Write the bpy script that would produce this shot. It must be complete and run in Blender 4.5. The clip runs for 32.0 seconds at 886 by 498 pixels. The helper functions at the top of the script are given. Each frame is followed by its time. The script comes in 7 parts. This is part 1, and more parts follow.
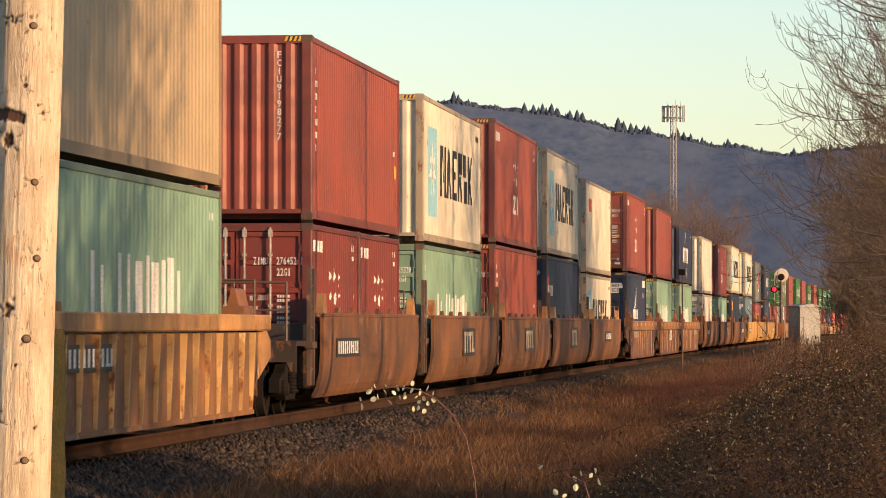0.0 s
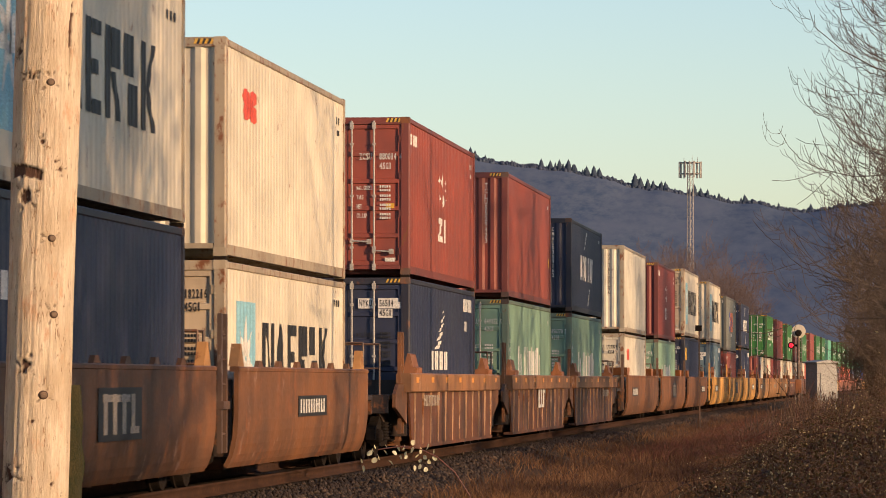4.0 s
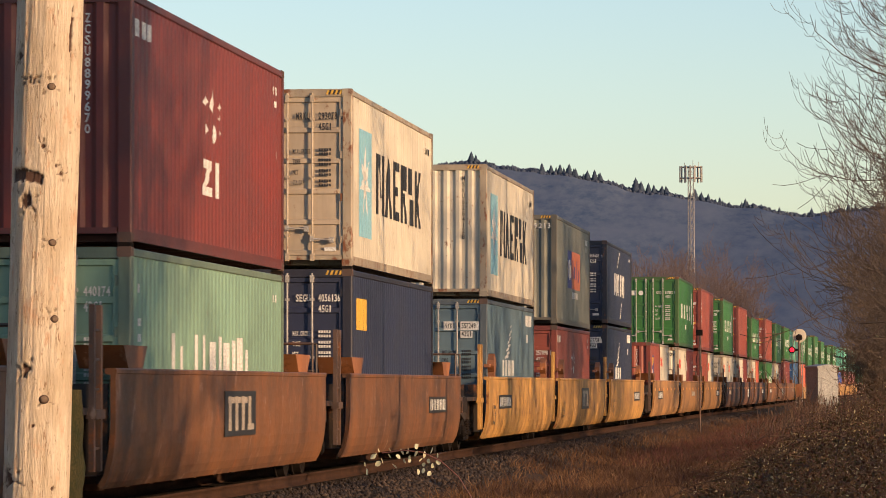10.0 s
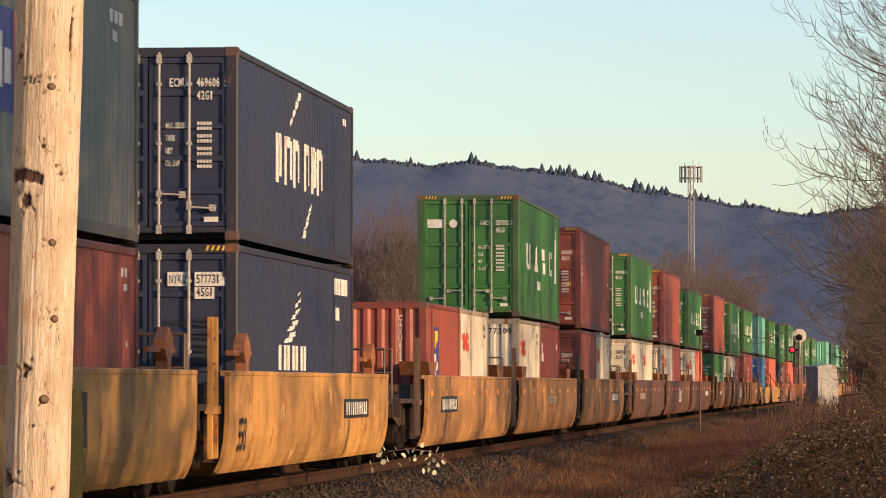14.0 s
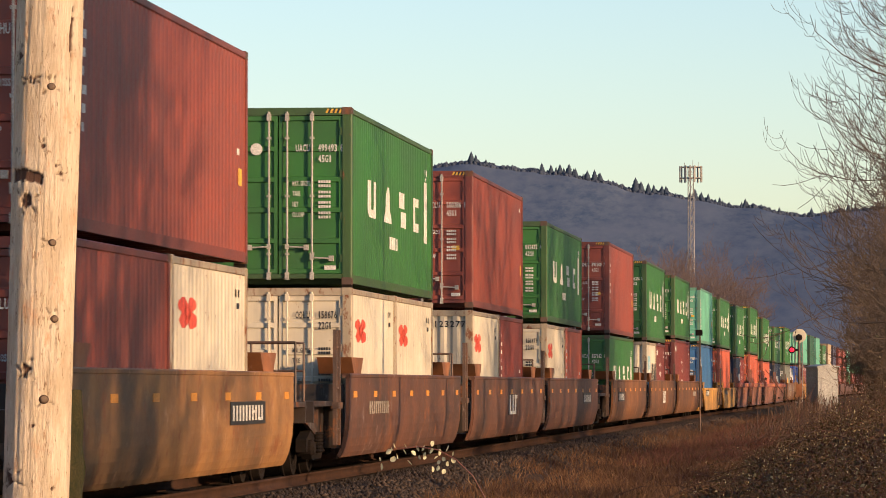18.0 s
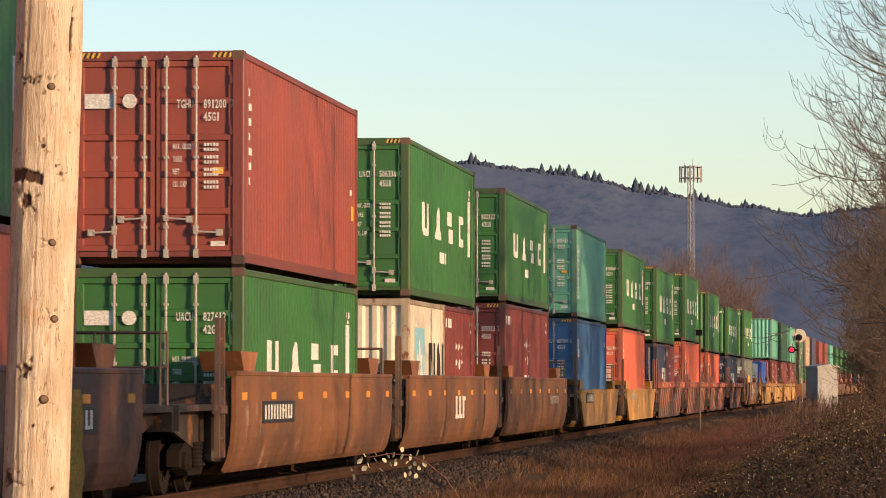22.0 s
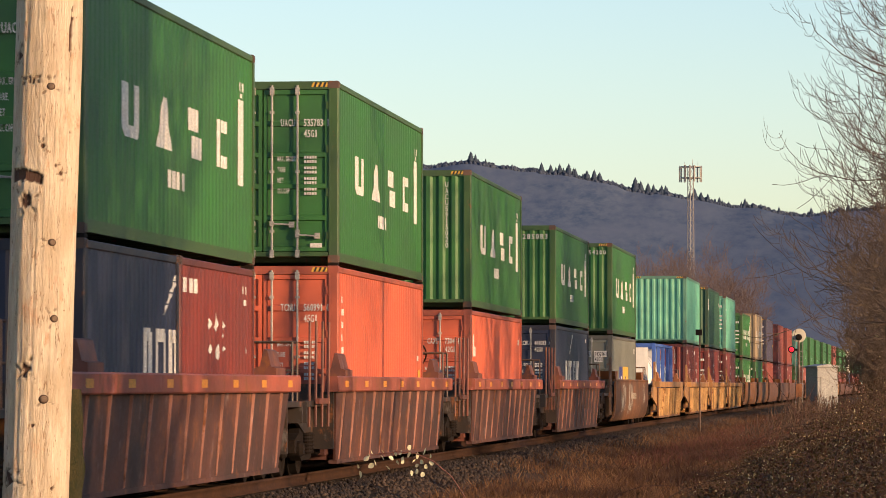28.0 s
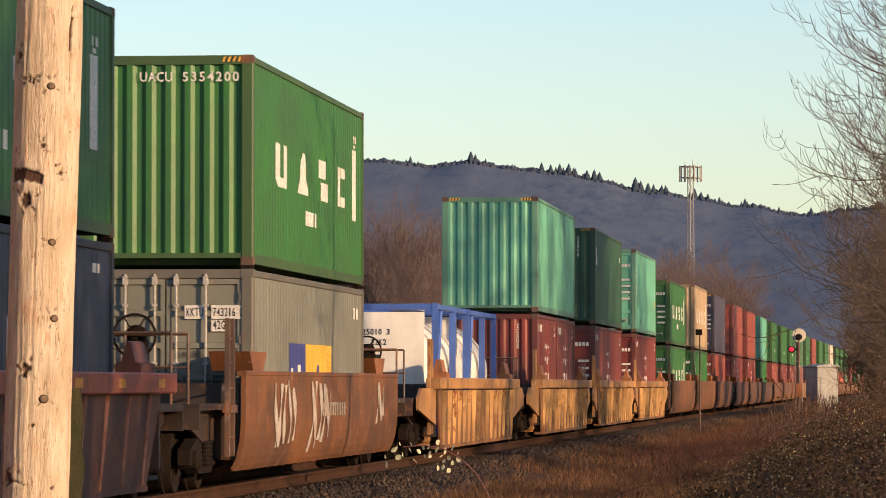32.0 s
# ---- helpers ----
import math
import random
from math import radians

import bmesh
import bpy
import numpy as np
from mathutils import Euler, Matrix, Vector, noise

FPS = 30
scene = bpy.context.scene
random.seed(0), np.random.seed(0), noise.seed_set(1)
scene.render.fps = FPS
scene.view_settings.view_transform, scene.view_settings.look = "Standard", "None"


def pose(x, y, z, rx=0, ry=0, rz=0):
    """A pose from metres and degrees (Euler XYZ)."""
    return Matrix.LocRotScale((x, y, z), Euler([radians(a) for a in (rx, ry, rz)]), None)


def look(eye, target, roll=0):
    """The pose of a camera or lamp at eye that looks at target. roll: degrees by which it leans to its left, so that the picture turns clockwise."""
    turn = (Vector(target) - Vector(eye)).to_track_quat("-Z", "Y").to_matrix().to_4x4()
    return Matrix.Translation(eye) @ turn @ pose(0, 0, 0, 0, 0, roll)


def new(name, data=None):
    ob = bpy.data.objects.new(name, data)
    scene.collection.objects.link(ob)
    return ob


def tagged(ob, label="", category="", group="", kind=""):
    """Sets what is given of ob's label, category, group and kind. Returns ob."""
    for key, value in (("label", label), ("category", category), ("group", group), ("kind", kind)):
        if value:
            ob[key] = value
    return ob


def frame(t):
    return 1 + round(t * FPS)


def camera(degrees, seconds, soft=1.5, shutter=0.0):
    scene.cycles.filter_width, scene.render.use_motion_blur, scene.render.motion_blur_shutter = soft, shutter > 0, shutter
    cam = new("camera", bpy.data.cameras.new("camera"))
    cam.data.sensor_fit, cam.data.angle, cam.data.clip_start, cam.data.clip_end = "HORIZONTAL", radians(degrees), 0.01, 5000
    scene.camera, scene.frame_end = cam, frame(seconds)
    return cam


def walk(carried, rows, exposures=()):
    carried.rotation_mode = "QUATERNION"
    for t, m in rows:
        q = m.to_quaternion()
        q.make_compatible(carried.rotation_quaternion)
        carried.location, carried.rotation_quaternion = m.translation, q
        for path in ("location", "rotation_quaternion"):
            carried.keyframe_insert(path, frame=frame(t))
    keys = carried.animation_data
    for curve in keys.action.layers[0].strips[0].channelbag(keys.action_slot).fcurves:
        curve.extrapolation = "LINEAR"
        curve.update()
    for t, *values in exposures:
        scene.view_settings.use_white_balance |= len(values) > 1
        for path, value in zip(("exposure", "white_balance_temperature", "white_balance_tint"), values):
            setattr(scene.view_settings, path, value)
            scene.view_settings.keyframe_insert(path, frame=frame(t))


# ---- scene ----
cam = camera(12.332, 32.0, soft=0.85, shutter=0.15)
EYE = (0.0, 0.0, 1.38)


def aim(yaw, tilt):
    """A camera pose that looks yaw degrees to the left of the track and tilt degrees up."""
    a, b = radians(yaw), radians(tilt)
    return look(EYE, (EYE[0] - math.sin(a) * math.cos(b), EYE[1] + math.cos(a) * math.cos(b), EYE[2] + math.sin(b)))


walk(cam, [
    (0.0, aim(5.660, 1.061)), (0.5, aim(5.715, 1.227)), (1.0, aim(5.739, 1.483)), (1.5, aim(5.762, 1.448)),
    (2.0, aim(5.794, 1.637)), (2.5, aim(5.797, 1.714)), (3.0, aim(5.849, 1.740)), (3.5, aim(5.882, 1.791)),
    (4.5, aim(5.904, 1.890)), (5.5, aim(5.910, 1.937)), (6.0, aim(5.906, 1.929)), (7.0, aim(5.904, 1.921)),
    (8.0, aim(5.904, 1.915)), (9.5, aim(5.906, 1.906)), (14.0, aim(5.906, 1.906)), (20.0, aim(5.904, 1.906)),
    (26.0, aim(5.901, 1.904)), (32.0, aim(5.901, 1.900)),
], exposures=[
    (0.0, 0.56, 6900, 18), (1.0, 0.37, 6500, 18), (2.0, 0.27, 6500, 18), (3.0, 0.21, 6500, 18), (4.5, 0.37, 6500, 18),
    (6.5, 0.45, 6500, 18), (8.0, 0.19, 6500, 18), (9.0, 0.21, 6500, 18), (10.0, 0.33, 6500, 18), (12.0, 0.45, 6500, 18), (32.0, 0.47, 6500, 18)])

# world, sun
SUN_AZ = (0.85, -0.527)
SUN_EL = 11.0
world = bpy.data.worlds.new("sky")
scene.world = world
world.use_nodes = True
sky = world.node_tree.nodes.new("ShaderNodeTexSky")
sky.sky_type = "NISHITA"
sky.sun_disc = False
sky.sun_elevation = radians(SUN_EL)
sky.sun_rotation = math.atan2(SUN_AZ[0], SUN_AZ[1])
sky.air_density, sky.dust_density, sky.ozone_density = 1.0, 0.55, 2.2
world.node_tree.nodes["Background"].inputs["Strength"].default_value = 0.15
world.node_tree.links.new(sky.outputs[0], world.node_tree.nodes["Background"].inputs["Color"])
sun_data = bpy.data.lights.new("sun", "SUN")
sun_data.energy, sun_data.angle, sun_data.color = 4.6, radians(0.8), (1.0, 0.665, 0.355)
sun = new("sun", sun_data)
sun.matrix_world = look((SUN_AZ[0] * 50, SUN_AZ[1] * 50, 50 * math.tan(radians(SUN_EL))), (0, 0, 0))

# ---- the track's line and the train's travel ----
BEND = 21.1e-6
MID = -9.66


def track_x(y):
    return MID + BEND * max(y, 0.0) ** 2


def travel(t):
    return 18.577 * (t - 18.0) + 0.0078 * (t - 18.0) ** 2


def on_track(s, t, z=0.0):
    """The pose on the track at time t of what stands s metres along it at 18 s."""
    y = s - travel(t)
    return pose(track_x(y), y, z, 0, 0, -math.degrees(2 * BEND * max(y, 0.0)))


# ---- materials ----
def material(name, rough=0.6, metal=0.0):
    m = bpy.data.materials.new(name)
    m.use_nodes = True
    b = m.node_tree.nodes["Principled BSDF"]
    b.inputs["Roughness"].default_value, b.inputs["Metallic"].default_value = rough, metal
    return m, m.node_tree, b


def coords(nt, scale, shift=True):
    tc = nt.nodes.new("ShaderNodeTexCoord")
    out = tc.outputs["Object"]
    if shift:
        info = nt.nodes.new("ShaderNodeObjectInfo")
        add = nt.nodes.new("ShaderNodeVectorMath")
        add.operation = "MULTIPLY_ADD"
        add.inputs[1].default_value = (41.0, 67.0, 23.0)
        nt.links.new(info.outputs["Random"], add.inputs[0])
        nt.links.new(out, add.inputs[2])
        out = add.outputs[0]
    mp = nt.nodes.new("ShaderNodeMapping")
    mp.inputs["Scale"].default_value = scale
    nt.links.new(out, mp.inputs["Vector"])
    return mp.outputs[0]


def noise_node(nt, vec, scale, detail=4.0, rough=0.6):
    n = nt.nodes.new("ShaderNodeTexNoise")
    n.inputs["Scale"].default_value, n.inputs["Detail"].default_value, n.inputs["Roughness"].default_value = scale, detail, rough
    nt.links.new(vec, n.inputs["Vector"])
    return n.outputs["Fac"]


def ramp(nt, fac, lo, hi):
    r = nt.nodes.new("ShaderNodeMapRange")
    r.inputs["From Min"].default_value, r.inputs["From Max"].default_value = lo, hi
    nt.links.new(fac, r.inputs["Value"])
    return r.outputs[0]


def mix(nt, fac, a, b):
    x = nt.nodes.new("ShaderNodeMix")
    x.data_type = "RGBA"
    nt.links.new(fac, x.inputs["Factor"])
    for s, v in (("A", a), ("B", b)):
        sock = [i for i in x.inputs if i.name == s and i.type == "RGBA"][0]
        if isinstance(v, tuple):
            sock.default_value = (*v, 1)
        else:
            nt.links.new(v, sock)
    return [o for o in x.outputs if o.type == "RGBA"][0]


def bump(nt, b, fac, strength, dist):
    n = nt.nodes.new("ShaderNodeBump")
    n.inputs["Strength"].default_value, n.inputs["Distance"].default_value = strength, dist
    nt.links.new(fac, n.inputs["Height"])
    nt.links.new(n.outputs[0], b.inputs["Normal"])


def scaled(c, k):
    return tuple(min(1.0, v * k) for v in c)


def greyed(c, g, k):
    return tuple(v * (1 - k) + g * k for v in c)


def paint(name, c, rust=0.15, dirt=0.5, rough=0.5):
    """Weathered steel paint: faded patches, rain streaks, chips of rust."""
    m, nt, b = material(name, rough)
    patch = ramp(nt, noise_node(nt, coords(nt, (0.5, 0.35, 0.6)), 1.3, 5), 0.35, 0.7)
    streak = ramp(nt, noise_node(nt, coords(nt, (4, 4, 0.35)), 1.0, 5, 0.65), 0.46, 0.8)
    fine = noise_node(nt, coords(nt, (1, 1, 1)), 22.0, 4)
    col = mix(nt, patch, scaled(c, 1.1), greyed(scaled(c, 0.78), 0.12, 0.12))
    dirty = nt.nodes.new("ShaderNodeMath")
    dirty.operation = "MULTIPLY"
    dirty.inputs[1].default_value = dirt
    nt.links.new(streak, dirty.inputs[0])
    col = mix(nt, dirty.outputs[0], col, greyed(scaled(c, 0.6), 0.06, 0.35))
    chips = ramp(nt, noise_node(nt, coords(nt, (2.2, 2.2, 1.2)), 2.6, 7, 0.72), 0.70 - 0.22 * rust, 0.76 - 0.2 * rust)
    col = mix(nt, chips, col, (0.17, 0.062, 0.024))
    nt.links.new(col, b.inputs["Base Color"])
    nt.links.new(ramp(nt, fine, -1.2, 2.2), b.inputs["Roughness"])
    bump(nt, b, fine, 0.12, 0.004)
    return m


def wagon_paint(name, c, grime=0.5):
    """Old wagon paint: broad bleached and sooty patches, runs down the side, rust breaking through."""
    m, nt, b = material(name, 0.6)
    broad = ramp(nt, noise_node(nt, coords(nt, (0.6, 0.45, 0.7)), 1.0, 5, 0.6), 0.36, 0.64)
    runs = ramp(nt, noise_node(nt, coords(nt, (1.7, 1.7, 0.22)), 1.0, 6, 0.62), 0.42, 0.74)
    fine = noise_node(nt, coords(nt, (1, 1, 1)), 14.0, 5, 0.7)
    col = mix(nt, broad, scaled(c, 1.25), greyed(scaled(c, 0.6), 0.05, 0.3))
    soot = nt.nodes.new("ShaderNodeMath")
    soot.operation = "MULTIPLY"
    soot.inputs[1].default_value = grime
    nt.links.new(runs, soot.inputs[0])
    col = mix(nt, soot.outputs[0], col, greyed(scaled(c, 0.42), 0.02, 0.3))
    spots = ramp(nt, noise_node(nt, coords(nt, (1.6, 1.6, 1.0)), 1.6, 8, 0.75), 0.545, 0.63)
    col = mix(nt, spots, col, (0.20, 0.070, 0.022))
    worn = ramp(nt, noise_node(nt, coords(nt, (2.2, 1.3, 0.9)), 2.0, 6, 0.7), 0.60, 0.68)
    col = mix(nt, worn, col, greyed(scaled(c, 1.5), 0.3, 0.3))
    nt.links.new(col, b.inputs["Base Color"])
    nt.links.new(ramp(nt, fine, -1.2, 1.6), b.inputs["Roughness"])
    bump(nt, b, fine, 0.2, 0.006)
    return m


def grainy(name, a, c, scale, rough=0.85, stretch=(1, 1, 1), bumps=0.4, dist=0.02, shift=True):
    m, nt, b = material(name, rough)
    if rough >= 0.9:
        b.inputs["Specular IOR Level"].default_value = 0.15
    big = ramp(nt, noise_node(nt, coords(nt, stretch, shift), scale, 6, 0.65), 0.32, 0.68)
    fine = noise_node(nt, coords(nt, stretch, shift), scale * 9, 4)
    col = mix(nt, big, a, c)
    col = mix(nt, ramp(nt, fine, 0.35, 0.75), col, greyed(scaled(a, 0.55), 0.03, 0.2))
    nt.links.new(col, b.inputs["Base Color"])
    bump(nt, b, fine, bumps, dist)
    return m


def leafy(name, colours, rough=0.45, trans=0.25, rare=0.0, patch=None):
    """One colour for each island of a mesh, out of a few, with light through it. rare: the share of the last colour; patch: a colour that takes over in broad patches."""
    m, nt, b = material(name, rough)
    geo = nt.nodes.new("ShaderNodeNewGeometry")
    cr = nt.nodes.new("ShaderNodeValToRGB")
    cr.color_ramp.interpolation = "CONSTANT"
    while len(cr.color_ramp.elements) < len(colours):
        cr.color_ramp.elements.new(0.5)
    for i, (e, c) in enumerate(zip(cr.color_ramp.elements, colours)):
        e.position, e.color = (i * (1 - rare) / (len(colours) - 1) if rare else i / len(colours)), (*c, 1)
    nt.links.new(geo.outputs["Random Per Island"], cr.inputs[0])
    out = cr.outputs[0]
    if patch:
        out = mix(nt, ramp(nt, noise_node(nt, coords(nt, (0.42, 0.10, 1.0), False), 1.0, 3, 0.6), 0.44, 0.62), out, patch)
    nt.links.new(out, b.inputs["Base Color"])
    tr = nt.nodes.new("ShaderNodeBsdfTranslucent")
    nt.links.new(out, tr.inputs["Color"])
    ms = nt.nodes.new("ShaderNodeMixShader")
    ms.inputs[0].default_value = trans
    nt.links.new(b.outputs[0], ms.inputs[1])
    nt.links.new(tr.outputs[0], ms.inputs[2])
    nt.links.new(ms.outputs[0], nt.nodes["Material Output"].inputs["Surface"])
    return m


PAINT = {
    "green": paint("container_green", (0.028, 0.135, 0.026), 0.05, 0.24, 0.42),
    "darkgreen": paint("container_dark_green", (0.022, 0.085, 0.04), 0.1, 0.28),
    "red": paint("container_red_brown", (0.262, 0.056, 0.034), 0.14, 0.32),
    "darkred": paint("container_dark_red", (0.180, 0.030, 0.021), 0.14, 0.34),
    "orange": paint("container_orange_red", (0.56, 0.115, 0.055), 0.08, 0.21),
    "navy": paint("container_navy", (0.018, 0.024, 0.056), 0.1, 0.35),
    "blue": paint("container_blue", (0.035, 0.13, 0.30), 0.15, 0.35),
    "slate": paint("container_slate_blue", (0.105, 0.165, 0.20), 0.1, 0.28),
    "seagreen": paint("container_sea_green", (0.19, 0.315, 0.225), 0.2, 0.35),
    "teal": paint("container_teal", (0.12, 0.40, 0.27), 0.1, 0.28),
    "cream": paint("container_cream", (0.60, 0.54, 0.42), 0.35, 0.39),
    "white": paint("container_worn_white", (0.57, 0.535, 0.44), 0.42, 0.62),
    "tan": paint("container_tan", (0.42, 0.30, 0.17), 0.3, 0.42),
    "grey": paint("container_grey_green", (0.17, 0.175, 0.145), 0.15, 0.35),
    "purple": paint("container_dull_violet", (0.06, 0.05, 0.085), 0.2, 0.35),
    "wellbrown": wagon_paint("wagon_rusty_brown", (0.172, 0.068, 0.022), 0.75),
    "welltan": wagon_paint("wagon_dirty_tan", (0.42, 0.21, 0.07)),
    "wellyellow": wagon_paint("wagon_yellow", (0.52, 0.268, 0.066), 0.6),
    "welldark": wagon_paint("wagon_dark_brown", (0.115, 0.047, 0.026)),
    "wellred": wagon_paint("wagon_faded_red", (0.165, 0.05, 0.032)),
    "wellolive": wagon_paint("wagon_olive_tan", (0.3, 0.145, 0.046)),
    "tankblue": paint("tank_frame_blue", (0.05, 0.12, 0.42), 0.1, 0.3),
}
# frame members: the same paint, duller, with rust coming through
EDGE = {k: paint("edge_" + k, greyed(scaled(c, 0.78), 0.05, 0.10), 0.75 if k in ("white", "cream") else 0.38, 0.6, 0.6) for k, c in (
    ("green", (0.050, 0.125, 0.026)), ("darkgreen", (0.03, 0.085, 0.04)), ("red", (0.25, 0.05, 0.032)), ("darkred", (0.17, 0.03, 0.022)),
    ("orange", (0.50, 0.11, 0.055)), ("navy", (0.018, 0.018, 0.036)), ("blue", (0.05, 0.12, 0.25)), ("slate", (0.12, 0.15, 0.17)),
    ("seagreen", (0.19, 0.27, 0.19)), ("teal", (0.14, 0.36, 0.25)), ("cream", (0.50, 0.41, 0.29)), ("white", (0.46, 0.40, 0.30)),
    ("tan", (0.36, 0.25, 0.14)), ("grey", (0.16, 0.15, 0.12)), ("purple", (0.06, 0.05, 0.075)))}
# Doors of the star-panel boxes: a darker tan than their cream sides.
DOORTAN = paint("door_dark_cream", (0.44, 0.355, 0.255), 0.35, 0.45)
RUST = wagon_paint("rusty_steel", (0.27, 0.10, 0.035))
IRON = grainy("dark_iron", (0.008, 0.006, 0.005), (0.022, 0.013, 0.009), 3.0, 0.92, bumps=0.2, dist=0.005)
DUSTY = wagon_paint("wagon_dusty_chord", (0.27, 0.125, 0.050), 0.5)
# Grimy end steel, its tone darkened further for the shade between wagons.
ENDSHADE = wagon_paint("grimy_shaded_end", (0.030, 0.016, 0.010), 0.6)
CHORD = wagon_paint("wagon_chord_red", (0.34, 0.085, 0.05), 0.3)
# Sunlit rib edges and the shade between them are put into these paints.
RIBEDGE = {"wellred": wagon_paint("lit_rib_pink", (0.42, 0.20, 0.15), 0.3), "welltan": wagon_paint("lit_rib_tan", (0.60, 0.36, 0.145), 0.3),
           "wellbrown": wagon_paint("lit_rib_buff", (0.46, 0.28, 0.17), 0.3)}
PANEL = {"wellred": wagon_paint("shaded_red_panel", (0.092, 0.034, 0.025), 0.6), "welltan": wagon_paint("shaded_rusty_panel", (0.22, 0.098, 0.034), 0.7),
         "wellbrown": wagon_paint("shaded_brown_panel", (0.125, 0.043, 0.018), 0.6)}
CASTING = wagon_paint("rusty_casting", (0.11, 0.062, 0.042), 0.5)
TANKWHITE = paint("tank_white", (0.74, 0.72, 0.66), 0.1, 0.3)
STEEL = grainy("worn_zinc", (0.36, 0.34, 0.31), (0.55, 0.52, 0.47), 6.0, 0.45, bumps=0.1, dist=0.002)
WHITE = grainy("white_marking", (0.72, 0.70, 0.64), (0.80, 0.78, 0.73), 4.0, 0.5, bumps=0.05, dist=0.001)
BLACK = grainy("black_marking", (0.018, 0.018, 0.02), (0.03, 0.03, 0.032), 4.0, 0.5, bumps=0.05, dist=0.001)
SKYBLUE = grainy("light_blue_marking", (0.22, 0.50, 0.62), (0.32, 0.58, 0.66), 4.0, 0.5, bumps=0.05, dist=0.001)
SCARLET = grainy("scarlet_marking", (0.62, 0.07, 0.045), (0.70, 0.11, 0.06), 4.0, 0.5, bumps=0.05, dist=0.001)
YELLOW = grainy("yellow_marking", (0.75, 0.42, 0.04), (0.82, 0.50, 0.08), 4.0, 0.5, bumps=0.05, dist=0.001)
ROYAL = grainy("royal_blue_marking", (0.04, 0.05, 0.22), (0.06, 0.08, 0.28), 4.0, 0.5, bumps=0.05, dist=0.001)
ORANGE = grainy("amber_reflector", (0.80, 0.30, 0.03), (0.85, 0.38, 0.06), 4.0, 0.35, bumps=0.05, dist=0.001)
GHOST = grainy("faded_marking", (0.36, 0.30, 0.24), (0.45, 0.38, 0.30), 4.0, 0.6, bumps=0.05, dist=0.001)
CHALK = grainy("chalky_spray", (0.40, 0.34, 0.28), (0.60, 0.54, 0.47), 5.0, 0.8, bumps=0.05, dist=0.001)
CORAL = grainy("coral_marking", (0.72, 0.19, 0.075), (0.78, 0.23, 0.10), 4.0, 0.5, bumps=0.05, dist=0.001)
MARK = {"c": CORAL, "w": WHITE, "k": BLACK, "b": SKYBLUE, "r": SCARLET, "y": YELLOW, "n": ROYAL, "o": ORANGE, "g": GHOST}


# ---- mesh building ----
def mesh_of(name, verts, faces, smooth=False):
    me = bpy.data.meshes.new(name)
    me.from_pydata(verts, [], faces)
    me.materials.append(None)
    if smooth:
        me.polygons.foreach_set("use_smooth", [True] * len(me.polygons))
    me.update()
    return me


def attach(name, me, mat, parent=None, m=None, label=""):
    """Links a mesh as one object under a thing or part; the material sits on the object, so meshes can be shared."""
    ob = new(name, me)
    ob.material_slots[0].link = "OBJECT"
    ob.material_slots[0].material = mat
    if m is not None:
        ob.matrix_basis = m
    if parent is not None:
        ob.parent = parent
    return tagged(ob, label)


def thing(name, m=None, label="", category="", group="", kind=""):
    ob = new(name)
    ob.empty_display_size = 0.3
    if m is not None:
        ob.matrix_basis = m
    return tagged(ob, label, category, group, kind)


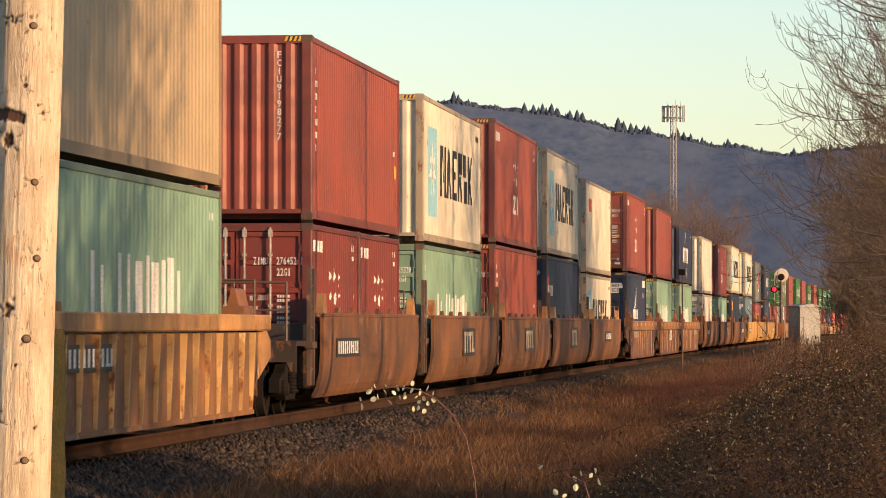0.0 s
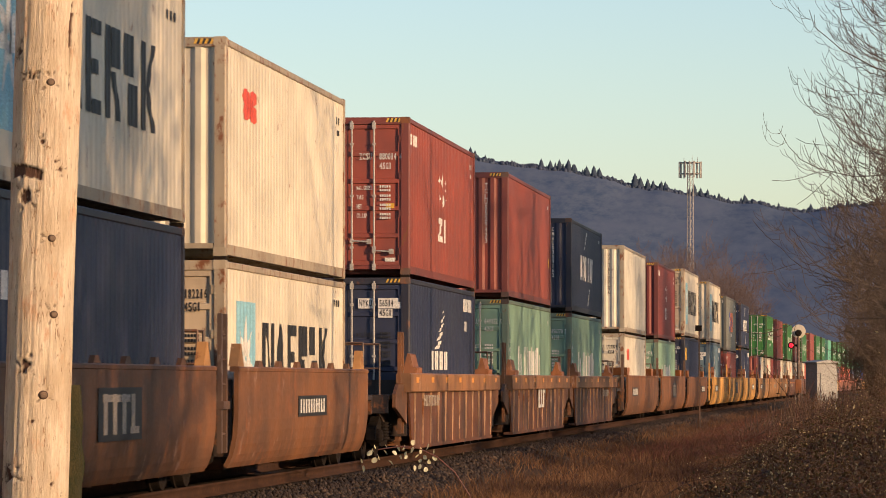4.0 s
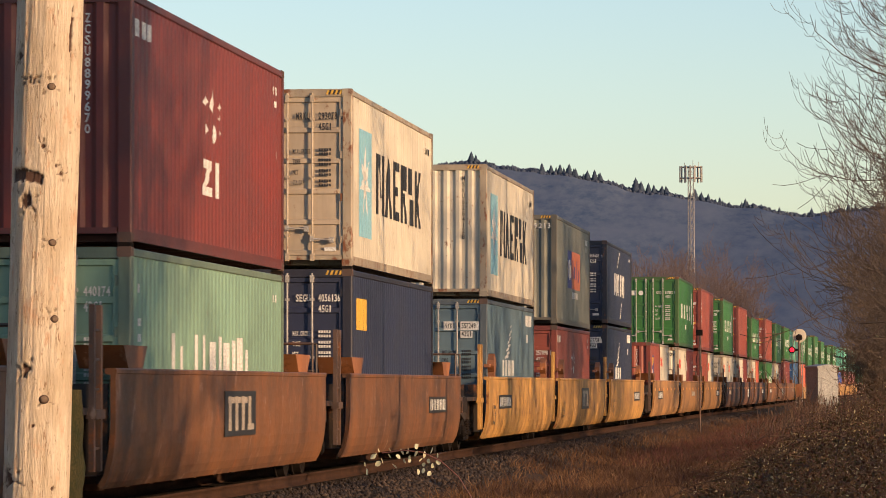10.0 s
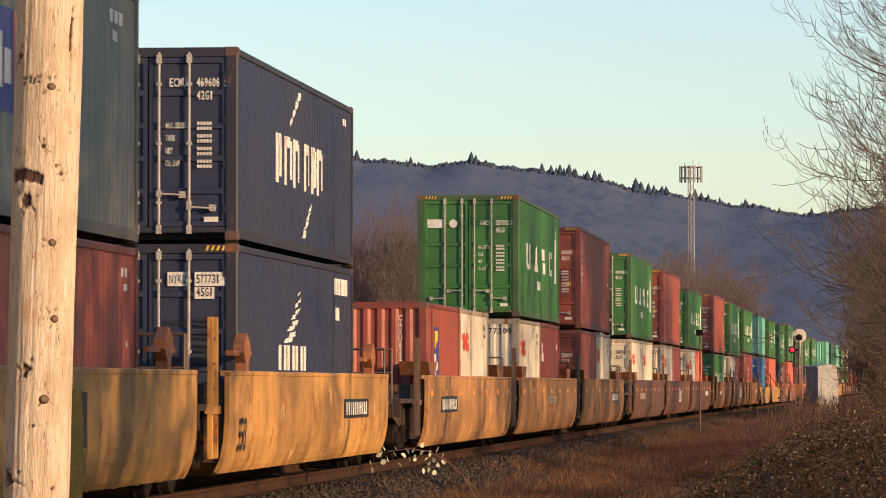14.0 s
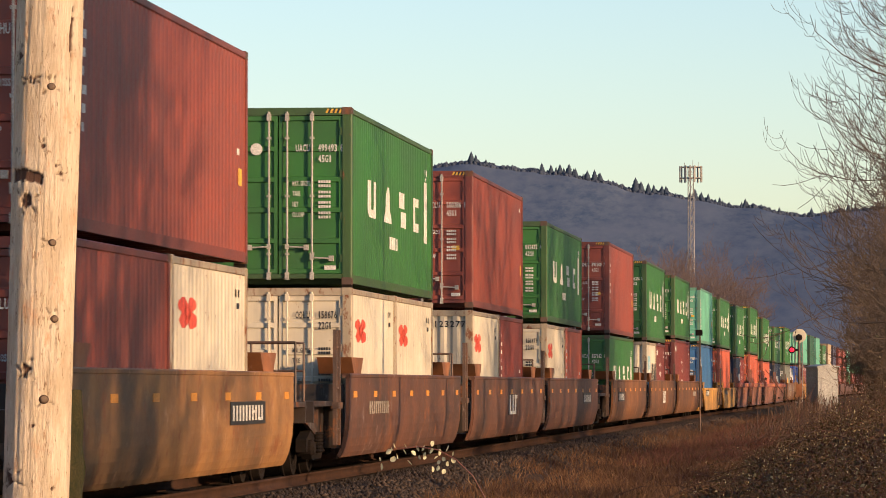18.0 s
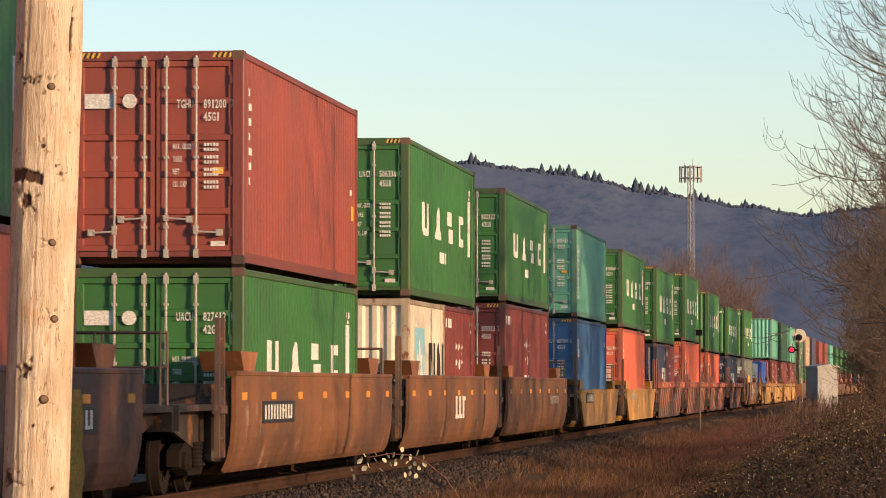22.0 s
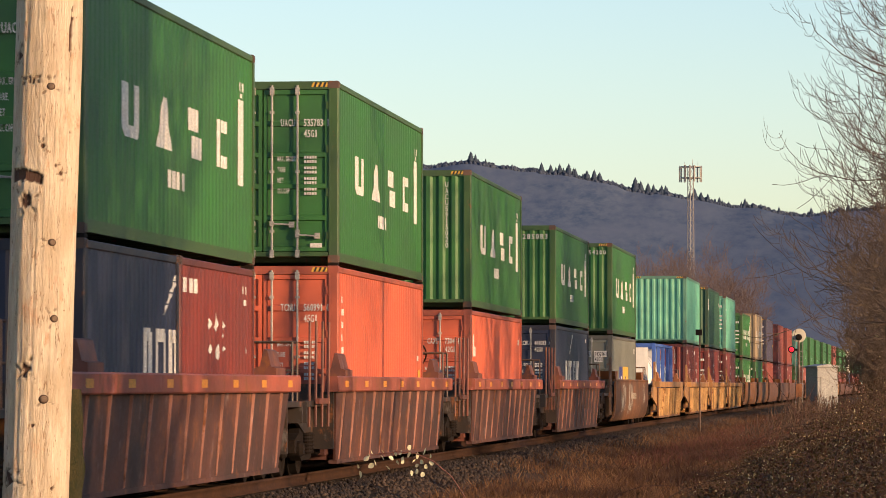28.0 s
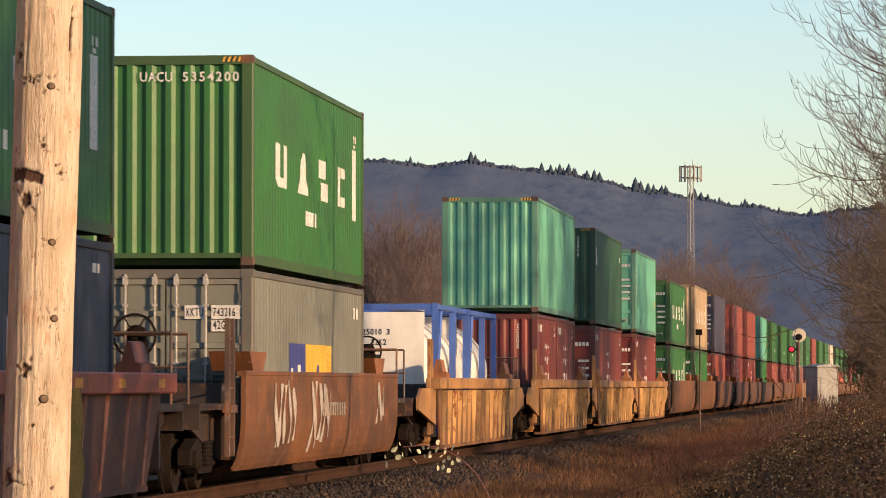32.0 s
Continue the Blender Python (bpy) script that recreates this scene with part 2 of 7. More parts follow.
class Shape:
    """Gathers simple solids into one mesh."""

    def __init__(self):
        self.v, self.f = [], []

    def box(self, x0, x1, y0, y1, z0, z1, cut=0.0):
        n = len(self.v)
        if cut <= 0:
            self.v += [(x, y, z) for z in (z0, z1) for y in (y0, y1) for x in (x0, x1)]
            self.f += [(n, n + 2, n + 3, n + 1), (n + 4, n + 5, n + 7, n + 6), (n, n + 1, n + 5, n + 4),
                       (n + 2, n + 6, n + 7, n + 3), (n, n + 4, n + 6, n + 2), (n + 1, n + 3, n + 7, n + 5)]
            return self
        # edges cut off along the length (y)
        ring = [(x0 + cut, z0), (x1 - cut, z0), (x1, z0 + cut), (x1, z1 - cut), (x1 - cut, z1), (x0 + cut, z1), (x0, z1 - cut), (x0, z0 + cut)]
        return self.prism([(x, z) for x, z in ring], y0, y1)

    def prism(self, ring, y0, y1):
        """A ring of (x, z), drawn out along y."""
        n, k = len(self.v), len(ring)
        self.v += [(x, y0, z) for x, z in ring] + [(x, y1, z) for x, z in ring]
        self.f += [tuple(n + i for i in range(k)), tuple(n + k + i for i in reversed(range(k)))]
        self.f += [(n + (i + 1) % k, n + i, n + k + i, n + k + (i + 1) % k) for i in range(k)]
        return self

    def slab(self, ring, x0, x1):
        """A ring of (y, z), drawn out along x."""
        n, k = len(self.v), len(ring)
        self.v += [(x0, y, z) for y, z in ring] + [(x1, y, z) for y, z in ring]
        self.f += [tuple(n + i for i in reversed(range(k))), tuple(n + k + i for i in range(k))]
        self.f += [(n + i, n + (i + 1) % k, n + k + (i + 1) % k, n + k + i) for i in range(k)]
        return self

    def tube(self, a, b, r0, r1=None, sides=8, caps=True):
        a, b = Vector(a), Vector(b)
        r1 = r0 if r1 is None else r1
        w = (b - a).normalized()
        u = w.orthogonal().normalized()
        v = w.cross(u)
        n = len(self.v)
        for c, r in ((a, r0), (b, r1)):
            for i in range(sides):
                t = 2 * math.pi * i / sides
                self.v.append(tuple(c + u * (r * math.cos(t)) + v * (r * math.sin(t))))
        self.f += [(n + i, n + (i + 1) % sides, n + sides + (i + 1) % sides, n + sides + i) for i in range(sides)]
        if caps:
            self.f += [tuple(n + i for i in reversed(range(sides))), tuple(n + sides + i for i in range(sides))]
        return self

    def lathe(self, axis_a, axis_b, rows, sides=20):
        """Rings (share of the way from a to b, radius), joined; the ends closed."""
        a, b = Vector(axis_a), Vector(axis_b)
        w = (b - a).normalized()
        u = w.orthogonal().normalized()
        v = w.cross(u)
        n = len(self.v)
        for s, r in rows:
            c = a.lerp(b, s)
            for i in range(sides):
                t = 2 * math.pi * i / sides
                self.v.append(tuple(c + u * (r * math.cos(t)) + v * (r * math.sin(t))))
        for j in range(len(rows) - 1):
            p, q = n + j * sides, n + (j + 1) * sides
            self.f += [(p + i, p + (i + 1) % sides, q + (i + 1) % sides, q + i) for i in range(sides)]
        self.f += [tuple(n + i for i in reversed(range(sides))), tuple(n + (len(rows) - 1) * sides + i for i in range(sides))]
        return self

    def mesh(self, name, smooth=False):
        return mesh_of(name, self.v, self.f, smooth)


MESHES = {}


def cached(key, build):
    if key not in MESHES:
        MESHES[key] = build()
    return MESHES[key]


# letters and figures of the built-in font, each as points and faces
GLYPH = {}


def load_glyphs(text):
    made = []
    for ch in sorted(set(text)):
        cu = bpy.data.curves.new("glyph", "FONT")
        cu.body, cu.size, cu.resolution_u, cu.offset = ch, 1.0, 2, 0.018
        made.append((ch, new("glyph", cu)))
    deps = bpy.context.evaluated_depsgraph_get()
    for ch, ob in made:
        me = bpy.data.meshes.new_from_object(ob.evaluated_get(deps))
        vs = [(v.co.x, v.co.y) for v in me.vertices]
        lo, hi = min(v[0] for v in vs), max(v[0] for v in vs)
        GLYPH[ch] = ([(x - (lo + hi) / 2, y) for x, y in vs], [tuple(p.vertices) for p in me.polygons], hi - lo)
        bpy.data.meshes.remove(me)
    for ch, ob in made:
        cu = ob.data
        bpy.data.objects.remove(ob)
        bpy.data.curves.remove(cu)


load_glyphs("ABCDEFGHIJKLMNOPQRSTUVWXYZ0123456789.")


def lettering(sh, text, x, y, z, height, step=0.72, down=False):
    """Text on a plane that faces -y, its lower left corner at x, z; down: one figure below the other."""
    size = height / 0.70
    for i, ch in enumerate(text):
        if ch == " ":
            continue
        vs, fs, wide = GLYPH[ch]
        k = min(1.0, step * 0.86 / (wide * 1.43))
        n = len(sh.v)
        cx = x + (0 if down else (i + 0.5) * step * height)
        cz = z - (i * height * 1.22 if down else 0)
        sh.v += [(cx + px * size * k, y, cz + py * size) for px, py in vs]
        sh.f += [tuple(n + a for a in f) for f in fs]


# ---- containers ----
HALF = 1.219


def corrugation(length, pitch=0.28, depth=0.013, rim=0.16):
    """Break points (distance from the near end, depth) of a pressed steel wall."""
    n = max(1, round((length - 2 * rim) / pitch))
    p = (length - 2 * rim) / n
    rows = [(rim, 0.0)]
    for i in range(n):
        u = rim + i * p
        rows += [(u + 0.27 * p, 0.0), (u + 0.47 * p, depth), (u + 0.77 * p, depth), (u + 0.97 * p, 0.0)]
    return rows + [(length - rim, 0.0)]


def side_mesh(length, height):
    rows = corrugation(length)
    v, f = [], []
    for u, d in rows:
        v += [(HALF - 0.02 - d, u - length / 2, 0.15), (HALF - 0.02 - d, u - length / 2, height - 0.10)]
    f = [(2 * i, 2 * i + 2, 2 * i + 3, 2 * i + 1) for i in range(len(rows) - 1)]
    return mesh_of("side_panel", v, f)


def end_mesh(length, height):
    rows = corrugation(2 * HALF, 0.27, 0.045, 0.14)
    y = -length / 2 + 0.02
    v = []
    for u, d in rows:
        v += [(u - HALF, y + d, 0.17), (u - HALF, y + d, height - 0.10)]
    return mesh_of("end_panel", v, [(2 * i, 2 * i + 2, 2 * i + 3, 2 * i + 1) for i in range(len(rows) - 1)])


def roof_mesh(length, height):
    sh = Shape().box(-HALF + 0.05, HALF - 0.05, -length / 2 + 0.05, length / 2 - 0.05, height - 0.06, height - 0.03)
    n = int(length / 0.8)
    for i in range(n):
        y = -length / 2 + 0.5 + i * (length - 1.0) / max(1, n - 1)
        sh.box(-HALF + 0.2, HALF - 0.2, y - 0.1, y + 0.1, height - 0.03, height - 0.012)
    return sh.mesh("roof")


def base_mesh(length):
    sh = Shape().box(-HALF + 0.03, HALF - 0.03, -length / 2 + 0.1, length / 2 - 0.1, 0.10, 0.145)
    for x in (-HALF + 0.005, HALF - 0.065):
        sh.box(x, x + 0.06, -length / 2 + 0.12, length / 2 - 0.12, 0.02, 0.16)
    for i in range(int(length / 0.6)):
        y = -length / 2 + 0.4 + i * 0.6
        sh.box(-HALF + 0.06, HALF - 0.06, y, y + 0.05, 0.02, 0.10)
    # the tunnel's arch under the near end
    sh.slab([(-length / 2 + 0.01, 0.10), (-length / 2 + 0.06, 0.10), (-length / 2 + 0.06, 0.17), (-length / 2 + 0.01, 0.17)], -HALF + 0.17, HALF - 0.17)
    return sh.mesh("base_frame")


def casting_mesh():
    return Shape().box(-0.085, 0.085, -0.089, 0.089, 0.0, 0.118, 0.012).box(0.08, 0.09, -0.03, 0.03, 0.03, 0.09).mesh("corner_casting")


def post_mesh(height):
    sh = Shape()
    ring = [(-0.075, -0.08), (0.06, -0.08), (0.078, -0.062), (0.078, 0.08), (0.04, 0.08), (0.04, -0.03), (-0.075, -0.03)]
    n, k = 0, len(ring)
    sh.v = [(x, y, 0.11) for x, y in ring] + [(x, y, height - 0.11) for x, y in ring]
    sh.f = [tuple(reversed(range(k))), tuple(range(k, 2 * k))] + [(i, (i + 1) % k, k + (i + 1) % k, k + i) for i in range(k)]
    return sh.mesh("corner_post")


def header_mesh(z0, z1):
    return Shape().box(-HALF + 0.15, HALF - 0.15, -0.06, 0.06, z0, z1).mesh("end_rail")


def rail_mesh(length, height):
    return Shape().box(-0.04, 0.03, -length / 2 + 0.15, length / 2 - 0.15, height - 0.11, height - 0.015, 0.012).mesh("top_rail")


def door_mesh(height):
    """The right leaf, facing -y: one pressed sheet with raised bands and stiles."""
    z0, z1 = 0.18, height - 0.14
    xb = [0.012, 0.07, 0.085, 0.985, 1.0, 1.06]
    zb, deep = [], []
    for i in range(6):
        z = z0 + (z1 - z0 - 0.07) * i / 5
        zb += [z, z + 0.07] if i == 5 else [z, z + 0.07, z + 0.085, z0 + (z1 - z0 - 0.07) * (i + 1) / 5 - 0.015]
        deep += [0.0, 0.0] if i == 5 else [0.0, 0.0, 0.032, 0.032]
    nx, nz = len(xb), len(zb)
    v = [(x, deep[j] if 2 <= i <= 3 else 0.0, z) for j, z in enumerate(zb) for i, x in enumerate(xb)]
    f = [(j * nx + i, j * nx + i + 1, (j + 1) * nx + i + 1, (j + 1) * nx + i) for j in range(nz - 1) for i in range(nx - 1)]
    k = len(v)
    v += [(xb[0], 0.07, z0), (xb[-1], 0.07, z0), (xb[-1], 0.07, z1), (xb[0], 0.07, z1)]
    top = (nz - 1) * nx
    f += [(k, k + 3, k + 2, k + 1)]
    f += [tuple([k, k + 1] + [i for i in range(nx - 1, -1, -1)]), tuple([k + 2, k + 3] + [top + i for i in range(nx)])]
    f += [tuple([k + 3, k] + [j * nx for j in range(nz)]), tuple([k + 1, k + 2] + [j * nx + nx - 1 for j in range(nz - 1, -1, -1)])]
    return mesh_of("door", v, f)


def hinge_mesh():
    return Shape().box(1.02, 1.12, -0.018, -0.001, -0.06, 0.06).mesh("hinge")


def rod_mesh(height):
    sh = Shape().tube((0, -0.035, 0.10), (0, -0.035, height - 0.07), 0.019, sides=6)
    for z in (0.14, height - 0.16):
        sh.box(-0.032, 0.032, -0.06, 0.0, z - 0.06, z + 0.06)
    for i in range(3):
        z = 0.5 + (height - 1.0) * i / 2
        sh.box(-0.034, 0.034, -0.05, 0.0, z - 0.02, z + 0.02)
    return sh.mesh("lock_rod")


def handle_mesh():
    return Shape().tube((0, -0.06, 1.0), (0.34, -0.06, 0.98), 0.014, sides=6).box(0.28, 0.36, -0.07, 0.0, 0.94, 1.03).box(-0.03, 0.03, -0.07, -0.02, 0.96, 1.04).mesh("door_handle")


def clip(poly, a, b):
    """The share of a convex polygon between u = a and u = b."""
    for lim, sign in ((a, 1), (b, -1)):
        out = []
        for i, p in enumerate(poly):
            q = poly[(i + 1) % len(poly)]
            dp, dq = sign * (p[0] - lim), sign * (q[0] - lim)
            if dp >= 0:
                out.append(p)
            if (dp < 0) != (dq < 0):
                k = dp / (dp - dq)
                out.append((lim, p[1] + (q[1] - p[1]) * k))
        poly = out
        if len(poly) < 3:
            return []
    return poly


def marking_mesh(polys, length, height, lift=0.004):
    """Flat shapes (distance from the near end, height) laid on the pressed wall, following its folds."""
    rows = corrugation(length)
    v, f = [], []
    for poly in polys:
        for (a, da), (b, db) in zip(rows, rows[1:]):
            if b - a < 1e-6:
                continue
            c = clip(poly, a, b)
            if not c:
                continue
            n = len(v)
            for u, w in c:
                d = da + (db - da) * (u - a) / (b - a)
                v.append((HALF - 0.02 - d + lift, u - length / 2 - lift / 2, w))
            f.append(tuple(range(n, n + len(c))))
    return mesh_of("marking", v, f)


def rect(u0, u1, v0, v1, lean=0.0):
    return [(u0, v0), (u1, v0), (u1 + lean, v1), (u0 + lean, v1)]


def blocks(u0, u1, v0, v1, n, gap=0.3):
    w = (u1 - u0) / n
    return [rect(u0 + i * w, u0 + (i + 1 - gap) * w, v0, v1) for i in range(n)]


def design(style, length, h):
    """The plain shapes in each colour on a container's side."""
    if style == "four":  # four big white figures and an upright bar
        a, b = 0.415 * h, 0.63 * h
        m = (a + b) / 2
        out = [rect(2.30, 2.68, a + 0.14, b), rect(3.02, 3.40, a + 0.14, b), [(2.42, a), (3.28, a), (3.40, a + 0.14), (2.30, a + 0.14)]]
        out += [[(4.55, a), (5.6, a), (5.22, b), (4.98, b)]]
        out += [rect(6.85, 7.55, m + 0.03, b), rect(7.1, 7.8, a, m - 0.03)]
        out += [rect(9.0, 9.36, a, b), rect(9.42, 9.85, b - 0.16, b), rect(9.42, 9.85, a, a + 0.16)]
        out += [rect(10.85, 11.25, 0.36 * h, 0.76 * h)]
        out += blocks(5.3, 6.7, 0.26 * h, 0.335 * h, 4) + blocks(10.9, 11.4, 0.80 * h, 0.84 * h, 2) + blocks(10.95, 11.25, 0.77 * h, 0.79 * h, 1)
        return {"w": out}
    if style == "star":  # light blue panel with a white star, six black figures
        s = []
        cu, cv = 1.85, 0.50 * h
        for i in range(7):
            t = math.pi / 2 + 2 * math.pi * i / 7
            s.append([(cu + 0.72 * math.cos(t), cv + 0.62 * math.sin(t)), (cu + 0.16 * math.cos(t + 1.3), cv + 0.14 * math.sin(t + 1.3)), (cu + 0.16 * math.cos(t - 1.3), cv + 0.14 * math.sin(t - 1.3))])
        a, b = 0.34 * h, 0.70 * h
        k = [rect(3.35, 3.65, a, b), [(3.7, b), (3.95, b), (4.1, a + 0.3), (3.98, a + 0.3)], rect(4.2, 4.46, a, b)]
        k += [[(4.62, a), (4.95, a), (5.2, b), (5.02, b)], [(5.3, a), (5.6, a), (5.2, b), (5.02, b)]]
        k += [rect(5.82, 6.1, a, b), rect(6.15, 6.7, b - 0.16, b), rect(6.15, 6.6, (a + b) / 2 - 0.08, (a + b) / 2 + 0.08), rect(6.15, 6.7, a, a + 0.16)]
        k += [rect(6.95, 7.25, a, b), rect(7.3, 7.85, b - 0.45, b), [(7.35, b - 0.5), (7.65, a), (7.92, a), (7.62, b - 0.5)]]
        k += [rect(8.1, 8.7, (a + b) / 2 + 0.04, b), rect(8.35, 8.95, a, (a + b) / 2 - 0.04)]
        k += [rect(9.2, 9.48, a, b), [(9.5, a + 0.5), (9.9, b), (10.15, b), (9.68, a + 0.45)], [(9.5, a + 0.5), (9.9, a), (10.18, a), (9.68, a + 0.55)]]
        return {"b": [rect(1.0, 2.7, 0.18 * h, 0.80 * h)], "w": s, "k": k + blocks(10.9, 11.7, 0.84 * h, 0.88 * h, 3)}
    if style == "arc":  # white figures between two curved strokes
        a, b = 0.37 * h, 0.645 * h
        out = []
        for u, w in ((3.7, 0.55), (4.5, 0.75), (5.45, 0.6), (6.6, 0.55), (7.35, 0.5), (8.0, 0.6)):
            out += [rect(u, u + 0.2, a, b), rect(u + w - 0.2, u + w, a + 0.1, b - 0.05), rect(u + 0.1, u + w - 0.1, b - 0.16, b)]
        for s in (1, -1):
            for i in range(4):
                t0, t1 = 0.25 * i, 0.25 * i + 0.22
                cu, cv = 6.1, 0.51 * h
                pts = [(cu + s * (0.25 - 1.2 * t), cv + s * (0.23 * h + 0.21 * h * t)) for t in (t0, t1)]
                wd = 0.30 * (0.35 + 0.65 * t1)
                if s > 0:
                    pts = [(cu - 1.1 + 1.0 * t, cv + 0.20 * h + 0.22 * h * t) for t in (t0, t1)]
                else:
                    pts = [(cu + 1.2 - 1.0 * t, cv - 0.20 * h - 0.22 * h * t) for t in (t0, t1)]
                out.append([(pts[0][0], pts[0][1]), (pts[0][0] + wd, pts[0][1]), (pts[1][0] + wd, pts[1][1]), (pts[1][0], pts[1][1])])
        return {"w": out + blocks(11.0, 11.5, 0.86 * h, 0.90 * h, 2)}
    if style == "seven":  # a cluster of small white figures, a bolder pair under it
        c = 5.9 if length > 8 else 2.9
        out = blocks(0.35, 1.5, 0.83 * h, 0.90 * h, 3, 0.25)
        for du, v, w, t in ((-0.75, 0.66, 0.38, 0.06), (-0.2, 0.64, 0.34, 0.11), (0.42, 0.665, 0.30, 0.045), (0.42, 0.62, 0.24, 0.03), (-0.62, 0.54, 0.26, 0.05), (-0.1, 0.51, 0.44, 0.085), (0.5, 0.555, 0.22, 0.03)):
            u = c + du
            out.append([(u, v * h + 0.3 * t * h), (u + 0.5 * w, v * h), (u + w, v * h + 0.45 * t * h), (u + 0.55 * w, (v + t) * h)])
        out += [[(c - 0.75, 0.27 * h), (c - 0.05, 0.27 * h), (c - 0.05, 0.31 * h), (c - 0.75, 0.31 * h)], [(c - 0.75, 0.31 * h), (c - 0.45, 0.31 * h), (c - 0.1, 0.39 * h), (c - 0.4, 0.39 * h)], rect(c - 0.7, c - 0.1, 0.39 * h, 0.43 * h), rect(c + 0.2, c + 0.5, 0.27 * h, 0.43 * h)]
        out += blocks(length - 1.0, length - 0.5, 0.86 * h, 0.90 * h, 2) + blocks(length - 0.8, length - 0.5, 0.80 * h, 0.83 * h, 1) + blocks(length - 0.7, length - 0.5, 0.55 * h, 0.58 * h, 1)
        return {"w": out}
    if style == "seal":  # scarlet blossom of rounded petals on cream
        c = 1.3 if length < 8 else 2.2
        cv, ru, rv = 0.735 * h, 0.66, 0.078 * h

        def petal(pu, pv, k):
            return [(c + (pu + k * math.cos(t)) * ru, cv + (pv + k * math.sin(t)) * rv) for t in [2 * math.pi * i / 10 for i in range(10)]]
        out = [petal(pu, pv, k) for pu, pv, k in ((-0.5, 0.42, 0.52), (0.48, 0.5, 0.46), (-0.45, -0.5, 0.50), (0.5, -0.5, 0.54), (0.0, 0.0, 0.46))]
        return {"r": out, "k": blocks(length - 1.0, length - 0.5, 0.84 * h, 0.88 * h, 2) + blocks(length - 0.8, length - 0.55, 0.78 * h, 0.81 * h, 1)}
    if style == "panel":  # dark blue and scarlet panel with white strokes
        return {"n": [rect(4.0, 5.3, 0.36 * h, 0.72 * h)], "c": [rect(5.3, 8.4, 0.36 * h, 0.72 * h)],
                "w": [rect(3.85, 4.1, 0.46 * h, 0.62 * h), rect(4.5, 4.75, 0.44 * h, 0.63 * h), rect(4.9, 5.2, 0.46 * h, 0.58 * h)] + blocks(5.5, 7.6, 0.27 * h, 0.33 * h, 5) + blocks(10.4, 11.3, 0.84 * h, 0.89 * h, 3) + blocks(10.6, 11.0, 0.77 * h, 0.81 * h, 1),
                "n2": [rect(5.6, 5.85, 0.46 * h, 0.64 * h), rect(6.3, 6.5, 0.46 * h, 0.58 * h), rect(6.9, 7.15, 0.46 * h, 0.64 * h), rect(7.5, 7.8, 0.44 * h, 0.56 * h)]}
    if style == "gold":  # royal blue and yellow panel
        return {"n": [rect(3.6, 5.4, 0.24 * h, 0.62 * h)], "y": [rect(5.4, 8.3, 0.24 * h, 0.62 * h)],
                "w": [rect(3.8, 4.05, 0.27 * h, 0.48 * h), rect(4.5, 4.8, 0.27 * h, 0.5 * h)] + blocks(10.9, 11.6, 0.80 * h, 0.87 * h, 2), "n2": [rect(5.7, 5.95, 0.27 * h, 0.46 * h), rect(6.6, 6.85, 0.27 * h, 0.5 * h), rect(7.3, 7.6, 0.3 * h, 0.46 * h)]}
    if style == "wave":  # a rising white zigzag with small blocks
        out = []
        for i in range(9):
            w = 1.5 * (1 - i / 10)
            v = (0.555 + 0.030 * i) * h
            u = 4.5 + 0.17 * i + (0.25 if i % 2 else 0.0)
            out.append([(u, v), (u + w * 0.5, v + 0.008 * h), (u + w * 0.5 + 0.16, v + 0.034 * h), (u + 0.18, v + 0.024 * h)])
        out += blocks(4.0, 7.0, 0.42 * h, 0.545 * h, 7, 0.4)
        return {"w": out + blocks(10.0, 11.7, 0.84 * h, 0.93 * h, 4, 0.12) + blocks(10.1, 10.8, 0.70 * h, 0.77 * h, 1)}
    if style == "bars":  # tall white bars low on the wall
        out = []
        for u, w, b in ((2.9, 0.22, 0.42), (3.5, 0.16, 0.38), (4.6, 0.2, 0.42), (5.2, 0.2, 0.42), (5.75, 0.45, 0.40), (6.4, 0.25, 0.42), (6.85, 0.45, 0.40), (7.5, 0.3, 0.41), (8.0, 0.5, 0.42), (8.65, 0.25, 0.38)):
            out.append(rect(u, u + w, 0.20 * h, 1.5 * b * h))
        out += blocks(0.5, 0.75, 0.80 * h, 0.84 * h, 1) + [rect(0.5, 0.72, (0.3 + 0.07 * i) * h, (0.335 + 0.07 * i) * h) for i in range(6)]
        return {"w": out + blocks(length - 1.0, length - 0.5, 0.84 * h, 0.88 * h, 2)}
    if style == "dashes":  # a column of white dashes near the end
        return {"w": [rect(0.55, 0.68 + 0.05 * (i % 3), (0.38 + 0.07 * i) * h, (0.415 + 0.07 * i) * h) for i in range(7)] + blocks(length - 0.8, length - 0.5, 0.5 * h, 0.53 * h, 1), "y": [rect(length - 0.75, length - 0.45, 0.36 * h, 0.44 * h)]}
    if style == "column":  # a broad upright band of white figures
        return {"w": [rect(0.55, 1.05 - 0.12 * (i % 2), (0.20 + 0.05 * i) * h, (0.238 + 0.05 * i) * h) for i in range(12)], "y": [rect(length - 0.75, length - 0.45, 0.36 * h, 0.44 * h)]}
    if style == "tag":  # one small white block and strokes
        return {"w": [rect(0.55, 0.85, 0.62 * h, 0.80 * h), rect(0.95, 1.15, 0.62 * h, 0.70 * h)] + blocks(length - 1.0, length - 0.6, 0.75 * h, 0.8 * h, 2)}
    if style == "yellowtag":
        return {"y": [rect(0.7, 1.1, 0.66 * h, 0.84 * h), rect(1.2, 1.6, 0.66 * h, 0.84 * h), rect(1.7, 2.1, 0.66 * h, 0.84 * h)], "w": blocks(length - 0.8, length - 0.6, 0.2 * h, 0.24 * h, 1)}
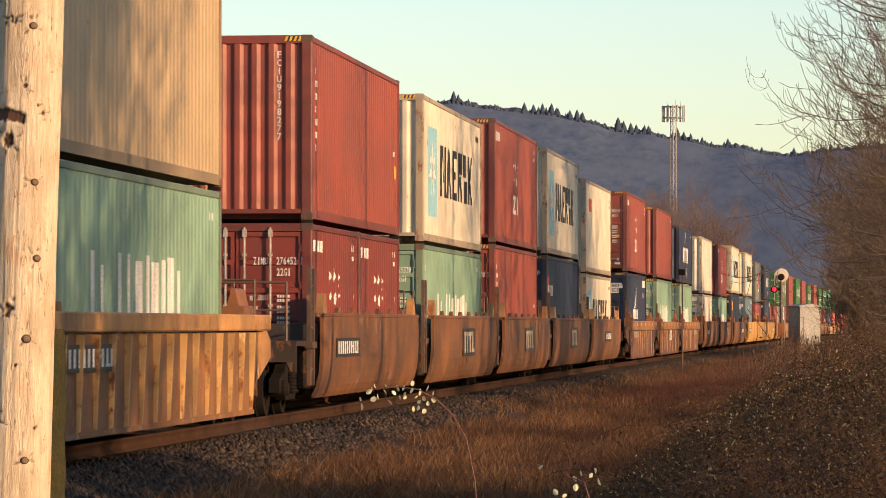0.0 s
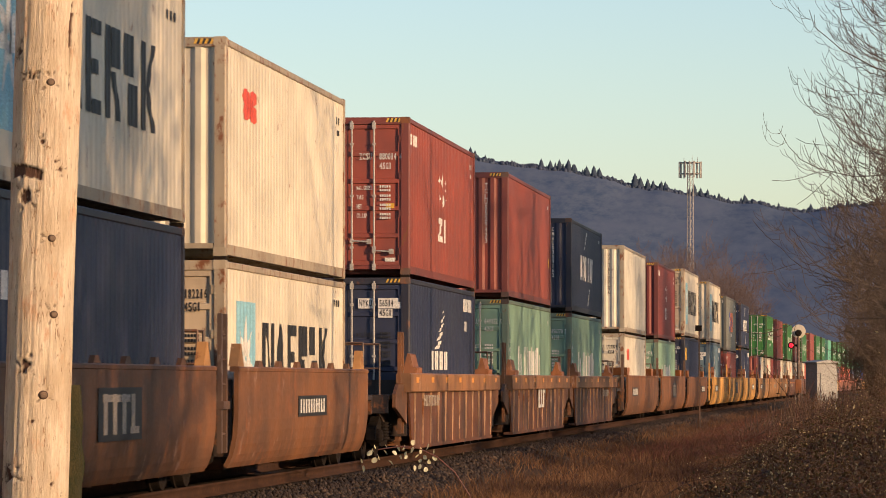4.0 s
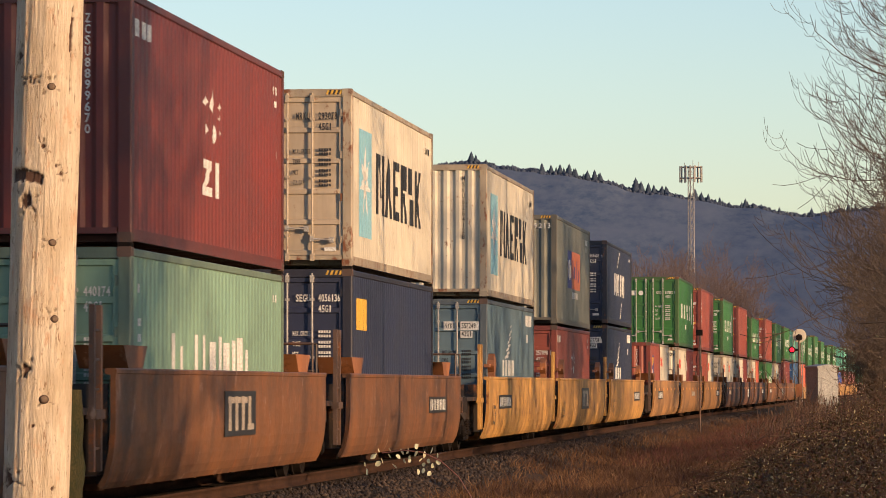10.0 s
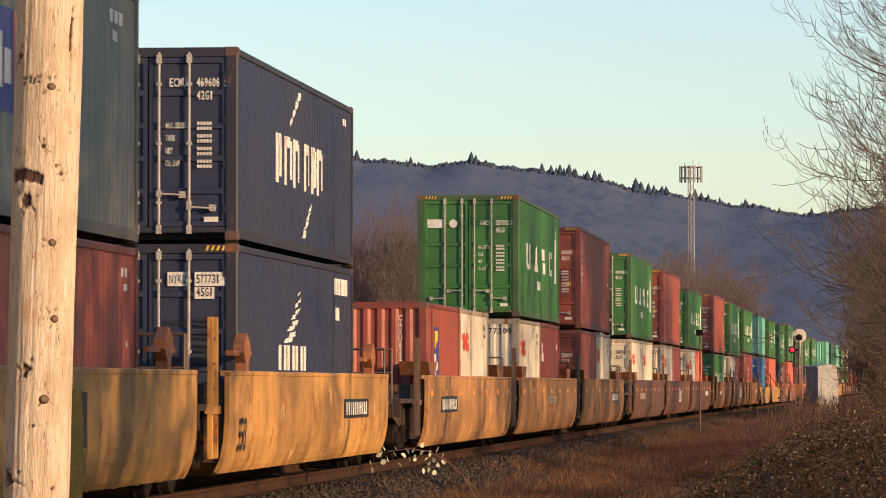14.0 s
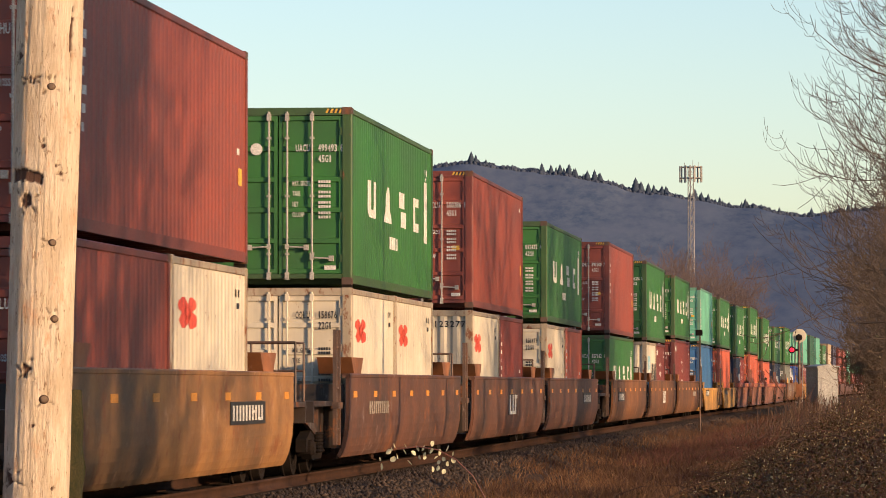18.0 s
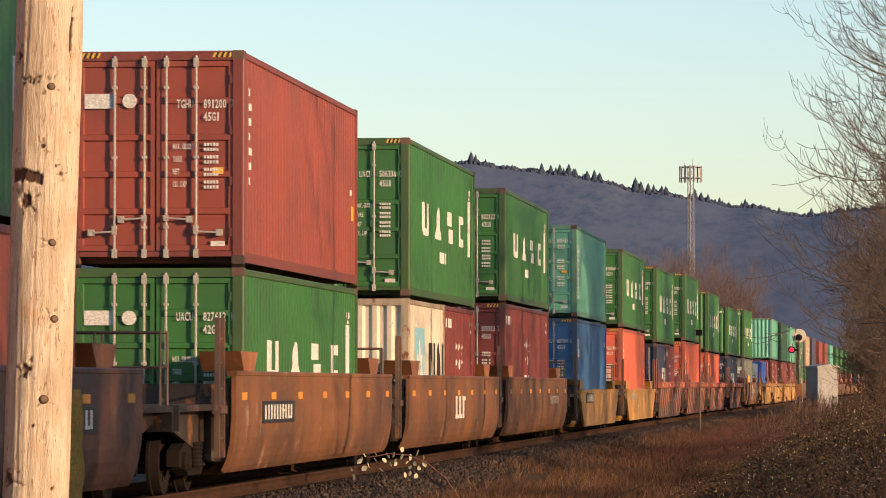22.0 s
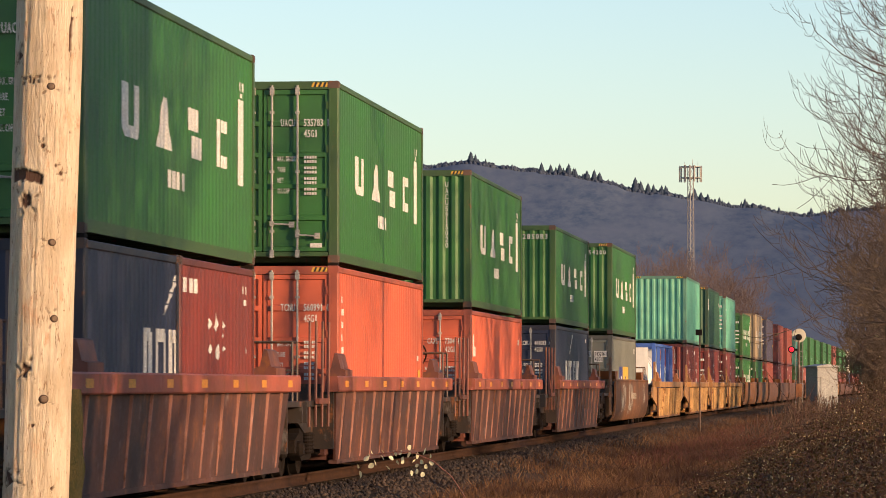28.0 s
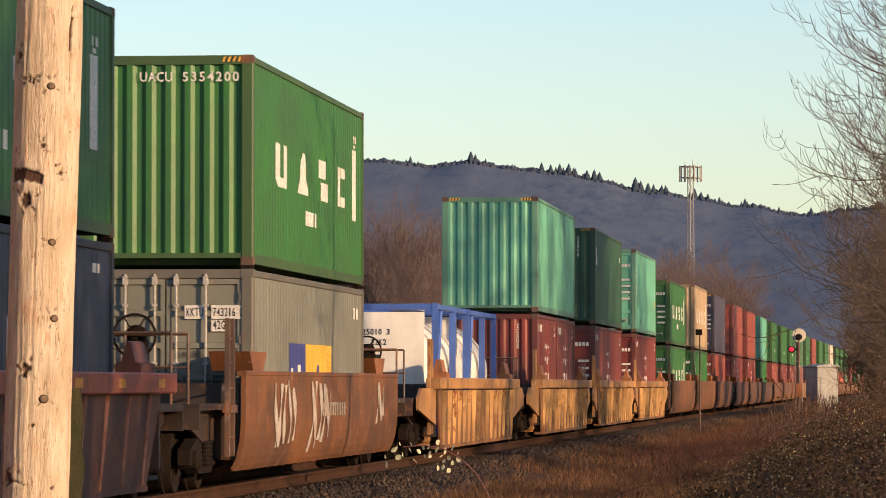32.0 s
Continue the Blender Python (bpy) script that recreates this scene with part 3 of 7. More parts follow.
    if style == "stripe":  # small scarlet and white tag
        return {"r": [rect(0.5, 0.8, 0.72 * h, 0.80 * h), rect(0.5, 0.8, 0.60 * h, 0.66 * h)], "w": [rect(0.5, 0.8, 0.66 * h, 0.72 * h)] + blocks(1.1, 2.4, 0.62 * h, 0.72 * h, 3)}
    if style == "emblem":  # blue, white and yellow plate
        return {"n": [rect(1.4, 2.2, 0.40 * h, 0.82 * h)], "w": [rect(1.5, 1.8, 0.46 * h, 0.62 * h), rect(1.7, 2.1, 0.50 * h, 0.56 * h)], "y": [[(1.5, 0.66 * h), (2.1, 0.74 * h), (2.1, 0.79 * h), (1.5, 0.79 * h)]]}
    if style == "letters":  # cream side with a column of scarlet strokes high up
        return {"r": blocks(1.0, 4.6, 0.70 * h, 0.86 * h, 5)}
    if style == "plain":
        return {"w": blocks(length - 0.8, length - 0.6, 0.86 * h, 0.89 * h, 1), "y": [rect(length - 0.7, length - 0.45, 0.34 * h, 0.42 * h)]}
    return {}


STYLE_WORDS = {"four": "four white block figures", "star": "a light blue star panel", "arc": "white curved strokes", "seven": "small white figures",
               "seal": "a scarlet blossom mark", "panel": "a blue and red panel", "gold": "a blue and yellow panel", "wave": "a white zigzag mark",
               "bars": "tall white bars", "dashes": "a column of white dashes", "column": "a broad white upright band", "tag": "a small white mark", "yellowtag": "a yellow mark",
               "stripe": "a red and white tag", "emblem": "a small blue emblem", "letters": "scarlet strokes", "plain": "a plain side", "": "a plain side"}
COLOUR_WORDS = {"green": "green", "darkgreen": "dark green", "red": "red-brown", "darkred": "dark red", "orange": "orange-red", "navy": "navy blue",
                "blue": "mid-blue", "slate": "slate blue", "seagreen": "sea-green", "teal": "teal", "cream": "cream", "white": "rust-spotted white",
                "tan": "tan", "grey": "grey-green", "purple": "dull violet"}
HIGH, LOW = 2.896, 2.591
FEET20, FEET40 = 6.058, 12.192
FLOOR = 0.385
MOVING = []


def place(ob, s, z):
    MOVING.append((ob, s, z))
    ob.matrix_basis = on_track(s, 0.0, z)


def container(s, z, colour, style="", height=HIGH, length=FEET40, near="door", code="", size="", tier="upper", near_detail=True, stripes=None):
    """A steel box with its near end at s metres and its floor at height z."""
    words = f"{COLOUR_WORDS[colour]} steel shipping container with {STYLE_WORDS[style]}"
    box = thing("shipping_container", None, words, "container", tier + " containers of the train")
    place(box, s + length / 2, z)
    m = PAINT[colour]
    edge = EDGE[colour]
    h, ln = height, length
    attach("base_frame", cached(("base", ln), lambda: base_mesh(ln)), edge, box)
    attach("roof", cached(("roof", ln, h), lambda: roof_mesh(ln, h)), m, box)
    for turn in (0, 180):
        attach("side_panel", cached(("side", ln, h), lambda: side_mesh(ln, h)), m, box, pose(0, 0, 0, 0, 0, turn))
    for side in (-1, 1):
        attach("top_rail", cached(("rail", ln, h), lambda: rail_mesh(ln, h)), edge, box, pose(side * (HALF - 0.035), 0, 0))
        for end in (-1, 1):
            turn = {(-1, -1): -90, (1, -1): 0, (1, 1): 90, (-1, 1): 180}[(side, end)]
            x, y = side * (HALF - 0.08), end * (ln / 2 - 0.085)
            attach("corner_post", cached(("post", h), lambda: post_mesh(h)), edge, box, pose(x, y, 0, 0, 0, turn))
            if near_detail:
                for cz in (0.0, h - 0.118):
                    attach("corner_casting", cached("casting", casting_mesh), edge if colour in ("cream", "white", "orange", "grey") else CASTING, box, pose(side * (HALF - 0.086), end * (ln / 2 - 0.09), cz))
    if tier == "upper" and near_detail:
        cone = cached("cone", lambda: Shape().box(-0.08, 0.08, -0.085, 0.085, -0.05, 0.0, 0.01).mesh("twist_lock"))
        for side in (-1, 1):
            for end in (-1, 1):
                attach("twist_lock", cone, IRON, box, pose(side * (HALF - 0.09), end * (ln / 2 - 0.095), 0))
    for end in (-1, 1):
        attach("end_rail", cached(("header", h), lambda: header_mesh(h - 0.13, h - 0.005)), edge, box, pose(0, end * (ln / 2 - 0.07), 0))
    attach("end_panel", cached(("end", ln, h), lambda: end_mesh(ln, h)), m, box, pose(0, 0, 0, 0, 0, 180))
    y0 = -ln / 2
    leaf = DOORTAN if colour == "cream" and style == "star" else m
    if near == "door":
        for side in (1, -1):
            door = attach("door", cached(("door", h), lambda: door_mesh(h)), leaf, box, pose(0, y0 + 0.03, 0) @ Matrix.Diagonal((side, 1, 1, 1)))
            for x in (0.15, 0.56):
                rod = attach("lock_rod", cached(("rod", h), lambda: rod_mesh(h)), STEEL if colour not in ("cream", "white") else leaf, door, pose(x, 0, 0))
                rod["label"] = "upright locking rod with cams"
            if near_detail:
                for i in range(4):
                    attach("hinge", cached("hinge", hinge_mesh), edge, door, pose(0, 0, 0.43 + (h - 0.82) * i / 3))
                attach("door_handle", cached("handle", handle_mesh), STEEL, door, pose(0.15, 0, -0.38))
                attach("door_handle", cached("handle", handle_mesh), STEEL, door, pose(0.56, 0, -0.56))
    else:
        attach("end_panel", cached(("end", ln, h), lambda: end_mesh(ln, h)), m, box)
    dark = BLACK if colour in ("cream", "white") else WHITE
    if near_detail and code:
        sh = Shape()
        drop = {"teal": 0.50, "navy": 0.53, "seagreen": 0.57, "cream": 0.50, "white": 0.50, "green": 0.72, "red": 0.78, "orange": 0.72, "blue": 0.70}.get(colour, 0.65)
        if near == "door":
            prefix, digits = code.split(" ", 1)
            lettering(sh, prefix, 0.285, y0 + 0.022, h - drop, 0.115, 0.52)
            lettering(sh, digits, 0.655, y0 + 0.022, h - drop, 0.115, 0.46)
            lettering(sh, size, 0.655, y0 + 0.022, h - drop - 0.175, 0.115, 0.50)
            for i, word in enumerate(("MAX.GROSS", "TARE", "NET", "CU.CAP")):
                z1 = h - drop - 0.56 - 0.17 * i - (0.14 if colour == "teal" and i > 1 else 0)
                lettering(sh, word, 0.235, y0 + 0.022, z1, 0.078, 0.42)
                for j in (0, 1):
                    for q in range(5):
                        sh.box(0.665 + 0.042 * q, 0.695 + 0.042 * q, y0 + 0.018, y0 + 0.024, z1 + 0.042 - 0.068 * j, z1 + 0.086 - 0.068 * j)
        elif near == "down":
            lettering(sh, code, 0.70, y0 + 0.016, h - 0.36, 0.105, down=True)
        else:
            lettering(sh, code, 1.12 - 0.72 * 0.16 * len(code) * 1.08, y0 + 0.016, h - 0.36, 0.13, 0.90)
        plated = code[:4] in ("NYKU", "KKTU")
        attach("lettering", sh.mesh("lettering"), BLACK if plated else dark, box)
        if plated:
            plate = Shape().box(0.265, 0.535, y0 + 0.0235, y0 + 0.03, h - drop - 0.04, h - drop + 0.15).box(0.635, 1.05, y0 + 0.0235, y0 + 0.03, h - drop - 0.04, h - drop + 0.15).box(0.635, 0.90, y0 + 0.0235, y0 + 0.03, h - drop - 0.21, h - drop - 0.055)
            attach("code_plate", plate.mesh("code_plate"), WHITE, box)
        if near == "door":
            tags = Shape().box(0.76, 0.95, y0 + 0.02, y0 + 0.03, 0.24, 0.31)
            if colour in ("green", "red"):
                tags.box(-0.98, -0.56, y0 + 0.02, y0 + 0.03, h - 0.78, h - 0.58)
                tags.lathe((-0.36, y0 + 0.03, h - 0.68), (-0.36, y0 + 0.02, h - 0.68), [(0, 0.10), (1, 0.10)], 14)
            attach("sticker", tags.mesh("sticker"), WHITE, box)
            if colour in ("red", "teal"):
                attach("sticker", cached(("amber_tag", ln), lambda: Shape().box(0.78, 0.93, y0 + 0.02, y0 + 0.03, 1.22, 1.31).mesh("sticker")), YELLOW, box)
    elif near_detail and near == "door":
        sh = Shape()
        for q in range(8):
            sh.box(0.16 + 0.11 * q, 0.24 + 0.11 * q, y0 + 0.02, y0 + 0.026, h - 0.62, h - 0.51)
        for i in range(4):
            for j in (0.16, 0.70):
                sh.box(j, j + 0.32, y0 + 0.02, y0 + 0.026, h - 1.10 - 0.22 * i, h - 1.03 - 0.22 * i)
        attach("marking", sh.mesh("marking"), dark, box)
    if stripes is None:
        stripes = height == HIGH and colour not in ("teal", "tan")
    if stripes and near_detail:
        def hazard(parity):
            sh = Shape()
            for side in (1, -1):
                for i in range(7):
                    if i % 2 == parity:
                        x = side * 0.78 + 0.036 * i - (0 if side > 0 else 0.252)
                        sh.v += [(x, -0.004, h - 0.095), (x + 0.036, -0.004, h - 0.095), (x + 0.066, -0.004, h - 0.025), (x + 0.03, -0.004, h - 0.025)]
                        k = len(sh.v) - 4
                        sh.f.append((k, k + 1, k + 2, k + 3))
            return sh.mesh("hazard_stripe")
        for parity, mat in ((0, YELLOW), (1, BLACK)):
            attach("hazard_stripe", cached(("hazard", h, parity), lambda: hazard(parity)), mat, box, pose(0, y0 + 0.01, 0))
    for layer, (key, polys) in enumerate(design(style, ln, h).items()):
        lift = 0.004 + 0.003 * layer
        big = [p for p in polys if len(polys) < 40 and (p[1][0] - p[0][0]) * (max(q[1] for q in p) - min(q[1] for q in p)) > 0.06] if near_detail else []
        for i, p in enumerate(big):
            attach("painted_figure", cached(("mark", style, key, ln, h, i), lambda: marking_mesh([p], ln, h, lift)), MARK[key[0]], box)
        small = [p for p in polys if p not in big]
        if small:
            tagged(attach("marking", cached(("mark", style, key, ln, h), lambda: marking_mesh(small, ln, h, lift)), MARK[key[0]], box), kind="stuff")
    return box


def tank_container(s, z):
    """A white pressure tank in a blue frame, twenty feet long."""
    ln, h = FEET20, LOW
    box = thing("tank_container", None, "white tank container in a bright blue steel frame", "tank container", "lower containers of the train")
    place(box, s + ln / 2, z)
    blue = PAINT["tankblue"]
    beam = Shape().box(-0.06, 0.06, -0.06, 0.06, 0.0, h, 0.01).mesh("corner_post")
    for x in (-1, 1):
        for y in (-1, 1):
            attach("corner_post", beam, blue, box, pose(x * (HALF - 0.06), y * (ln / 2 - 0.06), 0))
    cross = Shape().box(-HALF + 0.12, HALF - 0.12, -0.05, 0.05, -0.06, 0.06).mesh("end_rail")
    long = Shape().box(-0.05, 0.05, -ln / 2 + 0.12, ln / 2 - 0.12, -0.05, 0.05, 0.01).mesh("top_rail")
    for zz in (0.08, h - 0.07):
        for y in (-1, 1):
            attach("end_rail", cross, blue, box, pose(0, y * (ln / 2 - 0.06), zz))
        for x in (-1, 1):
            attach("top_rail", long, blue, box, pose(x * (HALF - 0.06), 0, zz))
    brace = Shape().tube((HALF - 0.08, -ln / 2 + 0.1, 0.1), (HALF - 0.08, -ln / 2 + 1.2, h - 0.1), 0.05, sides=6).mesh("brace")
    for turn in (0, 180):
        attach("brace", brace, blue, box, pose(0, 0, 0, 0, 0, turn))
    mid = Shape().box(-0.06, 0.06, -0.07, 0.07, 0.1, h - 0.1, 0.01).mesh("upright")
    for x in (-1, 1):
        attach("upright", mid, blue, box, pose(x * (HALF - 0.06), 0.3, 0))
    rows = [(0.0, 0.35), (0.02, 0.70), (0.05, 0.93), (0.09, 1.08), (0.91, 1.08), (0.95, 0.93), (0.98, 0.70), (1.0, 0.35)]
    attach("tank_shell", Shape().lathe((0, -ln / 2 + 0.12, 1.26), (0, ln / 2 - 0.12, 1.26), rows, 32).mesh("tank_shell", True), TANKWHITE, box)
    ring = Shape()
    for y in (-1.6, 0.0, 1.6):
        ring.lathe((0, y - 0.05, 1.26), (0, y + 0.05, 1.26), [(0, 1.0), (0, 1.10), (1, 1.10), (1, 1.0)], 32)
    attach("band", ring.mesh("band"), STEEL, box)
    plate = Shape().box(-1.05, 0.95, -ln / 2 + 0.03, -ln / 2 + 0.07, 0.6, 2.42).mesh("sign_plate")
    attach("sign_plate", plate, TANKWHITE, box)
    sh = Shape()
    lettering(sh, "525010 3", -0.35, -ln / 2 + 0.024, 1.98, 0.11)
    lettering(sh, "22K2", -0.1, -ln / 2 + 0.024, 1.78, 0.11)
    for i in range(3):
        sh.box(-0.6, 0.1, -ln / 2 + 0.02, -ln / 2 + 0.027, 1.2 + 0.16 * i, 1.27 + 0.16 * i)
    attach("lettering", sh.mesh("lettering"), BLACK, box)
    walkway = Shape()
    for i in range(5):
        walkway.box(-0.3 + 0.13 * i, -0.22 + 0.13 * i, -ln / 2 + 0.1, ln / 2 - 0.1, h - 0.05, h - 0.02)
    attach("walkway", walkway.mesh("walkway"), STEEL, box)


# ---- well wagons ----
def wall_profile(kind, side_z=1.55):
    if kind == "sloped":
        return [(1.40, 0.22), (1.46, 0.6), (1.46, 1.26), (1.40, 1.26), (1.40, 0.62), (1.34, 0.24)]
    return [(1.345, 0.25), (1.39, 0.32), (1.43, 0.42), (1.462, 0.55), (1.485, 0.70), (1.497, 0.86), (1.50, 1.02), (1.50, side_z), (1.44, side_z), (1.44, 0.95), (1.42, 0.66), (1.37, 0.42), (1.30, 0.28)]


def wall_mesh(kind, ln, lean=0.0):
    if kind == "sloped":
        sh = Shape()
        sh.slab([(-ln / 2, 0.95), (-ln / 2 + 1.3, 0.22), (ln / 2 - 1.3, 0.22), (ln / 2, 0.95), (ln / 2, 1.26), (-ln / 2, 1.26)], 1.40, 1.46)
        sh.box(1.36, 1.50, -ln / 2, ln / 2, 1.16, 1.262)
        return sh.mesh("side_wall")
    if kind == "ribbed":
        sh = Shape()
        # the sheet may lean in towards its foot
        lo, hi, foot = ln / 2 - 0.7, ln / 2 - 0.15, 1.39 - lean
        sh.v = [(foot, -lo, 0.20), (foot, lo, 0.20), (1.39, hi, 1.28), (1.39, -hi, 1.28), (foot + 0.04, -lo, 0.20), (foot + 0.04, lo, 0.20), (1.43, hi, 1.28), (1.43, -hi, 1.28)]
        sh.f = [(0, 3, 2, 1), (4, 5, 6, 7), (0, 1, 5, 4), (1, 2, 6, 5), (2, 3, 7, 6), (3, 0, 4, 7)]
        sh.box(1.24, foot + 0.06, -lo, lo, 0.16, 0.22)
        return sh.mesh("side_wall")
    sh = Shape().prism(wall_profile(kind), -ln / 2, ln / 2)
    sh.box(1.38, 1.51, -ln / 2, ln / 2, 1.50, 1.57, 0.015)
    return sh.mesh("side_wall")


def chord_mesh(ln, deep):
    return Shape().box(1.26, 1.53, -ln / 2 - 0.35, ln / 2 + 0.35, 1.52 - deep, 1.52, 0.02).mesh("top_chord")


def rib_mesh(lean, proud):
    return Shape().prism([(1.434 - lean, 0.225), (1.434 + 0.45 * proud - lean, 0.24), (1.434 + proud, 1.275), (1.431, 1.275)], -0.2 * proud - 0.005, 0.2 * proud + 0.005).mesh("rib")


def floor_mesh(ln):
    sh = Shape().box(-1.23, 1.23, -ln / 2 + 0.3, ln / 2 - 0.3, 0.30, FLOOR)
    n = int(ln / 1.5)
    for i in range(n):
        y = -ln / 2 + 0.8 + i * (ln - 1.6) / (n - 1)
        sh.box(-1.20, 1.20, y - 0.12, y + 0.12, 0.22, 0.30)
    return sh.mesh("well_floor")


def end_deck_mesh(gap):
    """The platform past the near end of the well; y = 0 at the well's end, the gap towards -y."""
    e = -gap / 2 + 0.06
    return Shape().box(-1.30, 1.30, e + 0.25, 0.04, 1.06, 1.14).box(-1.30, 1.30, e + 0.25, e + 0.33, 0.82, 1.06).mesh("end_deck")


def draft_sill_mesh(gap):
    return Shape().box(-0.34, 0.34, -gap / 2 + 0.06, 0.04, 0.62, 1.058, 0.03).mesh("draft_sill")


def bulkhead_mesh():
    return Shape().box(-1.40, 1.40, 0.05, 0.14, 0.40, 1.40).mesh("bulkhead")


def bracket_mesh(gap):
    e = -gap / 2 + 0.06
    return Shape().slab([(0.045, 0.45), (0.045, 1.055), (e + 0.4, 1.055), (e + 0.4, 0.92)], -0.03, 0.03).mesh("bracket")


def side_plate_mesh(gap):
    e = -gap / 2 + 0.06
    return Shape().slab([(0.04, 0.62), (0.04, 1.32), (e + 0.9, 1.32), (e + 0.45, 1.15), (e + 0.45, 0.92)], -0.03, 0.03).mesh("side_plate")


def ladder_mesh(tall):
    sh = Shape()
    for y in (-0.2, 0.2):
        sh.box(-0.03, 0.03, y - 0.045, y + 0.045, 0.45, tall, 0.008)
    sh.box(-0.06, 0.06, -0.26, 0.26, 1.02, 1.12)
    return sh.mesh("ladder")


def rail_loop_mesh():
    sh = Shape()
    for x in (-1.15, -0.35, 0.35, 1.15):
        sh.tube((x, 0, 1.13), (x, 0, 2.02), 0.02, sides=5)
    sh.tube((-1.15, 0, 2.02), (1.15, 0, 2.02), 0.02, sides=5).tube((-1.15, 0, 1.6), (1.15, 0, 1.6), 0.016, sides=5)
    return sh.mesh("handrail")


def wheel_brake_mesh():
    sh = Shape()
    for i in range(18):
        a, b = 2 * math.pi * i / 18, 2 * math.pi * (i + 1) / 18
        sh.tube((0.27 * math.cos(a), 0, 0.27 * math.sin(a)), (0.27 * math.cos(b), 0, 0.27 * math.sin(b)), 0.018, sides=5, caps=False)
    for i in range(6):
        a = 2 * math.pi * i / 6
        sh.tube((0, -0.02, 0), (0.27 * math.cos(a), 0, 0.27 * math.sin(a)), 0.013, sides=4, caps=False)
    sh.lathe((0, -0.05, 0), (0, 0.22, 0), [(0, 0.05), (0.4, 0.06), (0.41, 0.14), (1, 0.14)], 10)
    return sh.mesh("brake_wheel")


def guide_mesh(kind):
    sh = Shape()
    if kind == "peak":
        sh.slab([(-0.28, 0.0), (0.28, 0.0), (0.16, 0.14), (0.05, 0.30), (-0.05, 0.30), (-0.16, 0.14)], 0.0, 0.12)
    elif kind == "trough":
        sh.slab([(-0.45, 0.0), (0.45, 0.0), (0.75, 0.26), (-0.75, 0.26)], -0.5, 0.06)
        sh.slab([(-0.45, 0.0), (0.45, 0.0), (0.50, 0.10), (-0.50, 0.10)], -0.10, 0.05)
    elif kind == "diamond":
        sh.slab([(-0.12, 0.0), (0.12, 0.0), (0.12, 0.10), (0.30, 0.24), (0.26, 0.36), (0.0, 0.50), (-0.26, 0.36), (-0.30, 0.24), (-0.12, 0.10)], -0.02, 0.12)
        sh.box(-0.05, 0.06, -0.75, 0.75, 0.20, 0.27)
    else:
        sh.prism([(-0.16, 0.0), (0.14, 0.0), (0.14, 0.10), (0.07, 0.12), (0.02, 0.34), (-0.03, 0.36), (-0.09, 0.12), (-0.16, 0.10)], -0.45, 0.45)
    return sh.mesh("corner_guide")


def bolt_row_mesh(ln):
    """The wavy lugs along the top edge of a smooth wall."""
    sh = Shape()
    for i in range(6):
        y = -ln / 2 + 2.2 + i * (ln - 4.4) / 5
        sh.slab([(y - 0.22, 0.0), (y + 0.22, 0.0), (y + 0.10, 0.085), (y - 0.10, 0.085)], 1.40, 1.46)
    return sh.mesh("lugs")


def plate_mesh(w, h):
    sh = Shape()
    sh.box(0, 0.006, -w / 2, w / 2, -h / 2, h / 2)
    return sh.mesh("placard")


def strokes_mesh(n, w, h, seed):
    r = random.Random(seed)
    sh = Shape()
    for i in range(n):
        y = -w / 2 + (i + 0.15) * w / n
        sh.box(0, 0.009, y, y + 0.40 * w / n, -h / 2, h / 2)
        if r.random() < 0.6:
            z = r.choice((-h / 2, 0, h / 2 - 0.2 * h))
            sh.box(0, 0.0085, y - 0.1 * w / n, y + 0.85 * w / n, z, z + 0.18 * h)
    return sh.mesh("strokes")


WELL_WORDS = {"wellbrown": "rusty brown", "welltan": "dirty yellow", "wellyellow": "yellow", "welldark": "dark brown", "wellred": "faded red-brown", "wellolive": "olive-tan"}
BODIES = []


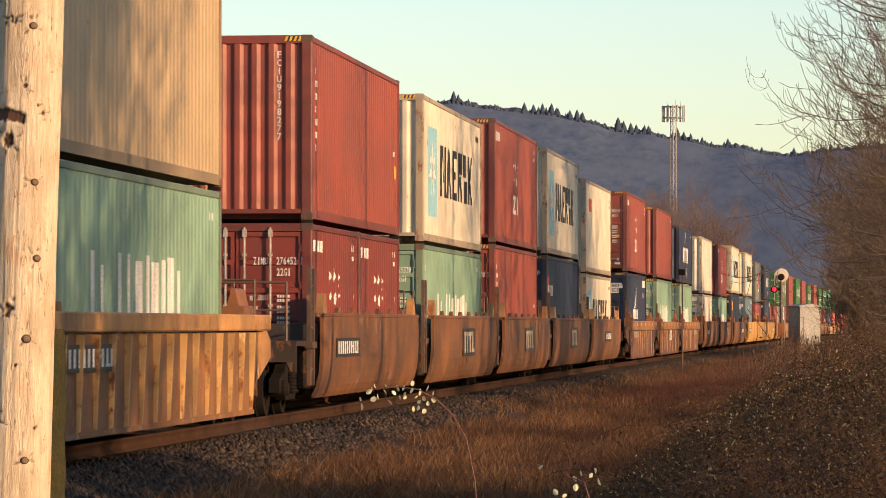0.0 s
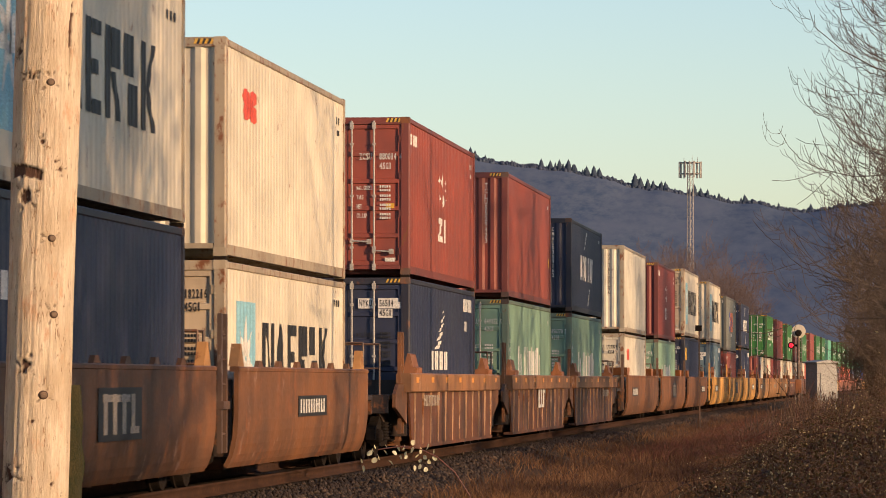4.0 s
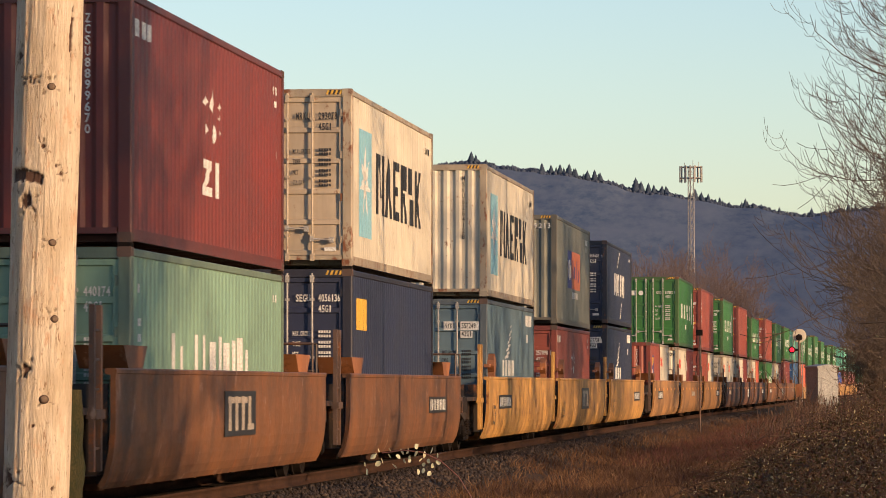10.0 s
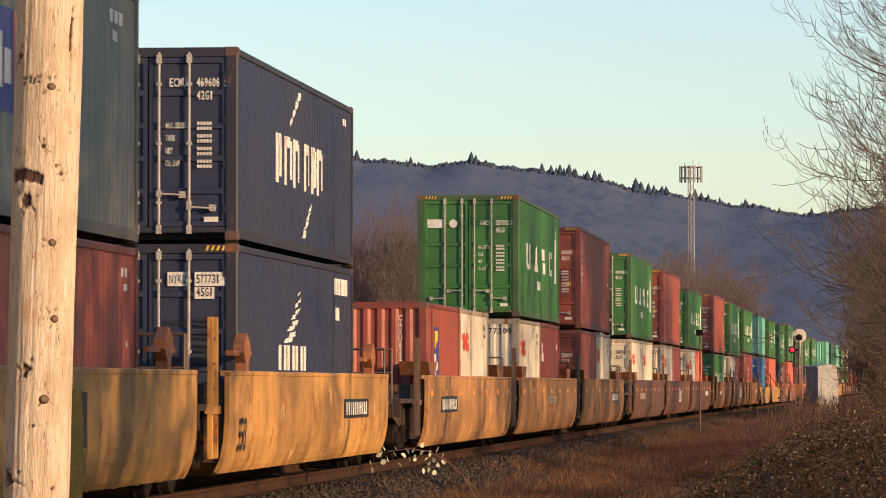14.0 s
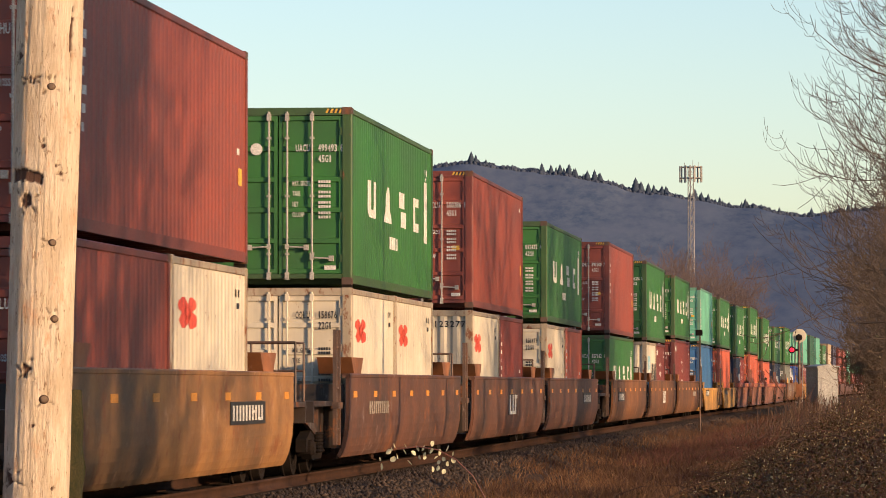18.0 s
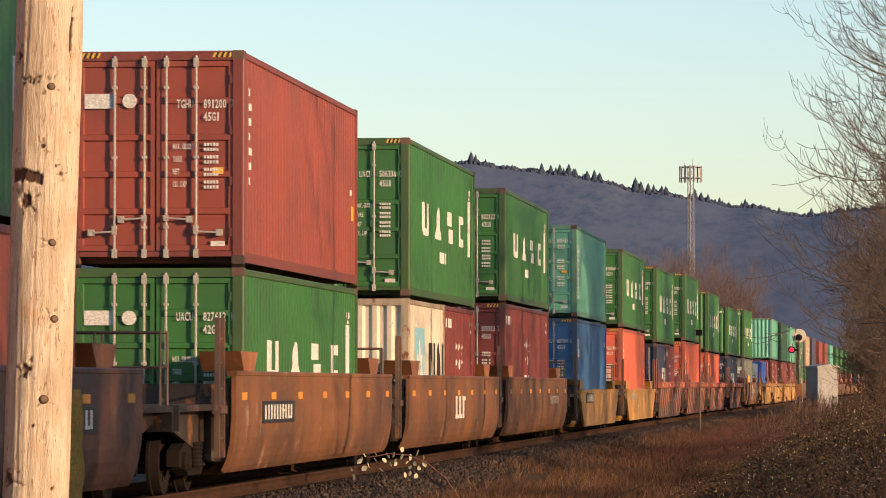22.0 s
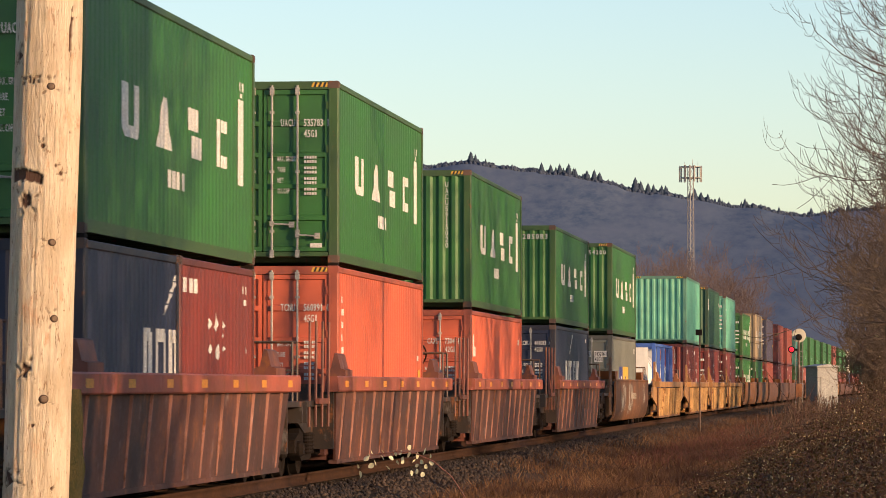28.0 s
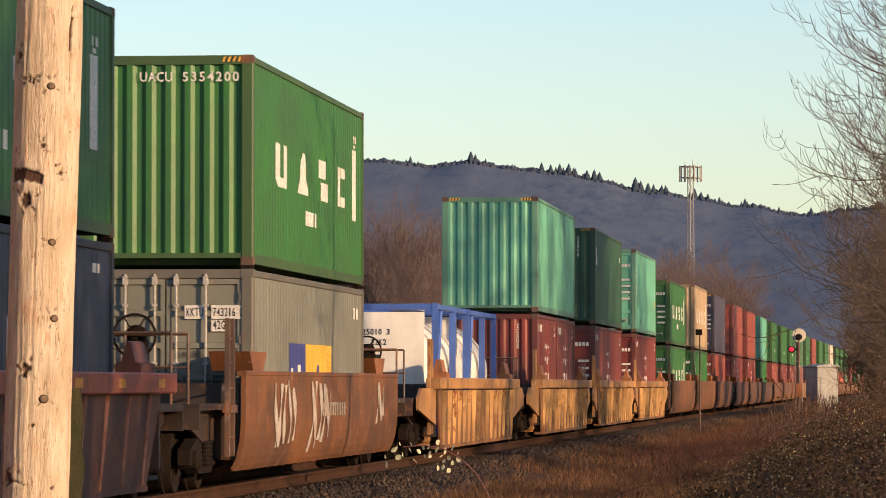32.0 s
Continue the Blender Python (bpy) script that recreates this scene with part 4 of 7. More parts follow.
def well_wagon(s, kind, colour, ln, guide="trough", gap=(3.4, 3.4), squares="", placard="", brake=False, graffiti=False, fifty=False, detail=True):
    """A well wagon unit whose load's near end is at s. gap: the room to its neighbours ahead and behind."""
    mid = s + FEET40 / 2
    w = thing("well_wagon", None, f"{WELL_WORDS[colour]} steel well wagon with {'ribbed' if kind == 'ribbed' else 'smooth'} sides", "rail wagon", "well wagons of the train")
    place(w, mid, 0.0)
    BODIES.append((mid - ln / 2, mid + ln / 2))
    m = PAINT[colour]
    lean = 0.08 if colour == "wellred" else 0.0
    proud = 0.085 if colour == "welltan" else 0.036
    deep = {"wellred": 0.24, "welltan": 0.22}.get(colour, 0.34)
    for turn in (0, 180):
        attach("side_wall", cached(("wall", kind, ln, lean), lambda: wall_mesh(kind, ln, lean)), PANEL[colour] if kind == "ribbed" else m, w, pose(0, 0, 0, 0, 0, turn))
        if kind == "ribbed":
            attach("top_chord", cached(("chord", ln, deep), lambda: chord_mesh(ln, deep)), CHORD if colour == "wellred" else DUSTY if colour == "wellbrown" else m, w, pose(0, 0, 0, 0, 0, turn))
            n = (16 if colour == "welltan" else 12) if detail else 9
            for i in range(n):
                y = -ln / 2 + 1.0 + i * (ln - 2.0) / (n - 1)
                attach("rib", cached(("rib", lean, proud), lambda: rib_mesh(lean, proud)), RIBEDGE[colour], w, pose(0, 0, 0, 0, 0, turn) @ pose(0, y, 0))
        elif kind == "smooth" and guide == "peak":
            attach("lug_strip", cached(("lugs", ln), lambda: bolt_row_mesh(ln)), m, w, pose(0, 0, 1.57, 0, 0, turn))
    attach("well_floor", cached(("floor", ln), lambda: floor_mesh(ln)), m, w)
    for end, g in ((-1, gap[0]), (1, gap[1])):
        at, g1 = pose(0, end * ln / 2, 0, 0, 0, 0 if end < 0 else 180), round(g, 1)
        attach("end_deck", cached(("deck", g1), lambda: end_deck_mesh(g1)), ENDSHADE, w, at)
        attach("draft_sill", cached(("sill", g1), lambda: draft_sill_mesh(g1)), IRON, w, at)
        attach("bulkhead", cached("bulkhead", bulkhead_mesh), ENDSHADE, w, at)
        for x in (-1, 1):
            if detail:
                attach("bracket", cached(("bracket", g1), lambda: bracket_mesh(g1)), ENDSHADE, w, at @ pose(x * 1.05, 0, 0))
            if kind == "ribbed" and colour != "wellred":
                attach("side_plate", cached(("side_plate", g1), lambda: side_plate_mesh(g1)), m, w, at @ pose(x * 1.38, 0, 0))
        if detail:
            if colour == "wellred":
                for k in range(4):
                    attach("grab_rod", cached("grab_rod", lambda: Shape().tube((0, 0, 0.75), (0, 0.10, 2.35), 0.022, sides=6).mesh("grab_rod")), PAINT["wellred"], w, pose(-end * (1.38 - 0.04 * k), end * (ln / 2 + 0.4 + 0.42 * k), 0))
                attach("grab_bar", cached("grab_bar", lambda: Shape().box(-0.03, 0.03, -0.6, 0.6, 1.1, 1.18).mesh("grab_bar")), PAINT["wellred"], w, pose(-end * 1.36, end * (ln / 2 + 0.85), 0))
            else:
                ladder = attach("ladder", cached("ladder", lambda: ladder_mesh(2.25)), m if guide == "diamond" or kind == "ribbed" else CASTING, w, pose(-end * 1.34, end * (ln / 2 + 0.32), 0))
                for k in range(5):
                    attach("rung", cached("rung", lambda: Shape().tube((0, -0.2, 0), (0, 0.2, 0), 0.016, sides=5).mesh("rung")), CASTING, ladder, pose(0, 0, 0.7 + 0.32 * k))
            attach("handrail", cached("handrail", rail_loop_mesh), CASTING, w, pose(0, end * (ln / 2 + g / 2 - 0.35), 0))
    top = 1.27 if kind == "sloped" else (1.52 if kind == "ribbed" else 1.57)
    for x in (-1, 1):
        for y in (-1, 1):
            attach("corner_guide", cached(("guide", guide), lambda: guide_mesh(guide)), (PAINT["welltan"] if guide == "peak" else RUST if guide == "diamond" else m if colour in ("wellred", "wellyellow") else RUST), w,
                   pose(x * 1.34, y * (FEET40 / 2 + (0.25 if guide == "peak" else 0.7)), top, 0, 0, 0 if x > 0 else 180))
    if brake:
        attach("brake_wheel", cached("brake", wheel_brake_mesh), IRON, w, pose(0.45, -(ln / 2 + gap[0] / 2 - 0.45), 2.0), "dark spoked hand brake wheel")
        attach("brake_stand", Shape().box(-0.14, 0.14, -0.1, 0.1, 1.12, 1.95).mesh("brake_stand"), IRON, w, pose(0.45, -(ln / 2 + gap[0] / 2 - 0.6), 0))
    face = 1.535 if kind == "ribbed" else (1.47 if kind == "sloped" else 1.512)
    if squares:
        sq = cached("square", lambda: plate_mesh(0.42, 0.10))
        for i in range(7):
            y = -ln / 2 + 0.7 + i * (ln - 1.4) / 6
            attach("reflector", sq, ORANGE if squares == "o" else MARK[squares], w, pose(face - 0.012 + (0.003 if kind == "ribbed" else 0), y, 1.40 if kind == "ribbed" else 1.24))
    if kind == "ribbed":
        face = 1.468
    if placard:
        yy = {"near": -ln * 0.28, "mid": 0.2, "far": ln * 0.25}[placard.split()[0]]
        style = placard.split()[1]
        if style == "tall":
            attach("placard", cached("plate_tall", lambda: plate_mesh(2.6, 0.58)), BLACK, w, pose(face - 0.006, yy, 1.02))
            attach("placard_marks", cached("strokes_tall", lambda: strokes_mesh(4, 2.2, 0.44, 3)), GHOST, w, pose(face - 0.004, yy, 1.02))
        elif style == "wide":
            attach("placard", cached("plate_wide", lambda: plate_mesh(3.0, 0.30)), BLACK, w, pose(face - 0.006, yy, 1.02))
            attach("placard_marks", cached("strokes_wide", lambda: strokes_mesh(10, 2.7, 0.20, 5)), WHITE, w, pose(face - 0.004, yy, 1.02))
        elif style == "white":
            attach("placard_marks", cached("strokes_white", lambda: strokes_mesh(3, 2.0, 0.44, 7)), WHITE, w, pose(face - 0.004, yy, 0.95))
        elif style == "faint":
            attach("placard_marks", cached("strokes_faint", lambda: strokes_mesh(10, 2.7, 0.20, 9)), GHOST, w, pose(face - 0.004, yy, 1.02))
    if fifty:
        sh = Shape()
        lettering(sh, "53", 0.0, 0.0, 0.0, 0.42)
        attach("lettering", sh.mesh("lettering"), BLACK, w, pose(1.505, -ln / 2 + 0.75, 0.54, 4, 0, 90))
    if graffiti:
        r = random.Random(11)
        bend = ([0.25, 0.32, 0.42, 0.55, 0.70, 0.86, 1.02, 1.6], [1.345, 1.39, 1.43, 1.462, 1.485, 1.497, 1.50, 1.50])
        for y0, n in ((-ln * 0.34, 5), (-ln * 0.13, 5), (ln * 0.33, 3)):
            sh = Shape()
            for i in range(n):
                a, top, low = y0 + 0.42 * i, 1.46 - 0.12 * r.random(), (0.40 if n > 3 else 0.7) + 0.2 * r.random()
                m1 = 10
                zs = [top + (low - top) * k / m1 for k in range(m1 + 1)]
                ph, dd = r.random() * 6, 0.13 + 0.09 * r.random()
                for k in range(m1):
                    quad = []
                    for zz, sg in ((zs[k], -1), (zs[k], 1), (zs[k + 1], 1), (zs[k + 1], -1)):
                        quad.append((float(np.interp(zz, *bend)) + 0.012, a + 0.13 * math.sin(4.5 * zz + ph) + sg * dd * (0.6 + 0.4 * math.sin(9 * zz + ph)), zz))
                    q0 = len(sh.v)
                    sh.v += quad
                    sh.f.append((q0, q0 + 3, q0 + 2, q0 + 1))
            attach("graffiti", sh.mesh("graffiti"), CHALK, w, None, "pale chalky spray marks")
    return w


# ---- bogies ----
WHEEL_R = 0.42
TURNING = []


def wheelset_mesh():
    sh = Shape().lathe((-0.95, 0, 0), (0.95, 0, 0), [(0, 0.07), (1, 0.07)], 10)
    for x in (-1, 1):
        sh.lathe((x * 0.66, 0, 0), (x * 0.82, 0, 0), [(0, 0.44), (0.25, 0.445), (0.3, WHEEL_R), (1, WHEEL_R - 0.01), (1, 0.34), (0.8, 0.31), (0.8, 0.14), (1.1, 0.12)], 22)
        for i in range(5):
            a = 2 * math.pi * i / 5
            sh.tube((x * 0.79, 0.22 * math.cos(a), 0.22 * math.sin(a)), (x * 0.80, 0.22 * math.cos(a), 0.22 * math.sin(a)), 0.045, sides=6)
    return sh.mesh("wheelset")


def side_frame_mesh():
    sh = Shape()
    sh.slab([(-1.18, 0.36), (-1.18, 0.56), (-0.75, 0.66), (-0.42, 0.84), (0.42, 0.84), (0.75, 0.66), (1.18, 0.56), (1.18, 0.36), (0.70, 0.38), (0.50, 0.24), (-0.50, 0.24), (-0.70, 0.38)], 0.90, 1.06)
    for y in (-0.89, 0.89):
        sh.lathe((0.88, y, WHEEL_R), (1.16, y, WHEEL_R), [(0, 0.13), (0.8, 0.13), (1, 0.09)], 12)
    return sh.mesh("side_frame")


def spring_mesh():
    sh = Shape()
    for y in (-0.2, 0.0, 0.2):
        sh.lathe((1.09, y, 0.34), (1.09, y, 0.66), [(k / 12, 0.075 if k % 2 else 0.055) for k in range(13)], 10)
    return sh.mesh("spring_nest")


def bogie(s, roll=False):
    b = thing("rail_bogie", None, "dark greasy cast steel bogie with two wheelsets", "bogie", "bogies of the train")
    place(b, s, 0.0)
    for turn in (0, 180):
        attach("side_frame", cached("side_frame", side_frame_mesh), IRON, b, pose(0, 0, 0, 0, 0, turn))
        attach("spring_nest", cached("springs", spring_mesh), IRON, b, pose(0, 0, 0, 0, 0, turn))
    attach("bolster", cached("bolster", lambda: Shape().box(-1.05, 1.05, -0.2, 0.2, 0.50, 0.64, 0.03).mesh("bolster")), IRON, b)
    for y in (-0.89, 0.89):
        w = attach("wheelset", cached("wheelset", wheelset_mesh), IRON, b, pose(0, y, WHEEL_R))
        if roll:
            TURNING.append((w, y))


# ---- the train, unit by unit ----
def unit(s, well, upper=None, lower=(), detail=True):
    """One wagon with its load. upper, lower: keywords for container()."""
    wargs = dict(well)
    wagon = well_wagon(s, detail=detail, **wargs)
    # the tan ribbed wagons carry their boxes on raised pads
    rise = 0.2 if upper and wargs["kind"] == "ribbed" and wargs["colour"] == "welltan" else 0.0
    if rise:
        for y in (-5.8, -0.3, 0.3, 5.8):
            attach("load_pad", cached("load_pad", lambda: Shape().box(-1.2, 1.2, -0.2, 0.2, FLOOR, FLOOR + 0.2).mesh("load_pad")), IRON, wagon, pose(0, y, 0))
    at = s
    tall = 0.0
    for kw in lower:
        if kw == "tank":
            tank_container(at, FLOOR)
            at += FEET20 + 0.075
            continue
        kw = dict(kw)
        container(at, FLOOR + rise, tier="lower", near_detail=detail, **kw)
        at += kw.get("length", FEET40) + (0.075 if kw.get("length", FEET40) < 7 else 0)
        tall = max(tall, kw.get("height", LOW))
    if upper:
        container(s, FLOOR + rise + tall + (0.05 if detail else 0.012), tier="upper", near_detail=detail, **upper)


def box(colour, style="", height=LOW, **kw):
    return dict(colour=colour, style=style, height=height, **kw)


def short(colour, style="", **kw):
    return dict(colour=colour, style=style, height=LOW, length=FEET20, **kw)


FIVE = dict(kind="smooth", colour="wellbrown", ln=13.6, guide="peak", gap=(2.0, 2.0))
RIB = dict(kind="ribbed", colour="wellbrown", ln=16.4, guide="post", gap=(3.4, 3.4), squares="o")
BIG = dict(kind="smooth", colour="wellbrown", ln=17.1, guide="trough", gap=(2.8, 2.8))
GOLD = dict(BIG, colour="wellyellow", guide="diamond", fifty=True)
OLIVE = dict(BIG, colour="wellolive", squares="o")
DUSK = dict(BIG, colour="welldark", squares="o")
RUSTY = dict(BIG, colour="wellbrown", squares="o")
DARKRIB = dict(kind="ribbed", colour="wellred", ln=16.2, guide="post", gap=(5.0, 5.0), squares="o")

unit(-289.6, dict(RIB, colour="welltan", squares="", placard="near wide"), box("tan", "letters", HIGH, near="end", stripes=False), [box("seagreen", "bars")])
unit(-268.3, dict(FIVE, placard="near wide", gap=(4.0, 2.0)), box("red", "dashes", HIGH, near="down", code="FCIU9198277"), [short("darkred", "seven", code="ZIMU 276452 1", size="22G1"), short("darkred", "seven")])
unit(-251.9, dict(FIVE, placard="mid tall"), box("cream", "star", HIGH, near="down", code="MSKU1169268", stripes=True), [box("seagreen", "bars", code="CCLU 469328 7", size="42G1")])
unit(-236.2, dict(FIVE, placard="mid tall"), box("red", "seven", HIGH, near="down", code="ZCSU8829870"), [box("red", "dashes", HIGH, code="TTNU 982700 2", size="45G1")])
unit(-220.6, dict(FIVE, placard="mid tall"), box("cream", "star", HIGH, near="down", code="MSKU8276260"), [box("navy", "stripe", HIGH, code="APHU 4853309", size="45G1")])
unit(-205.2, dict(FIVE, placard="mid wide", gap=(2.0, 5.0)), box("cream", "seal", HIGH, near="end"), [box("cream", "star", LOW, code="MRKU 182216", size="45G1")])
unit(-183.9, dict(RIB, placard="near faint", gap=(4.4, 3.4)), box("red", "seven", HIGH, code="ZCSU 880014 4", size="45G1"), [box("navy", "wave", HIGH, code="NYKU 56514", size="45G1")])
unit(-163.9, dict(RIB, placard="mid white"), box("red", "plain", HIGH, near="down", code="TCLU5529423"), [box("seagreen", "bars", HIGH, code="CCLU 649152 0", size="42G1")])
unit(-144.6, dict(RIB, placard="far faint", gap=(2.9, 4.0)), box("navy", "arc", LOW, near="down", code="CMAU0309162"), [box("seagreen", "bars", HIGH, code="CCLU 856770 5", size="42G1")])
unit(-121.7, dict(BIG, placard="near wide", gap=(5.4, 3.4), brake=True), box("white", "", HIGH, near="down", code="OOLU8588286", stripes=False), [box("white", "seal", LOW, code="OOLU 727329 9", size="42G1")])
unit(-101.7, dict(BIG, placard="mid tall"), box("darkred", "seven", HIGH, near="down", code="ZCSU8899670"), [box("seagreen", "bars", LOW, code="CCLU 440174", size="42G1")])
unit(-81.8, dict(BIG, placard="far wide", gap=(3.3, 5.4)), box("cream", "star", HIGH, code="MRKU 293078 2", size="45G1"), [box("navy", "yellowtag", HIGH, code="SEGU 4056136", size="45G1")])
unit(-58.8, dict(GOLD, placard="near wide", gap=(6.0, 3.0)), box("cream", "star", HIGH, near="down", code="MSKU6264128"), [box("slate", "wave", HIGH, code="NYKU 557249", size="42G1")])
unit(-39.5, dict(GOLD, placard="mid tall", gap=(2.6, 3.0)), box("grey", "panel", HIGH, near="end", code="8239213"), [box("red", "seven", LOW, code="ZCSU 257098 0", size="42G1")])
unit(-19.9, dict(GOLD, placard="far wide", gap=(3.0, 5.4)), box("navy", "arc", LOW, code="ECMU 469606 5", size="42G1"), [box("navy", "wave", HIGH, code="NYKU 577731", size="45G1")])
unit(3.3, dict(OLIVE, colour="welltan", placard="near wide", gap=(6.0, 3.4)), None, [short("red", "emblem", near="down", code="CAXU6226"), short("cream", "seal")])
unit(23.1, dict(OLIVE, placard="mid faint"), box("green", "four", HIGH, code="UACU 557582 8", size="45G1"), [short("cream", "seal", near="end", code="U 1177209"), short("darkred", "tag")])
unit(43.0, dict(OLIVE, placard="far wide", gap=(3.3, 6.0)), box("red", "dashes", HIGH, code="TGHU 641659", size="45G1"), [short("red", "", code="TCLU 226669", size="22G1"), short("cream", "seal")])
unit(66.3, dict(DUSK, placard="near faint", gap=(6.0, 3.3)), box("green", "four", HIGH, code="UACU 499493 8", size="45G1"), [short("cream", "seal", code="OOLU 158676", size="22G1"), short("cream", "seal")])
unit(86.2, dict(DUSK, placard="mid white"), box("red", "plain", HIGH, code="TCLU 510286 8", size="45G1"), [short("cream", "seal", near="end", code="123277"), short("darkred", "dashes")])
unit(105.4, dict(DUSK, placard="far wide", gap=(2.7, 7.0)), box("green", "four", LOW, code="UACU 812432 4", size="42G1"), [short("cream", "seal", code="OOLU 156479 0", size="22G1"), short("orange", "dashes")])
unit(129.3, dict(RUSTY, placard="near wide", gap=(7.0, 3.2)), box("red", "dashes", HIGH, code="TGHU 891200 7", size="45G1"), [box("green", "four", LOW, code="UACU 827612 1", size="42G1")])
unit(149.0, dict(RUSTY, placard="mid white"), box("green", "four", HIGH, code="UACU 506336 0", size="45G1"), [short("cream", "star", near="end"), short("darkred", "seven")])
unit(168.3, dict(RUSTY, placard="far faint", gap=(2.7, 5.4)), box("green", "four", LOW, code="UACU 802123 9", size="42G1"), [box("darkred", "seven", HIGH, code="ZCSU 870913 2", size="45G1")])
SLOPE = dict(kind="sloped", colour="wellyellow", ln=15.6, guide="trough", gap=(4.6, 4.6))
unit(190.2, dict(SLOPE, placard="near wide"), box("teal", "column", LOW, code="UACU 831414 0", size="42G1"), [box("blue", "tag", HIGH, code="INKU 607830 6", size="45G1")])
unit(210.4, dict(SLOPE, placard="near faint"), box("green", "four", LOW, code="UACU 835650 4", size="42G1"), [box("orange", "dashes", HIGH, code="TCNU 930049 4", size="45G1")])
unit(230.2, dict(DARKRIB, gap=(4.0, 5.0)), box("green", "four", HIGH, code="UACU 552890 8", size="45G1"), [short("navy", "arc", near="down", code="ECMU 1"), short("darkred", "seven")])
unit(251.2, DARKRIB, box("green", "four", HIGH, code="UACU 535783 1", size="45G1"), [box("orange", "dashes", HIGH, code="TCNU 560991 0", size="45G1")])
unit(272.5, dict(DARKRIB, brake=True), box("green", "four", HIGH, near="down", code="UACU5915020"), [box("orange", "tag", LOW, code="CAXU 730411 7", size="42G1")])
unit(294.8, DARKRIB, box("green", "four", LOW, near="end", code="UACU 8285083"), [box("navy", "arc", LOW, code="ECMU 461083 7", size="42G1")])
unit(317.3, dict(BIG, graffiti=True, brake=True, placard="mid faint", gap=(5.6, 6.4), squares=""), box("green", "four", HIGH, near="end", code="UACU 5354200"), [box("grey", "gold", LOW, code="KKTU 743216 0", size="42G1")])
TANRIB = dict(RIB, colour="welltan", squares="", gap=(3.4, 3.4))
unit(341.0, dict(TANRIB, brake=True, gap=(6.6, 6.6)), None, ["tank", "tank"])
unit(364.4, dict(TANRIB, gap=(6.6, 3.4)), box("teal", "", HIGH, near="end", stripes=True), [short("darkred", "seven", near="down", code="ZCSU8"), short("darkred", "seven")])
unit(384.8, TANRIB, box("darkgreen", "tag", HIGH, near="down", code="UGMU8"), [box("darkred", "seven", LOW)])
unit(404.6, dict(TANRIB, gap=(3.4, 5.4)), box("teal", "dashes", HIGH), [box("darkred", "seven", LOW)])
unit(426.6, dict(BIG, colour="wellbrown", gap=(5.4, 3.3)), box("green", "four", LOW), [box("green", "four", LOW)])
unit(446.6, dict(BIG, colour="wellbrown"), box("tan", "four", HIGH, near="end"), [box("green", "tag", LOW)])
unit(466.6, dict(BIG, colour="welldark", gap=(3.3, 5.4)), box("purple", "plain", HIGH), [box("red", "plain", LOW)])
FAR = [
    ("red", "darkred"), ("red", "darkred"), ("teal", "green"), ("green", "red"), ("green", "darkred"), ("green", "darkred"), ("green", "red"),
    ("green", "navy"), ("red", "cream"), ("green", "darkred"), ("green", "red"), ("cream", "navy"), ("green", "darkred"), ("green", "orange"),
    ("green", "seagreen"), ("red", "darkred"), ("orange", "green"), ("green", "cream"), ("green", "darkred"), ("navy", "red")]
at = 489.6
for i, (up, low) in enumerate(FAR):
    unit(at, dict(BIG, colour=("welldark", "wellbrown", "wellolive")[(i // 3) % 3], gap=(4.4, 4.4)), box(up, "four" if up == "green" else "plain", HIGH),
         [box(low, "seven" if low in ("darkred", "red") else "plain", LOW)], detail=False)
    at += 20.0 if i % 3 != 2 else 22.8

# bogies in the rooms between the wells
ENDS = sorted(BODIES)
bogie(ENDS[0][0] - 1.5)
for (a0, a1), (b0, b1) in zip(ENDS, ENDS[1:]):
    near = -300 < a1 < 345
    if b0 - a1 > 4.7:
        bogie(a1 + 0.95 - 0.35, near)
        bogie(b0 - 0.95 + 0.35, near)
    else:
        bogie((a1 + b0) / 2, near)


# ---- ground, track ----
def mesh_np(name, verts, faces, smooth=False):
    """A mesh from arrays: points (n, 3) and faces (m, corners)."""
    me = bpy.data.meshes.new(name)
    verts, faces = np.asarray(verts, dtype=np.float32), np.asarray(faces, dtype=np.int32)
    m, k = faces.shape
    me.vertices.add(len(verts))
    me.vertices.foreach_set("co", verts.ravel())
    me.loops.add(m * k)
    me.loops.foreach_set("vertex_index", faces.ravel())
    me.polygons.add(m)
    me.polygons.foreach_set("loop_start", np.arange(0, m * k, k, dtype=np.int32))
    me.polygons.foreach_set("loop_total", np.full(m, k, dtype=np.int32))
    if smooth:
        me.polygons.foreach_set("use_smooth", np.ones(m, dtype=bool))
    me.materials.append(None)
    me.update(calc_edges=True)
    me.validate()
    return me


def ground_z(x, y):
    """Height of the ground beside the line: a low bank of ballast, then rough grass."""
    off = x - (MID + BEND * max(y, 0.0) ** 2)
    if abs(off) < 2.0:
        return -0.30
    d = abs(off) - 2.0
    z = -0.30 - 0.25 * min(1.0, d / 1.2)
    rough = min(1.0, d / 2.0)
    return z + rough * (0.10 * noise.noise((x * 0.35, y * 0.2, 1.7)) + 0.05 * noise.noise((x * 1.1, y * 0.9, 4.1)))


def grid_mesh(name, xs, ys, height):
    v = [(x, y, height(x, y)) for y in ys for x in xs]
    n = len(xs)
    f = [(j * n + i, j * n + i + 1, (j + 1) * n + i + 1, (j + 1) * n + i) for j in range(len(ys) - 1) for i in range(n - 1)]
    return mesh_np(name, v, f, True)


